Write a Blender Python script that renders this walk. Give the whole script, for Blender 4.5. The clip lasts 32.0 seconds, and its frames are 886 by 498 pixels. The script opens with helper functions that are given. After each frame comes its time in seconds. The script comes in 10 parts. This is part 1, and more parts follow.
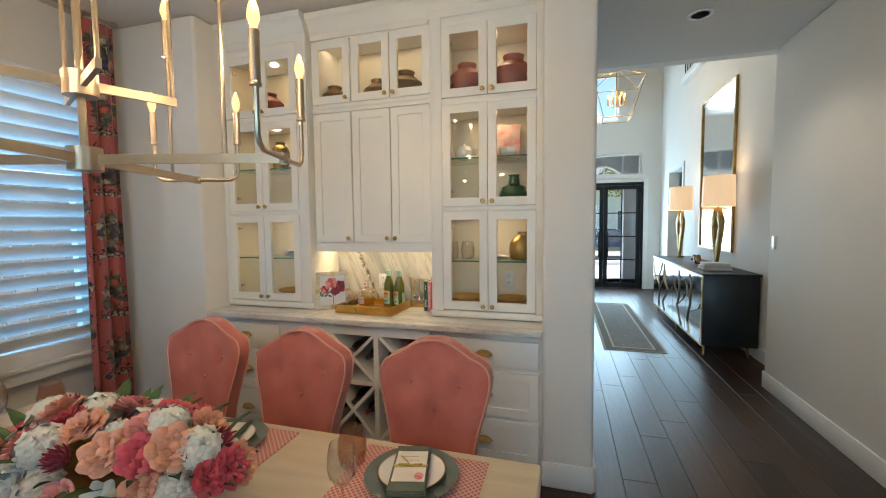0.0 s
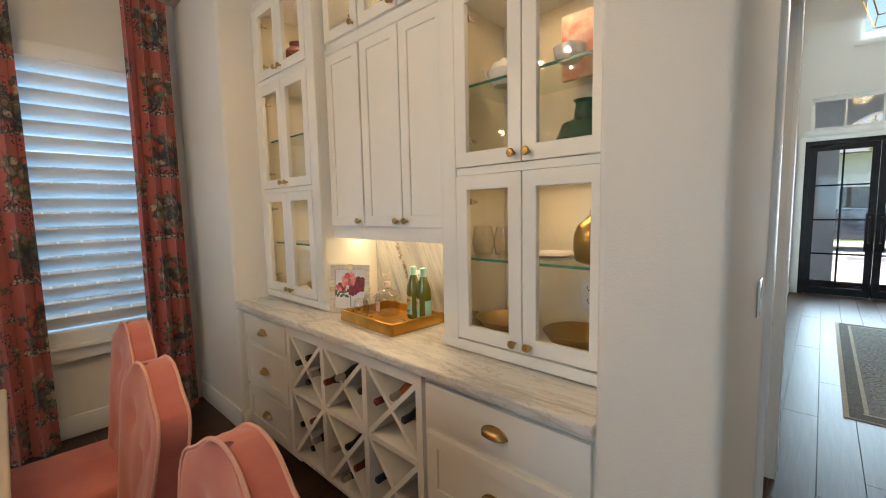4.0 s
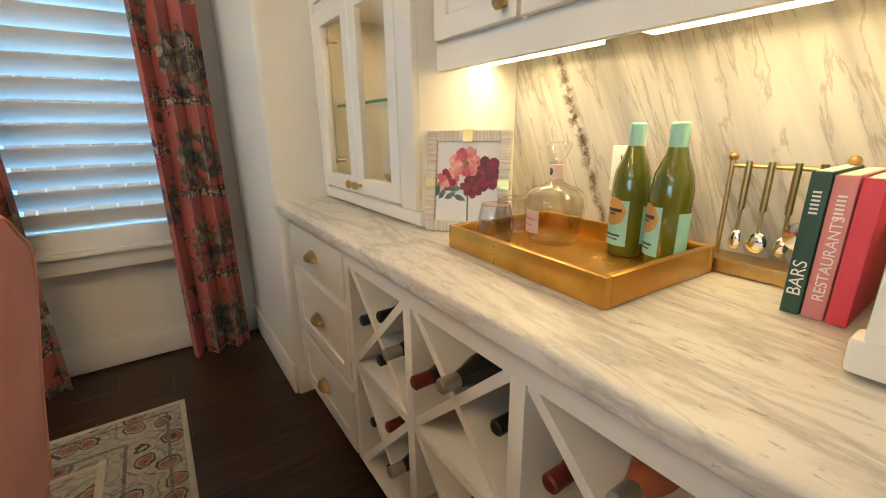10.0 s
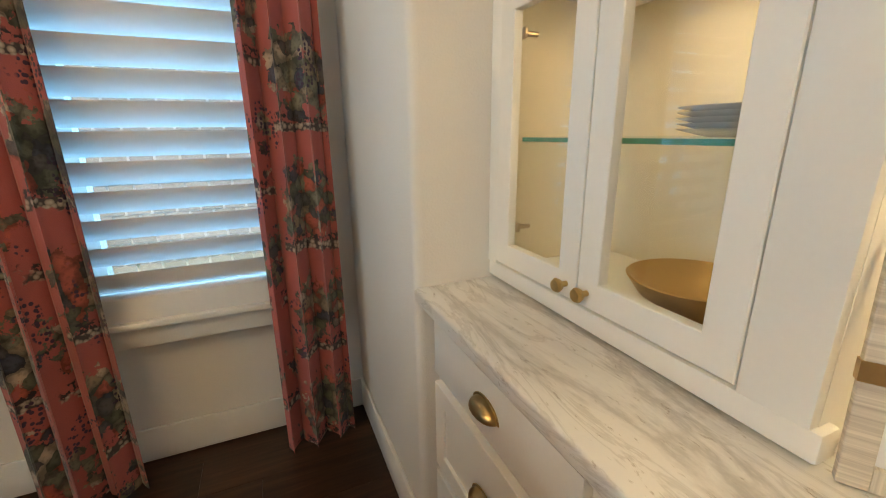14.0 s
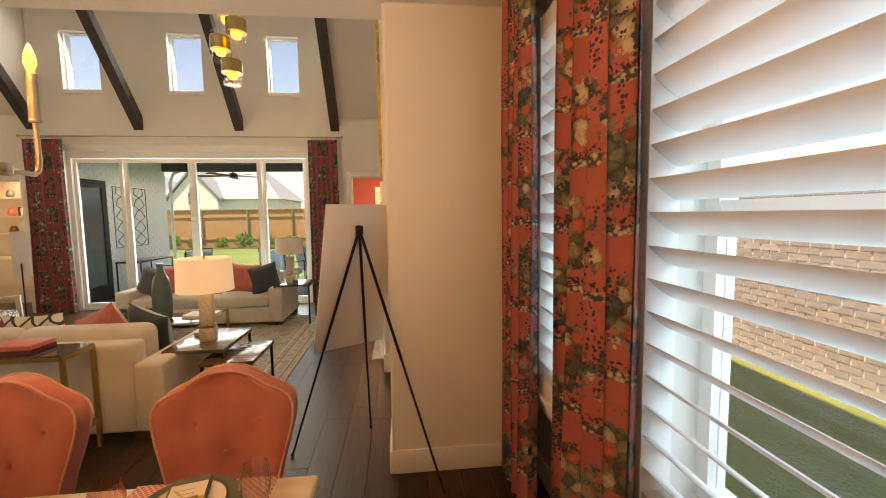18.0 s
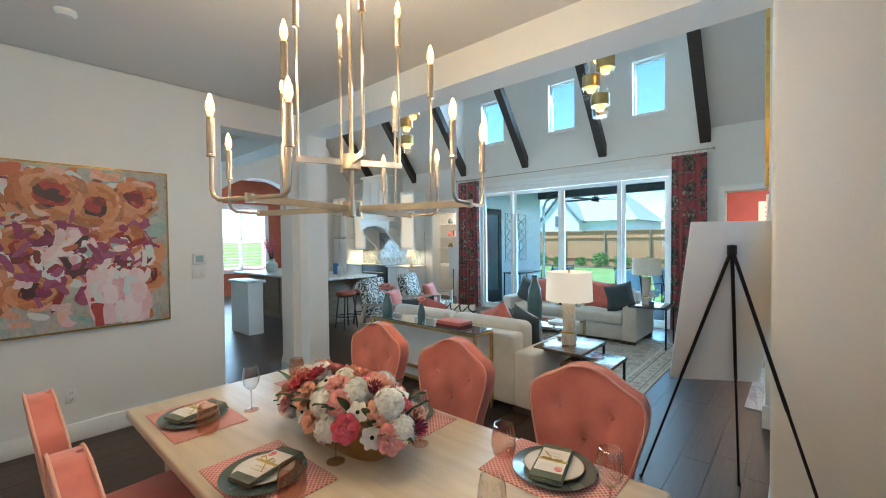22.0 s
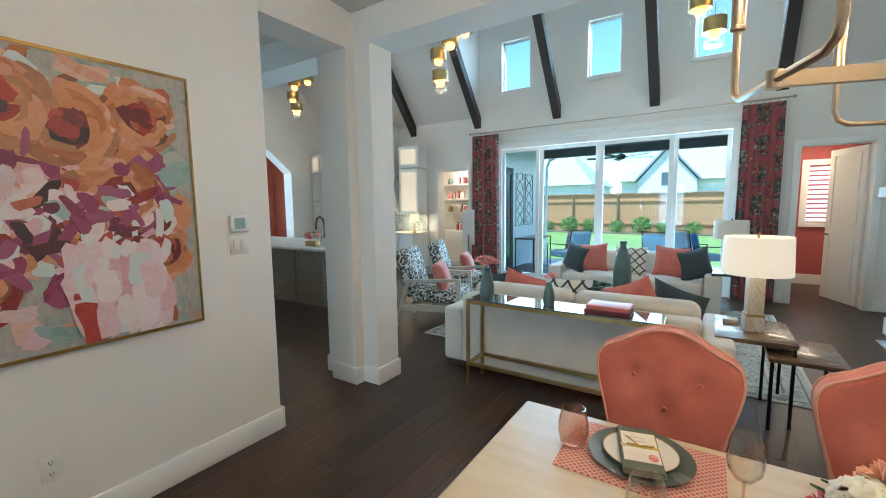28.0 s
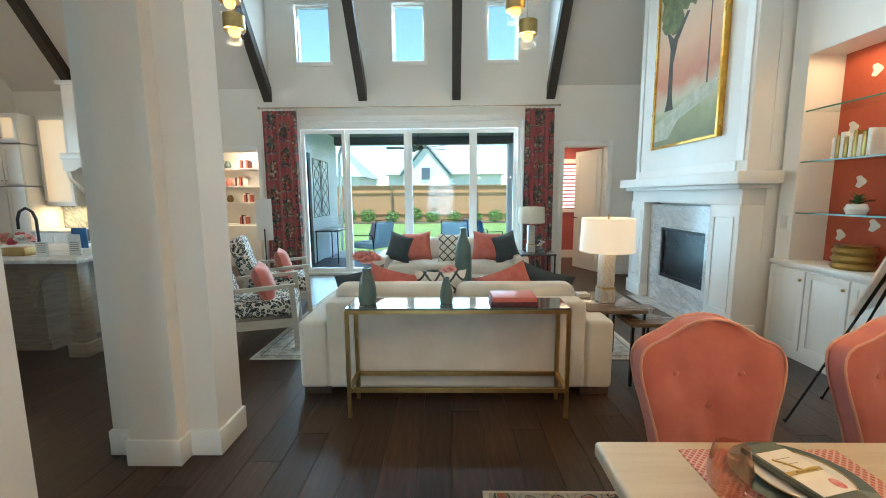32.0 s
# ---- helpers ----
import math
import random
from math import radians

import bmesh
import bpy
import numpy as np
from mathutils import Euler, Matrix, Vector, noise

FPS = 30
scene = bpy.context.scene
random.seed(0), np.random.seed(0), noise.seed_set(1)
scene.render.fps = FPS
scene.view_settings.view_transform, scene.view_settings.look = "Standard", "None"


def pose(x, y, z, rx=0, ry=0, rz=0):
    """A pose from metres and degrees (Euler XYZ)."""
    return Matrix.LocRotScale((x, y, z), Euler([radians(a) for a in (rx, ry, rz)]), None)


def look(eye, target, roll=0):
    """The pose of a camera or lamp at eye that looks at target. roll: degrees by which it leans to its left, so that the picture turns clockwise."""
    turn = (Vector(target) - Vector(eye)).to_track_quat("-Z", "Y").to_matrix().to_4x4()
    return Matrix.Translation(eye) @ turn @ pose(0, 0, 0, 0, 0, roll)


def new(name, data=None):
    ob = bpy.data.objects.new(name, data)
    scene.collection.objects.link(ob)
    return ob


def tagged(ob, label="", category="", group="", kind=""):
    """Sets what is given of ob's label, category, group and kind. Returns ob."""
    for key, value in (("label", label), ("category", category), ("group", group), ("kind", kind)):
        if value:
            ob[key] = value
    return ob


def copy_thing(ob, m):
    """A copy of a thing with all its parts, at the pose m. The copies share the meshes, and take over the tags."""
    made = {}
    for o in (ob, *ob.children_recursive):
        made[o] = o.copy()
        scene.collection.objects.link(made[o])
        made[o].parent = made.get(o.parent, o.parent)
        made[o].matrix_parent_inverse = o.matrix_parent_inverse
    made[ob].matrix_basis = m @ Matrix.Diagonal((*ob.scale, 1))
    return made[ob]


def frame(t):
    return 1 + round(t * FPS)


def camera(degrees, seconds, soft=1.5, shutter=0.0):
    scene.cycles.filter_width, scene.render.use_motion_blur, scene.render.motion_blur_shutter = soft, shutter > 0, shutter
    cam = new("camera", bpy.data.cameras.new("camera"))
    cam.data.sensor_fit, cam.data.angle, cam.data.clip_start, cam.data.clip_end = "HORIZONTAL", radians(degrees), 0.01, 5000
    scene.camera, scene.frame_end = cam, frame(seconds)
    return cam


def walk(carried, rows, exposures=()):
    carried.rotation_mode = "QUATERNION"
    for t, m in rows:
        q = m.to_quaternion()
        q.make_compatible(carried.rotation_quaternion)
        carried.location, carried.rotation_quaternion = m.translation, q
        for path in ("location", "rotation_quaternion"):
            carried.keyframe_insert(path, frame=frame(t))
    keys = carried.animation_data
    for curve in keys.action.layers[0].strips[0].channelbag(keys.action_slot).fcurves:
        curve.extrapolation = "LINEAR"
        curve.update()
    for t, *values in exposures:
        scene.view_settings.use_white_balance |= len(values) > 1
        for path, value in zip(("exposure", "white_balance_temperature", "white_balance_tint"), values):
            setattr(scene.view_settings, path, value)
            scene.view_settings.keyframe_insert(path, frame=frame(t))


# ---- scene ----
cam = camera(94.6, 32.0, 1.05)
PATH = [
    (0, (0.082, 0.022, 1.539), (-0.484, 1.936, 1.415), -0.6),
    (0.5, (0.235, 0.188, 1.541), (-0.465, 2.057, 1.416), -0.7),
    (1, (0.327, 0.398, 1.541), (-0.507, 2.212, 1.411), -0.7),
    (1.5, (0.382, 0.578, 1.544), (-0.586, 2.323, 1.413), -0.7),
    (2, (0.459, 0.752, 1.533), (-0.627, 2.426, 1.402), -0.6),
    (2.5, (0.544, 0.928, 1.536), (-0.645, 2.531, 1.395), -0.6),
    (4.5, (0.303, 1.504, 1.434), (-1.085, 2.928, 1.218), -1.2),
    (5, (0.221, 1.599, 1.35), (-1.196, 2.988, 1.101), -1.0),
    (5.5, (0.109, 1.653, 1.266), (-1.331, 3.011, 0.975), -0.8),
    (6, (-0.016, 1.694, 1.241), (-1.466, 3.027, 0.891), -0.8),
    (6.5, (-0.114, 1.747, 1.228), (-1.577, 3.052, 0.831), -0.8),
    (7, (-0.211, 1.818, 1.207), (-1.685, 3.098, 0.771), -0.8),
    (7.5, (-0.309, 1.884, 1.192), (-1.804, 3.128, 0.725), -0.7),
    (8, (-0.381, 1.934, 1.187), (-1.898, 3.14, 0.695), -0.7),
    (8.5, (-0.454, 1.977, 1.184), (-1.998, 3.142, 0.675), -0.6),
    (9, (-0.555, 2.005, 1.18), (-2.112, 3.142, 0.647), -0.7),
    (9.5, (-0.635, 2.013, 1.187), (-2.203, 3.128, 0.64), -0.6),
    (10, (-0.699, 2.015, 1.189), (-2.274, 3.112, 0.627), -0.7),
    (10.5, (-0.765, 2.054, 1.172), (-2.365, 3.117, 0.613), -0.8),
    (11, (-0.851, 2.069, 1.165), (-2.454, 3.121, 0.594), -0.7),
    (11.5, (-0.959, 2.089, 1.172), (-2.58, 3.109, 0.596), -0.6),
    (12, (-1.052, 2.102, 1.166), (-2.691, 3.093, 0.591), -0.6),
    (12.5, (-1.161, 2.107, 1.171), (-2.816, 3.072, 0.595), -0.7),
    (13, (-1.283, 2.099, 1.202), (-2.953, 3.035, 0.623), -0.8),
    (13.5, (-1.37, 2.09, 1.236), (-3.066, 2.984, 0.667), -0.8),
    (15.5, (-1.957, 1.936, 1.532), (-3.898, 1.7, 1.11), -0.4),
    (16, (-2.039, 1.883, 1.547), (-3.877, 1.184, 1.183), -0.3),
    (16.5, (-2.164, 1.851, 1.571), (-3.772, 0.699, 1.273), -0.6),
    (17, (-2.264, 1.816, 1.575), (-3.52, 0.279, 1.329), -0.6),
    (17.5, (-2.375, 1.723, 1.597), (-3.137, -0.114, 1.384), -0.9),
    (18, (-2.473, 1.655, 1.601), (-2.676, -0.327, 1.432), -0.8),
    (18.5, (-2.597, 1.613, 1.608), (-2.265, -0.355, 1.469), -0.7),
    (19, (-2.636, 1.678, 1.607), (-1.88, -0.17, 1.49), -0.5),
    (19.5, (-2.643, 1.785, 1.604), (-1.604, 0.079, 1.504), -0.5),
    (20, (-2.656, 1.832, 1.596), (-1.457, 0.233, 1.513), -0.5),
    (20.5, (-2.651, 1.87, 1.58), (-1.375, 0.332, 1.512), -0.6),
    (21, (-2.641, 1.909, 1.586), (-1.336, 0.395, 1.533), -0.6),
    (21.5, (-2.585, 1.877, 1.583), (-1.272, 0.369, 1.538), -0.6),
    (22, (-2.497, 1.812, 1.585), (-1.182, 0.306, 1.54), -0.6),
    (22.5, (-2.413, 1.772, 1.567), (-1.096, 0.269, 1.516), -0.6),
    (23, (-2.307, 1.795, 1.558), (-0.985, 0.295, 1.494), -0.6),
    (23.5, (-2.134, 1.851, 1.563), (-0.809, 0.356, 1.479), -0.5),
    (24, (-1.997, 1.9, 1.561), (-0.67, 0.407, 1.455), -0.5),
    (24.5, (-1.829, 1.896, 1.539), (-0.504, 0.402, 1.41), -0.6),
    (25, (-1.616, 1.888, 1.545), (-0.299, 0.39, 1.393), -0.5),
    (25.5, (-1.429, 1.892, 1.545), (-0.127, 0.383, 1.372), -0.5),
    (27.5, (-0.664, 1.789, 1.523), (0.525, 0.195, 1.314), -0.7),
    (28, (-0.552, 1.805, 1.523), (0.536, 0.141, 1.309), -0.7),
    (28.5, (-0.415, 1.832, 1.521), (0.524, 0.08, 1.3), -0.7),
    (29, (-0.299, 1.789, 1.499), (0.47, -0.043, 1.266), -0.7),
    (29.5, (-0.152, 1.702, 1.501), (0.434, -0.195, 1.258), -0.6),
    (30, (-0.055, 1.65, 1.507), (0.358, -0.29, 1.254), -0.5),
    (30.5, (0.115, 1.644, 1.495), (0.378, -0.322, 1.239), -0.4),
    (31, (0.267, 1.65, 1.489), (0.416, -0.327, 1.23), -0.4),
    (31.5, (0.357, 1.59, 1.464), (0.429, -0.391, 1.203), -0.4),
    (32, (0.435, 1.449, 1.465), (0.469, -0.533, 1.203), -0.4),
]
walk(cam, [(t, look(eye, target, roll)) for t, eye, target, roll in PATH], [
    (0, 0.9, 6500, 10), (1.2, 0.85, 6450, 10), (2.5, 0.85, 7000, 12), (4.5, 0.98, 7200, 15), (7, 1.22, 8000, 16), (9, 1.34, 8000, 14), (10, 1.32, 7100, 10), (12, 1.36, 5900, 8), (13.5, 1.36, 6400, 8), (15.5, 1.3, 10500, 26), (17, 1.35, 13500, 36), (18, 1.2, 15000, 36), (19, 1.15, 19000, 44),
    (20, 1.33, 7000, 10), (21, 1.5, 6100, 8), (23, 1.45, 5750, 6), (25, 1.5, 5750, 6), (28, 1.6, 6050, 7), (30, 1.65, 6850, 8), (32, 1.57, 7000, 10)])


# ---- light ----
world = bpy.data.worlds.new("sky")
scene.world = world
world.use_nodes = True
wn = world.node_tree.nodes
sky = wn.new("ShaderNodeTexSky")
sky.sky_type, sky.sun_disc = "NISHITA", False
sky.ozone_density, sky.dust_density = 4.0, 0.4
sky.sun_elevation, sky.sun_rotation = radians(69), radians(312)
world.node_tree.links.new(sky.outputs[0], wn["Background"].inputs[0])
wn["Background"].inputs[1].default_value = 0.15


def lamp(name, kind, energy, m, color=(1, 1, 1), size=0.1, size_y=None, spot=None):
    d = bpy.data.lights.new(name, kind)
    d.energy, d.color = energy, color
    if kind == "AREA":
        d.size = size
        if size_y:
            d.shape, d.size_y = "RECTANGLE", size_y
    elif kind == "SUN":
        d.angle = radians(size)
    else:
        d.shadow_soft_size = size
    if spot:
        d.spot_size, d.spot_blend = radians(spot), 0.6
    ob = new(name, d)
    ob.matrix_world = m
    return ob


WARM, DAY = (1.0, 0.74, 0.42), (0.52, 0.79, 1.0)
lamp("sun", "SUN", 5.0, look((0, 0, 20), (-2.5, -2.3, 11.2)), (1, 0.95, 0.87), 0.6)
for k, (wy, ww) in enumerate(((1.82, 0.8), (0.905, 0.8), (-0.01, 0.8))):
    lamp("window_daylight", "AREA", 8.0, look((-3.53, wy, 1.62), (0, wy, 1.0)), (0.16, 0.56, 1.0), ww, 1.7)
lamp("slider_daylight", "AREA", 98, look((1.15, -6.16, 1.4), (1.15, 0, 1.0)), DAY, 3.9, 2.5)
for cx in (3.0, 1.2, -0.4):
    lamp("clerestory_daylight", "AREA", 14, look((cx, -6.16, 4.33), (cx, 0, 1.5)), DAY, 0.5, 0.9)
lamp("foyer_daylight", "AREA", 56, look((0.97, 10.08, 1.4), (0.97, 0, 1.0)), DAY, 1.5, 2.1)
lamp("foyer_high_daylight", "AREA", 11, look((0.95, 10.08, 4.36), (0.95, 6, 1.0)), DAY, 0.55, 1.0)
lamp("nook_daylight", "AREA", 80, look((10.4, -2.8, 1.6), (0, -2.8, 1.2)), DAY, 2.6, 1.8)

# ---- materials ----
MATS = {}


def shader(name):
    m = bpy.data.materials.new(name)
    m.use_nodes = True
    return m, m.node_tree.nodes, m.node_tree.links, m.node_tree.nodes["Principled BSDF"]


def ramp(n, stops, interp="LINEAR"):
    r = n.new("ShaderNodeValToRGB")
    r.color_ramp.interpolation = interp
    e = r.color_ramp.elements
    while len(e) < len(stops):
        e.new(0.5)
    for el, (p, c) in zip(e, stops):
        el.position, el.color = p, (*c, 1)
    return r


def coords(n, l, scale=(1, 1, 1), rot=(0, 0, 0), use="Object"):
    tc, mp = n.new("ShaderNodeTexCoord"), n.new("ShaderNodeMapping")
    mp.inputs["Scale"].default_value = scale
    mp.inputs["Rotation"].default_value = [radians(a) for a in rot]
    l.new(tc.outputs[use], mp.inputs[0])
    return mp.outputs[0]


def noise_tex(n, l, vec, scale, detail=4, rough=0.55, dist=0.0):
    t = n.new("ShaderNodeTexNoise")
    t.inputs["Scale"].default_value, t.inputs["Detail"].default_value = scale, detail
    t.inputs["Roughness"].default_value, t.inputs["Distortion"].default_value = rough, dist
    l.new(vec, t.inputs["Vector"])
    return t


def voronoi(n, l, vec, scale, feature="F1", rand=1.0):
    t = n.new("ShaderNodeTexVoronoi")
    t.feature = feature
    t.inputs["Scale"].default_value, t.inputs["Randomness"].default_value = scale, rand
    l.new(vec, t.inputs["Vector"])
    return t


def mixc(n, l, fac, a, b, mode="MIX"):
    x = n.new("ShaderNodeMix")
    x.data_type, x.blend_type = "RGBA", mode
    for sock, v in ((x.inputs[0], fac), (x.inputs[6], a), (x.inputs[7], b)):
        if isinstance(v, (tuple, list)):
            sock.default_value = (*v, 1)
        elif isinstance(v, (int, float)):
            sock.default_value = v
        else:
            l.new(v, sock)
    return x.outputs[2]


def bumped(n, l, p, height, strength, dist=0.01):
    b = n.new("ShaderNodeBump")
    b.inputs["Strength"].default_value, b.inputs["Distance"].default_value = strength, dist
    l.new(height, b.inputs["Height"])
    l.new(b.outputs[0], p.inputs["Normal"])


def surf(name, c1, c2=None, scale=8, rough=0.5, metal=0.0, bump=0.0, bscale=60, stretch=(1, 1, 1), sheen=0.0, coat=0.0, var=0.06):
    """A surface with two tones of noise, a roughness that wanders and fine relief."""
    m, n, l, p = shader(name)
    c2 = c2 or tuple(v * (1 - var) for v in c1)
    vec = coords(n, l, stretch)
    t1, t2 = noise_tex(n, l, vec, scale, 5), noise_tex(n, l, vec, bscale, 3)
    r = ramp(n, [(0.35, c1), (0.65, c2)])
    l.new(t1.outputs[0], r.inputs[0])
    l.new(mixc(n, l, 0.06, r.outputs[0], t2.outputs[0], "OVERLAY"), p.inputs["Base Color"])
    mr = n.new("ShaderNodeMapRange")
    mr.inputs["To Min"].default_value, mr.inputs["To Max"].default_value = max(rough - 0.06, 0.02), min(rough + 0.08, 1)
    l.new(t1.outputs[0], mr.inputs[0])
    l.new(mr.outputs[0], p.inputs["Roughness"])
    p.inputs["Metallic"].default_value = metal
    p.inputs["Sheen Weight"].default_value = sheen
    p.inputs["Coat Weight"].default_value = coat
    if bump:
        bumped(n, l, p, t2.outputs[0], bump, 0.004)
    MATS[name] = m
    return m


def glow(name, color, strength):
    m, n, l, p = shader(name)
    p.inputs["Base Color"].default_value = (*color, 1)
    p.inputs["Emission Color"].default_value = (*color, 1)
    p.inputs["Emission Strength"].default_value = strength
    return m


def pane_glass(name, tint=(1, 1, 1), edge=((0.0, 0.02), (0.6, 0.05), (0.85, 0.22), (1.0, 0.75))):
    m, n, l, p = shader(name)
    n.remove(p)
    tr, gl, fr, mx = n.new("ShaderNodeBsdfTransparent"), n.new("ShaderNodeBsdfGlossy"), n.new("ShaderNodeLayerWeight"), n.new("ShaderNodeMixShader")
    gain = ramp(n, [(q_, (v,) * 3) for q_, v in edge])
    tr.inputs[0].default_value = (*tint, 1)
    gl.inputs["Roughness"].default_value = 0.02
    fr.inputs[0].default_value = 0.5
    l.new(fr.outputs["Facing"], gain.inputs[0])
    l.new(gain.outputs[0], mx.inputs[0])
    l.new(tr.outputs[0], mx.inputs[1])
    l.new(gl.outputs[0], mx.inputs[2])
    l.new(mx.outputs[0], n["Material Output"].inputs[0])
    return m


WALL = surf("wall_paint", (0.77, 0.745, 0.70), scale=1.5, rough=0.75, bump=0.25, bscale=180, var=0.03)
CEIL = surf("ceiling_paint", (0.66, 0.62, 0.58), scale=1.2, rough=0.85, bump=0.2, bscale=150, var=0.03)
TRIM = surf("white_trim_paint", (0.80, 0.79, 0.76), scale=3, rough=0.38, bump=0.05, bscale=90, var=0.03)
CAB = surf("cabinet_paint", (0.80, 0.79, 0.75), scale=4, rough=0.34, bump=0.05, bscale=110, var=0.03)
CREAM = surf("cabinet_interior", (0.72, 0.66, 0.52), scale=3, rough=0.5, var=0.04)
CORAL = surf("coral_wallpaint", (0.55, 0.16, 0.09), (0.5, 0.13, 0.07), 3, 0.7)
MAUVE = surf("mauve_wallpaint", (0.42, 0.1, 0.1), (0.38, 0.09, 0.09), 3, 0.7)
BEAM = surf("dark_beam_wood", (0.022, 0.016, 0.013), (0.04, 0.028, 0.02), 6, 0.6, bump=0.4, bscale=40, stretch=(1, 1, 8))
BRASS = surf("brushed_brass", (0.55, 0.38, 0.16), (0.45, 0.3, 0.12), 12, 0.3, 1.0, 0.1, 150)
NICKEL = surf("champagne_nickel", (0.52, 0.42, 0.3), (0.45, 0.36, 0.26), 10, 0.32, 1.0)
BLACK = surf("black_metal", (0.012, 0.012, 0.014), (0.02, 0.02, 0.022), 10, 0.4, 0.6)
GLASS = pane_glass("clear_glass")
# The blue cast of the daylight outside is put into this glass tint.
DAYBLUE = pane_glass("daylight_tinted_glass", (0.80, 0.94, 1.0))
TINTED = pane_glass("greenish_glass", (0.93, 0.98, 0.96))
BULB = glow("bulb", (1.0, 0.46, 0.10), 2.3)
LED = glow("led_strip", (1.0, 0.80, 0.45), 3.6)
CAN = glow("can_light", (1.0, 0.82, 0.55), 3)
VELVET = surf("coral_velvet", (0.44, 0.11, 0.085), (0.54, 0.165, 0.13), 5, 0.8, bump=0.15, bscale=220, sheen=0.3)
SOFA = surf("cream_linen", (0.66, 0.62, 0.55), (0.6, 0.56, 0.49), 6, 0.85, bump=0.35, bscale=320, sheen=0.2)
MIRROR = surf("mirror", (0.85, 0.85, 0.85), (0.82, 0.82, 0.82), 4, 0.04, 1.0)


def floor_wood():
    m, n, l, p = shader("dark_oak")
    info = n.new("ShaderNodeObjectInfo")
    geo = n.new("ShaderNodeNewGeometry")
    add = n.new("ShaderNodeMath")
    l.new(info.outputs["Random"], add.inputs[0])
    l.new(geo.outputs["Random Per Island"], add.inputs[1])
    frac = n.new("ShaderNodeMath")
    frac.operation = "FRACT"
    l.new(add.outputs[0], frac.inputs[0])
    vec = coords(n, l, (14, 0.8, 1))
    g = noise_tex(n, l, vec, 3.5, 8, 0.6, 0.6)
    g2 = noise_tex(n, l, coords(n, l, (90, 3, 1)), 4, 4)
    base = ramp(n, [(0.3, (0.024, 0.0115, 0.006)), (0.55, (0.044, 0.0215, 0.0115)), (0.75, (0.074, 0.038, 0.021))])
    l.new(g.outputs[0], base.inputs[0])
    tone = ramp(n, [(0, (0.7, 0.7, 0.7)), (1, (1.35, 1.3, 1.25))])
    l.new(frac.outputs[0], tone.inputs[0])
    l.new(mixc(n, l, 1.0, base.outputs[0], tone.outputs[0], "MULTIPLY"), p.inputs["Base Color"])
    mr = n.new("ShaderNodeMapRange")
    mr.inputs["To Min"].default_value, mr.inputs["To Max"].default_value = 0.26, 0.44
    l.new(g2.outputs[0], mr.inputs[0])
    l.new(mr.outputs[0], p.inputs["Roughness"])
    p.inputs["Specular IOR Level"].default_value = 0.42
    bumped(n, l, p, g2.outputs[0], 0.12, 0.002)
    return m


def marble(name, base, vein, vein2, scale=1.0, rot=(20, 35, 50), rough=0.14, amount=0.5):
    m, n, l, p = shader(name)
    vec = coords(n, l, (1, 1, 1), rot)
    st = n.new("ShaderNodeMapping")
    st.inputs["Scale"].default_value = (1.1 * scale, 5.5 * scale, 4 * scale)
    l.new(vec, st.inputs[0])
    w = noise_tex(n, l, st.outputs[0], 1.3, 10, 0.62, 0.55)
    w2 = noise_tex(n, l, st.outputs[0], 3.1, 8, 0.6, 1.1)
    soft = noise_tex(n, l, vec, 2.2 * scale, 4)
    r = ramp(n, [(0.33, vein2), (0.44, base), (0.47, vein2), (0.492, vein), (0.515, vein2), (0.545, base), (0.66, base), (0.72, vein2)])
    r2 = ramp(n, [(0.46, (1, 1, 1)), (0.495, (0.55, 0.52, 0.48)), (0.53, (1, 1, 1))])
    l.new(w.outputs[0], r.inputs[0])
    l.new(w2.outputs[0], r2.inputs[0])
    c = mixc(n, l, amount, base, mixc(n, l, 1.0, r.outputs[0], r2.outputs[0], "MULTIPLY"))
    c = mixc(n, l, 0.14, c, soft.outputs[0], "OVERLAY")
    flecks = n.new("ShaderNodeMapping")
    flecks.inputs["Scale"].default_value = (9, 26, 18)
    l.new(vec, flecks.inputs[0])
    fl_ = noise_tex(n, l, flecks.outputs[0], 3, 6, 0.7, 0.4)
    r3 = ramp(n, [(0.60, (1, 1, 1)), (0.66, (0.62, 0.58, 0.52)), (0.72, (0.42, 0.37, 0.31))])
    l.new(fl_.outputs[0], r3.inputs[0])
    l.new(mixc(n, l, 0.8, c, r3.outputs[0], "MULTIPLY"), p.inputs["Base Color"])
    p.inputs["Roughness"].default_value = rough
    MATS[name] = m
    return m


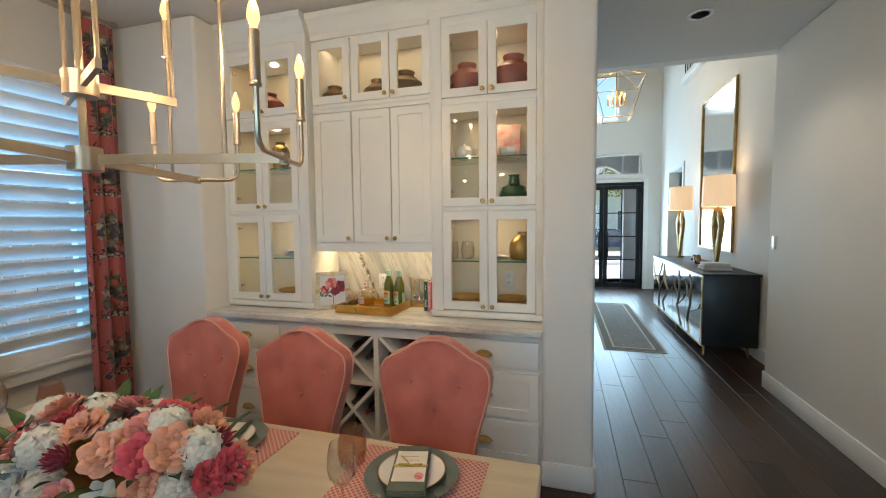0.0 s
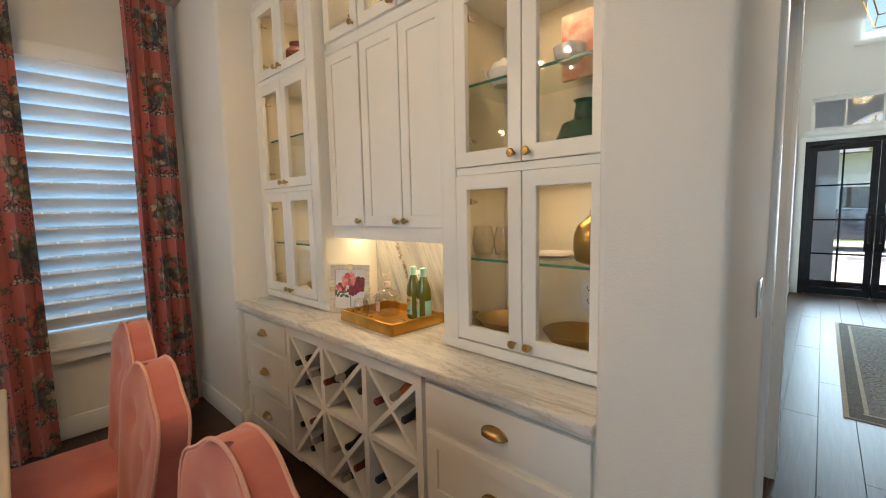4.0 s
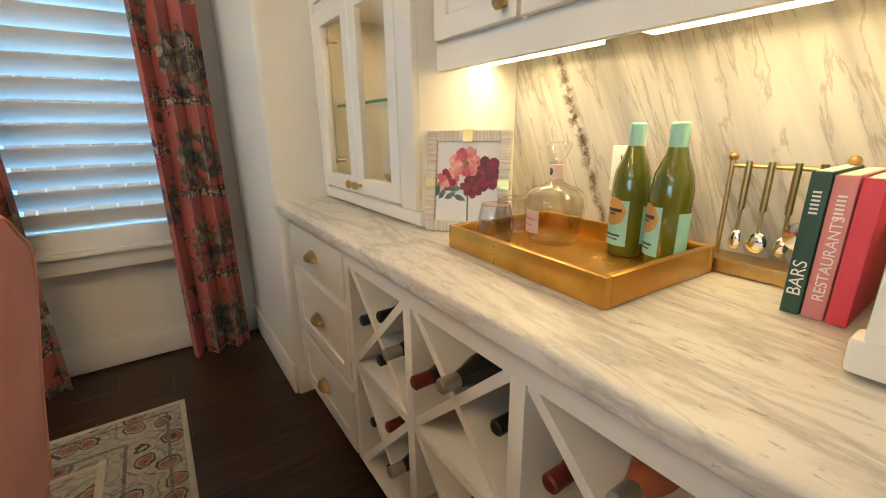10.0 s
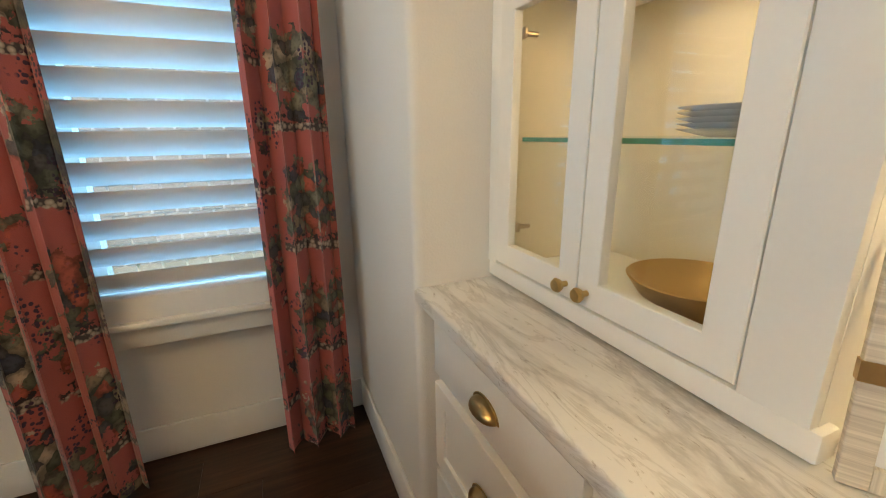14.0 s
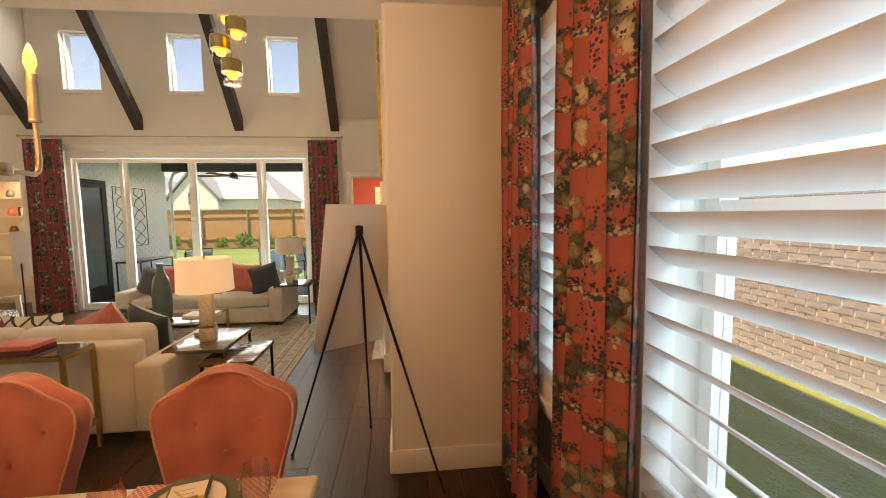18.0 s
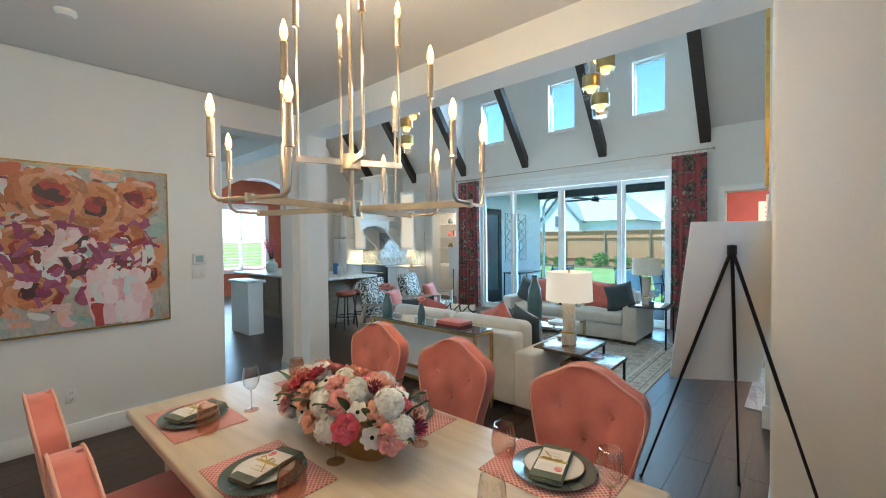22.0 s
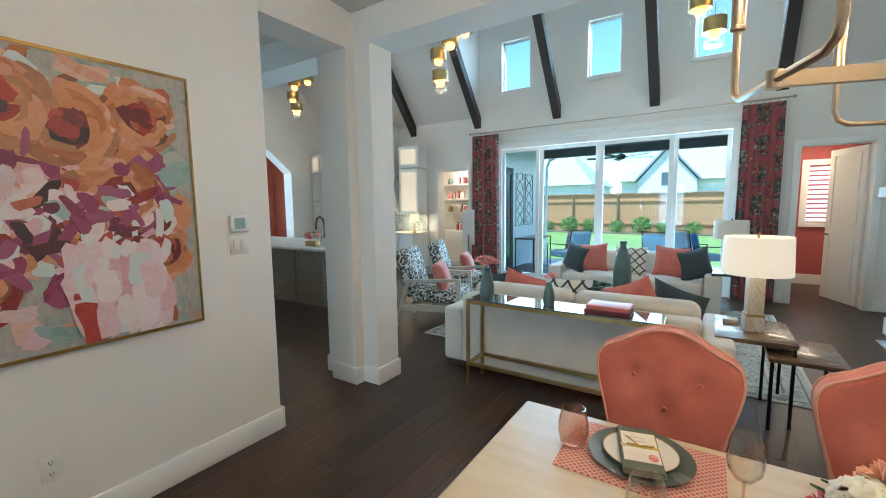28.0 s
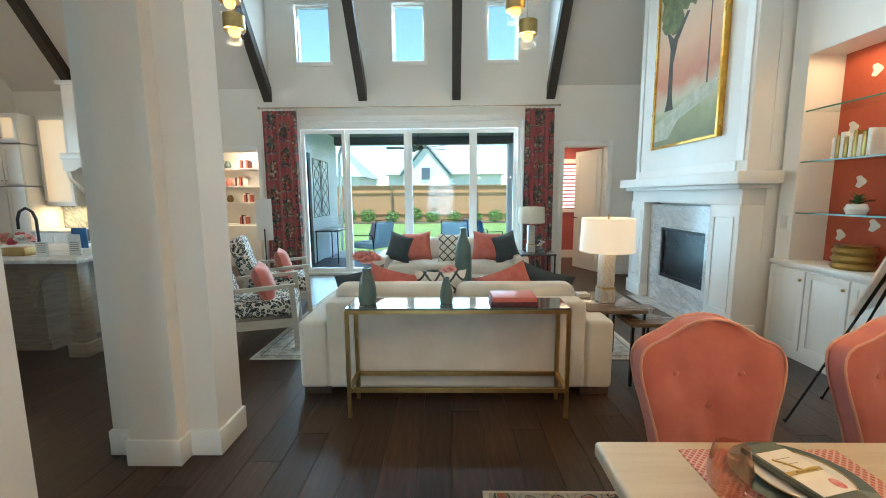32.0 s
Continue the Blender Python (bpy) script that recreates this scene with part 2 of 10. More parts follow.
WOOD_FLOOR = floor_wood()
STONE = marble("grey_veined_marble", (0.74, 0.72, 0.68), (0.22, 0.19, 0.16), (0.50, 0.47, 0.43), 0.8, (0, 0, 3), rough=0.36, amount=0.45)
def splash_marble():
    """Honed slab: soft grey streaks that lean, and two narrow broken brown veins."""
    m, n, l, p = shader("backsplash_marble")
    vec = coords(n, l, (1, 1, 1), (0, 24, 0))
    st = n.new("ShaderNodeMapping")
    st.inputs["Scale"].default_value = (7.5, 3, 0.75)
    l.new(vec, st.inputs[0])
    broad = noise_tex(n, l, st.outputs[0], 0.9, 6, 0.55, 0.35)
    thin = noise_tex(n, l, st.outputs[0], 2.3, 8, 0.6, 0.5)
    r = ramp(n, [(0.36, (0.27, 0.27, 0.25)), (0.45, (0.42, 0.41, 0.38)), (0.53, (0.54, 0.53, 0.48)), (0.64, (0.38, 0.37, 0.34))])
    l.new(broad.outputs[0], r.inputs[0])
    r2 = ramp(n, [(0.47, (1, 1, 1)), (0.495, (0.62, 0.59, 0.55)), (0.52, (1, 1, 1))])
    l.new(thin.outputs[0], r2.inputs[0])
    c = mixc(n, l, 0.8, r.outputs[0], r2.outputs[0], "MULTIPLY")
    wob = noise_tex(n, l, vec, 9, 6, 0.65)
    sep = n.new("ShaderNodeSeparateXYZ")
    l.new(mixc(n, l, 0.05, vec, wob.outputs["Color"], "ADD"), sep.inputs[0])
    rift = n.new("ShaderNodeMath")
    rift.operation = "PINGPONG"
    rift.inputs[1].default_value = 0.41
    l.new(sep.outputs[0], rift.inputs[0])
    core = ramp(n, [(0.0, (1, 1, 1)), (0.008, (0.8, 0.8, 0.8)), (0.024, (0, 0, 0))])
    l.new(rift.outputs[0], core.inputs[0])
    gaps = noise_tex(n, l, vec, 26, 5, 0.7)
    rg_ = ramp(n, [(0.42, (0, 0, 0)), (0.56, (1, 1, 1))])
    l.new(gaps.outputs[0], rg_.inputs[0])
    c = mixc(n, l, mixc(n, l, 1.0, core.outputs[0], rg_.outputs[0], "MULTIPLY"), c, (0.09, 0.06, 0.035))
    l.new(c, p.inputs["Base Color"])
    p.inputs["Roughness"].default_value = 0.26
    MATS["backsplash_marble"] = m
    return m


SPLASH = splash_marble()
FIREMARBLE = marble("fireplace_marble", (0.62, 0.61, 0.59), (0.25, 0.25, 0.26), (0.46, 0.45, 0.44), 0.6, (0, 25, 75), amount=0.5)

# ---- building blocks ----


def box(x0, x1, y0, y1, z0, z1, bev=0.0, seg=2):
    def go(bm):
        geo = bmesh.ops.create_cube(bm, size=1)
        v = geo["verts"]
        sx, sy, sz = abs(x1 - x0), abs(y1 - y0), abs(z1 - z0)
        bmesh.ops.scale(bm, vec=(sx, sy, sz), verts=v)
        bmesh.ops.translate(bm, vec=((x0 + x1) / 2, (y0 + y1) / 2, (z0 + z1) / 2), verts=v)
        if bev:
            e = list({e for q in v for e in q.link_edges})
            bmesh.ops.bevel(bm, geom=e, offset=min(bev, 0.45 * min(sx, sy, sz)), segments=seg, affect="EDGES", profile=0.5)
    return go


def lathe(profile, x=0.0, y=0.0, z=0.0, seg=24, sx=1.0, sy=1.0):
    """Turns (radius, height) pairs about the upright."""
    def go(bm):
        rings = []
        for r, h in profile:
            if r < 1e-5:
                rings.append([bm.verts.new((x, y, z + h))])
            else:
                rings.append([bm.verts.new((x + sx * r * math.cos(2 * math.pi * k / seg), y + sy * r * math.sin(2 * math.pi * k / seg), z + h)) for k in range(seg)])
        for a, b in zip(rings, rings[1:]):
            if len(a) == 1 and len(b) == 1:
                continue
            for k in range(seg):
                j = (k + 1) % seg
                q = ([a[0]] if len(a) == 1 else [a[k], a[j]]) + ([b[0]] if len(b) == 1 else [b[j], b[k]])
                bm.faces.new(q)
        for ring, flip in ((rings[0], True), (rings[-1], False)):
            if len(ring) > 1:
                bm.faces.new(ring[::-1] if flip else ring)
    return go


def rod(a, b, r, seg=10, r2=None):
    def go(bm):
        va, vb = Vector(a), Vector(b)
        d = vb - va
        m = Matrix.Translation((va + vb) / 2) @ d.to_track_quat("Z", "Y").to_matrix().to_4x4()
        bmesh.ops.create_cone(bm, cap_ends=True, segments=seg, radius1=r, radius2=r if r2 is None else r2, depth=d.length, matrix=m)
    return go


def bar(a, b, w, h):
    """A square bar from a to b, w wide and h deep."""
    def go(bm):
        va, vb = Vector(a), Vector(b)
        d = vb - va
        m = Matrix.Translation((va + vb) / 2) @ d.to_track_quat("Z", "Y").to_matrix().to_4x4() @ Matrix.Diagonal((w, h, d.length, 1))
        bmesh.ops.create_cube(bm, size=1, matrix=m)
    return go


def tube(pts, r, seg=8, closed=False):
    """A round tube along points, with mitred joints."""
    def go(bm):
        P = [Vector(q) for q in pts]
        rings = []
        for i, q in enumerate(P):
            a = P[i - 1] if (i or closed) else q
            b = P[(i + 1) % len(P)] if (i < len(P) - 1 or closed) else q
            d = ((q - a).normalized() if (q - a).length else Vector()) + ((b - q).normalized() if (b - q).length else Vector())
            u = d.orthogonal().normalized() if not rings else (rings[-1][1] - d.normalized() * rings[-1][1].dot(d.normalized())).normalized()
            w = d.normalized().cross(u)
            rings.append(([bm.verts.new(q + r * (u * math.cos(2 * math.pi * k / seg) + w * math.sin(2 * math.pi * k / seg))) for k in range(seg)], u))
        loops = [x[0] for x in rings] + ([rings[0][0]] if closed else [])
        for a, b in zip(loops, loops[1:]):
            for k in range(seg):
                bm.faces.new((a[k], a[(k + 1) % seg], b[(k + 1) % seg], b[k]))
        if not closed:
            bm.faces.new(loops[0][::-1])
            bm.faces.new(loops[-1])
    return go


def slab(outline, z0, z1, bev=0.0, seg=2, axis="z"):
    """An outline pushed out from z0 to z1 along an axis: for axis y the outline is (x, z), for x it is (y, z)."""
    def go(bm):
        def at(p, h):
            return {"z": (p[0], p[1], h), "y": (p[0], h, p[1]), "x": (h, p[0], p[1])}[axis]
        lo = [bm.verts.new(at(p, z0)) for p in outline]
        hi = [bm.verts.new(at(p, z1)) for p in outline]
        faces = [bm.faces.new(lo[::-1]), bm.faces.new(hi)]
        for k in range(len(lo)):
            j = (k + 1) % len(lo)
            faces.append(bm.faces.new((lo[k], lo[j], hi[j], hi[k])))
        bmesh.ops.recalc_face_normals(bm, faces=faces)
        if bev:
            e = list({e for f in faces[:2] for e in f.edges})
            bmesh.ops.bevel(bm, geom=e, offset=bev, segments=seg, affect="EDGES", profile=0.5)
    return go


def blob(x, y, z, rx, ry, rz, sub=2, rough=0.0, seed=0, m=None):
    def go(bm):
        v = bmesh.ops.create_icosphere(bm, subdivisions=sub, radius=1)["verts"]
        for q in v:
            k = 1 + rough * noise.noise(q.co * 2 + Vector((seed, 0, 0)))
            q.co = Vector((q.co.x * rx * k, q.co.y * ry * k, q.co.z * rz * k))
            if m:
                q.co = m @ q.co
            q.co += Vector((x, y, z))
    return go


def mesh_of(name, shapes, material, smooth=35):
    bm = bmesh.new()
    for s in shapes:
        s(bm)
    me = bpy.data.meshes.new(name)
    bm.to_mesh(me)
    bm.free()
    me.materials.append(material)
    if smooth:
        me.shade_smooth()
        me.set_sharp_from_angle(angle=radians(smooth))
    return me


def part(name, shapes, material, parent=None, label="", smooth=35):
    ob = new(name, mesh_of(name, shapes if isinstance(shapes, (list, tuple)) else [shapes], material, smooth))
    ob.parent = parent
    return tagged(ob, label)


def thing(name, m, label, category, group="", kind=""):
    ob = new(name)
    ob.empty_display_size = 0.1
    ob.matrix_basis = m if isinstance(m, Matrix) else pose(*m)
    return tagged(ob, label, category, group, kind)


def solid(name, shapes, material, label, category="", kind="structure", smooth=35, group=""):
    return tagged(part(name, shapes, material, None, "", smooth), label, category, group, kind)


# ---- the rooms ----
WX, BASE = -3.29, 0.15
H1 = 3.05


def wall_with_holes(name, axis, at0, at1, a0, a1, z0, z1, holes, material=WALL, label="warm white painted wall"):
    """A wall that fills at0..at1 along its thickness and a0..a1 along its run, with rectangular holes (b0, b1, c0, c1)."""
    shapes = []
    ys = sorted({a0, a1, *[h[0] for h in holes], *[h[1] for h in holes]})
    for b0, b1 in zip(ys, ys[1:]):
        cuts = sorted([(h[2], h[3]) for h in holes if h[0] <= b0 + 1e-6 and h[1] >= b1 - 1e-6])
        z = z0
        for c0, c1 in cuts + [(z1, z1)]:
            if c0 > z + 1e-4:
                shapes.append(box(at0, at1, b0, b1, z, c0) if axis == "x" else box(b0, b1, at0, at1, z, c0))
            z = max(z, c1)
    return solid(name, shapes, material, label, "wall", smooth=0)


# window wall of the dining room
WINS = [(1.42, 2.22), (0.505, 1.305), (-0.41, 0.39)]
wall_with_holes("wall_west", "x", WX - 0.2, WX, -0.785, 2.40, 0, H1, [(a, b, 0.70, 2.52) for a, b in WINS])
# recess of the hutch, the return walls and the pier
solid("wall_hutch_back", box(-2.46, 0.02, 3.04, 3.2, 0, H1), WALL, "white painted wall behind the hutch", "wall", smooth=0)
solid("wall_return_west", box(WX - 0.2, -2.46, 2.402, 3.2, 0, H1, 0.025, 4), WALL, "white wall return with a rounded corner", "wall")
solid("wall_pier_east", box(-0.032, 0.25, 2.402, 3.2, 0, H1, 0.025, 4), WALL, "white wall pier with rounded corners", "wall")
solid("wall_hall_west", [box(0.11, 0.25, 3.2, 3.3, 0, H1), box(0.11, 0.25, 3.3, 4.1, 2.44, H1), box(0.11, 0.25, 4.1, 4.3, 0, H1), box(-0.13, 0.02, 4.3, 10.22, 0, 6.2)], WALL, "white hall wall", "wall", smooth=0)
# painting wall
solid("wall_east", box(1.87, 2.2, 0.165, 4.42, 0, H1, 0.02, 4), WALL, "white wall that carries the painting", "wall")
wall_with_holes("wall_foyer_east", "x", 2.15, 2.33, 4.42, 10.22, 0, 6.2, [(8.42, 9.40, 0, 2.52)], label="tall white foyer wall")
solid("wall_side_room", [box(3.5, 3.6, 7.6, 10.2, 0, 2.9), box(2.33, 3.5, 7.5, 7.6, 0, 2.9), box(2.33, 3.5, 10.2, 10.3, 0, 2.9)], WALL, "white walls of the room off the foyer", "wall", smooth=0)
solid("ceiling_side_room", box(2.33, 3.6, 7.5, 10.3, 2.9, 3.0), CEIL, "white ceiling of the room off the foyer", "ceiling", smooth=0)
wall_with_holes("wall_foyer_north", "y", 10.22, 10.44, -0.13, 2.33, 0, 6.2, [(0.13, 1.81, 0, 2.435), (0.17, 1.77, 2.59, 3.095), (0.66, 1.245, 3.84, 4.885)])
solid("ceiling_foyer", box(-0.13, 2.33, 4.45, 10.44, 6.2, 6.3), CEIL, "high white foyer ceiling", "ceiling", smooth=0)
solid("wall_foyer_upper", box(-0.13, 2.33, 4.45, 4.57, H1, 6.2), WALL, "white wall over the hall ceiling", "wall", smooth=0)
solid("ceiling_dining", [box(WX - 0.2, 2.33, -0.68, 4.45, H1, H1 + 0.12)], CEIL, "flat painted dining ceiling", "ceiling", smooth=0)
# south pier, headers and column
solid("wall_pier_south", box(WX - 0.2, -2.39, -1.2, -0.785, 0, H1, 0.025, 4), WALL, "white wall pier with rounded corner", "wall")
solid("wall_header_south", [box(-3.3, 1.753, -1.0, -0.68, 2.80, 3.34), box(2.363, 9.6, -1.0, -0.68, 2.80, 3.34)], WALL, "dropped white header over the wide opening", "wall", smooth=0)
solid("wall_header_east", box(1.91, 2.2, -0.60, 0.165, 2.76, H1), WALL, "dropped white header beside the column", "wall", smooth=0)
solid("wall_header_hall", box(2.2, 9.0, 0.25, 0.5, 0, H1), WALL, "white hall wall", "wall", smooth=0)
solid("ceiling_hall", box(2.33, 9.0, -0.68, 0.5, H1, H1 + 0.12), CEIL, "flat painted hall ceiling", "ceiling", smooth=0)


def cross(hx, hy, ax, ay):
    return [(hx, ay), (ax, ay), (ax, hy), (-ax, hy), (-ax, ay), (-hx, ay), (-hx, -ay), (-ax, -ay), (-ax, -hy), (ax, -hy), (ax, -ay), (hx, -ay)]


COL = [(2.058 + x, -0.83 + y) for x, y in cross(0.305, 0.225, 0.135, 0.13)]
COLB = [(2.058 + x, -0.83 + y) for x, y in cross(0.32, 0.24, 0.15, 0.145)]
col = thing("column", (0, 0, 0), "white painted cross-shaped column with a tall baseboard", "column", kind="structure")
part("shaft", slab(COL, 0.15, 3.06), WALL, col)
part("base", slab(COLB, 0, 0.15, 0.006), TRIM, col)

# great room
NOOK = (-4.75, -1.55)
CLERE = ((2.50, 3.09), (0.86, 1.41), (-0.75, -0.22))
sl = [(-0.85, 3.18, 0.0, 2.76), (-2.36, -1.60, 0, 2.30), (3.88, 4.66, 0, 2.27)] + [(a, b, 3.775, 4.725) for a, b in CLERE]
wall_with_holes("wall_south", "y", -6.24, -6.0, -3.2, 9.2, 0, 6.9, sl)
solid("wall_fireplace", [box(-3.3, -2.95, -6.0, -1.2, 0, 6.9)], WALL, "tall white wall behind the fireplace", "wall", smooth=0)
RS = 1.28
ceil_shapes = []


def sheet(pts, thick=0.1):
    def go(bm):
        lo = [bm.verts.new(p) for p in pts]
        hi = [bm.verts.new((p[0], p[1], p[2] + thick)) for p in pts]
        bm.faces.new(lo)
        bm.faces.new(hi[::-1])
        for k in range(len(lo)):
            j = (k + 1) % len(lo)
            bm.faces.new((lo[j], lo[k], hi[k], hi[j]))
    return go


zr = 3.34 + 2.47 * RS
for a, b in ((-3.3, -1.3), (3.62, 9.2)):
    ceil_shapes.append(sheet([(a, -6.0, 3.34), (b, -6.0, 3.34), (b, -3.53, zr), (a, -3.53, zr)]))
ceil_shapes.append(sheet([(-1.3, -4.1, 5.85), (3.62, -4.1, 5.85), (3.62, -3.53, zr), (-1.3, -3.53, zr)]))
ceil_shapes.append(sheet([(-1.3, -6.0, 5.85), (3.62, -6.0, 5.85), (3.62, -4.1, 5.85), (-1.3, -4.1, 5.85)]))
ceil_shapes.append(sheet([(-3.3, -3.53, zr), (9.2, -3.53, zr), (9.2, -1.0, 3.34), (-3.3, -1.0, 3.34)]))
for x0 in (-1.3, 3.62):
    ceil_shapes.append(slab([(-6.0, 3.34), (-6.0, 5.85), (-4.1, 5.85)], x0 - 0.02, x0 + 0.02, axis="x"))
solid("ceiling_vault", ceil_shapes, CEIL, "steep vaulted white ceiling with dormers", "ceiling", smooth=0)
arch = [(NOOK[1], 0), (0.6, 0), (0.6, 6.9), (-6.0, 6.9), (-6.0, 0), (NOOK[0], 0), (NOOK[0], 2.35)]
for k in range(1, 12):
    t = k / 12
    arch.append((NOOK[0] + (NOOK[1] - NOOK[0]) * t, 2.35 + 0.9 * math.sin(math.pi * t)))
arch.append((NOOK[1], 2.35))
solid("wall_kitchen_east", slab(arch, 8.2, 8.5, axis="x"), WALL, "white wall with a wide arched opening", "wall", smooth=0)
wall_with_holes("wall_nook", "x", 10.2, 10.4, -5.6, -0.7, 0, 3.6, [(-4.2, -1.4, 0.75, 2.6)], CORAL, "coral painted wall of the breakfast nook")
solid("wall_nook_sides", [box(8.5, 10.4, -5.8, -5.6, 0, 3.6), box(8.5, 10.4, -0.9, -0.7, 0, 3.6)], CORAL, "coral side walls of the nook", "wall", smooth=0)
solid("ceiling_nook", box(8.5, 10.4, -5.8, -0.7, 3.45, 3.6), CEIL, "white nook ceiling", "ceiling", smooth=0)
# rooms seen through the two far doorways
solid("wall_bath", [box(-3.2, -1.2, -8.2, -8.05, 0, 2.9), box(-3.3, -3.2, -8.2, -6.24, 0, 2.9)], MAUVE, "deep rose painted wall of the far room", "wall", smooth=0)
solid("wall_bath_side", box(-1.3, -1.2, -8.05, -6.24, 0, 2.9), WALL, "white side wall of the far room", "wall", smooth=0)
solid("ceiling_bath", box(-3.3, -1.2, -8.2, -6.24, 2.6, 2.7), CEIL, "white ceiling of the far room", "ceiling", smooth=0)
solid("wall_study", [box(3.6, 5.7, -7.5, -7.35, 0, 2.9), box(3.5, 3.62, -7.5, -6.24, 0, 2.9), box(5.6, 5.7, -7.35, -6.24, 0, 2.9)], WALL, "white walls of the pantry room", "wall", smooth=0)
solid("ceiling_study", box(3.5, 5.7, -7.5, -6.24, 2.6, 2.7), CEIL, "white ceiling of the pantry room", "ceiling", smooth=0)
solid("wall_behind_hall", [box(-0.05, 0.11, 3.2, 4.3, 0, H1)], WALL, "white wall of the hall closet", "wall", smooth=0)
solid("floor", [box(-3.4, 10.4, -8.2, 10.44, -0.12, -0.012)], WOOD_FLOOR, "dark stained oak subfloor", "floor", smooth=0)

# ---- trim ----


def skirting(name, runs):
    """Baseboards along runs (x0, y0, x1, y1, side): side is the way they stand off the wall."""
    sh = []
    for x0, y0, x1, y1, nx, ny in runs:
        t = 0.016
        sh.append(box(min(x0, x1, x0 + nx * t), max(x0, x1, x1 + nx * t), min(y0, y1, y0 + ny * t), max(y0, y1, y1 + ny * t), 0, BASE, 0.006))
    return solid(name, sh, TRIM, "tall white painted baseboard", "baseboard")


skirting("baseboard_dining", [(WX, -0.785, WX, 2.40, 1, 0), (WX, 2.402, -2.46, 2.402, 0, -1), (-0.032, 2.402, 0.25, 2.402, 0, -1), (0.25, 2.40, 0.25, 3.22, 1, 0),
                              (1.87, 0.165, 1.87, 4.42, -1, 0), (1.855, 0.165, 2.2, 0.165, 0, -1), (WX, -0.785, -2.39, -0.785, 0, 1), (-2.39, -0.77, -2.39, -1.2, 1, 0), (-2.46, 2.402, -2.46, 2.5, 1, 0)])
skirting("baseboard_foyer", [(2.15, 4.42, 2.15, 8.33, -1, 0), (2.15, 9.49, 2.15, 10.22, -1, 0), (1.87, 4.42, 2.15, 4.42, 0, 1), (0.02, 4.3, 0.02, 10.22, 1, 0), (0.25, 4.19, 0.25, 4.3, 1, 0)])
skirting("baseboard_great_room", [(-2.46, -6.0, -3.0, -6.0, 0, 1), (-1.50, -6.0, -0.96, -6.0, 0, 1), (3.29, -6.0, 3.78, -6.0, 0, 1), (4.76, -6.0, 4.9, -6.0, 0, 1), (-2.95, -6.0, -2.95, -4.8, 1, 0)])


def casing(name, x0, x1, z1, y, d=1, w=0.09):
    return solid(name, [box(x0 - w, x0, y, y + d * 0.02, 0, z1 + w, 0.004), box(x1, x1 + w, y, y + d * 0.02, 0, z1 + w, 0.004), box(x0, x1, y, y + d * 0.02, z1, z1 + w, 0.004)], TRIM, "white door casing", "trim")


casing("trim_bath_door", -2.36, -1.60, 2.30, -6.0)
casing("trim_study_door", 3.88, 4.66, 2.27, -6.0)

# ---- the hutch ----
SHAKER = 0.055


def panel_front(x0, x1, z0, z1, y, t=0.022, rail=SHAKER, deep=0.009):
    """A framed front with a recessed flat panel; its face is at y and looks to -y."""
    return [front_mesh(x0, x1, z0, z1, ((0, y + t), (0, y + 0.002), (0.002, y), (rail - 0.002, y), (rail, y + 0.002), (rail, y + deep)), True)]


def front_mesh(x0, x1, z0, z1, rings, closed):
    """Nested rectangles, each inset and set back by a step, skinned into one front."""
    def go(bm):
        loops = [[bm.verts.new(p) for p in ((x0 + i, y, z0 + i), (x1 - i, y, z0 + i), (x1 - i, y, z1 - i), (x0 + i, y, z1 - i))] for i, y in rings]
        pairs = list(zip(loops, loops[1:])) + ([] if closed else [(loops[-1], loops[0])])
        faces = [bm.faces.new((p[k], p[(k + 1) % 4], q[(k + 1) % 4], q[k])) for p, q in pairs for k in range(4)]
        if closed:
            faces += [bm.faces.new(loops[-1]), bm.faces.new(loops[0][::-1])]
        bmesh.ops.recalc_face_normals(bm, faces=faces)
    return go


def glass_front(x0, x1, z0, z1, y, t=0.022, rail=SHAKER):
    return [front_mesh(x0, x1, z0, z1, ((0, y + t), (0, y + 0.002), (0.002, y), (rail - 0.002, y), (rail, y + 0.002), (rail, y + t)), False)]


def pieces(name, shapes, material, parent, label="", smooth=0):
    return [part(name, s, material, parent, label, smooth) for s in shapes]


def knob_at(parent, x, y, z):
    return part("knob", lathe_y([(0.006, 0), (0.006, 0.014), (0.013, 0.018), (0.0155, 0.025), (0.012, 0.031), (0.0, 0.033)], x, y, z), BRASS, parent, "round brass knob")


def lathe_y(profile, x, y, z, seg=16):
    """A turned shape whose axis points to -y."""
    def go(bm):
        k = len(bm.verts)
        lathe(profile, seg=seg)(bm)
        bm.verts.ensure_lookup_table()
        for v in bm.verts[k:]:
            a, b, c = v.co
            v.co = (x + a, y - c, z + b)
    return go


def cup_pull(parent, x, y, z, w=0.05):
    def go(bm):
        rows = []
        for i in range(9):
            a = math.pi * i / 8
            row = []
            for j in range(6):
                b = 0.5 * math.pi * j / 5
                row.append(bm.verts.new((x + w * math.cos(a) * math.cos(b * 0.15), y - 0.031 * math.sin(b) * (0.25 + 0.75 * math.sin(a)), z - 0.012 + 0.03 * math.sin(a) * math.cos(b))))
            rows.append(row)
        for a, b in zip(rows, rows[1:]):
            for j in range(5):
                bm.faces.new((a[j], b[j], b[j + 1], a[j + 1]))
    return part("cup_pull", [go, slab([(x + (w + 0.005) * math.cos(math.pi * k / 14), z - 0.012 + 0.035 * math.sin(math.pi * k / 14)) for k in range(15)], y - 0.0025, y, axis="y")], BRASS, parent, "brass cup pull")


CY, TY, BY = 2.44, 2.637, 2.70


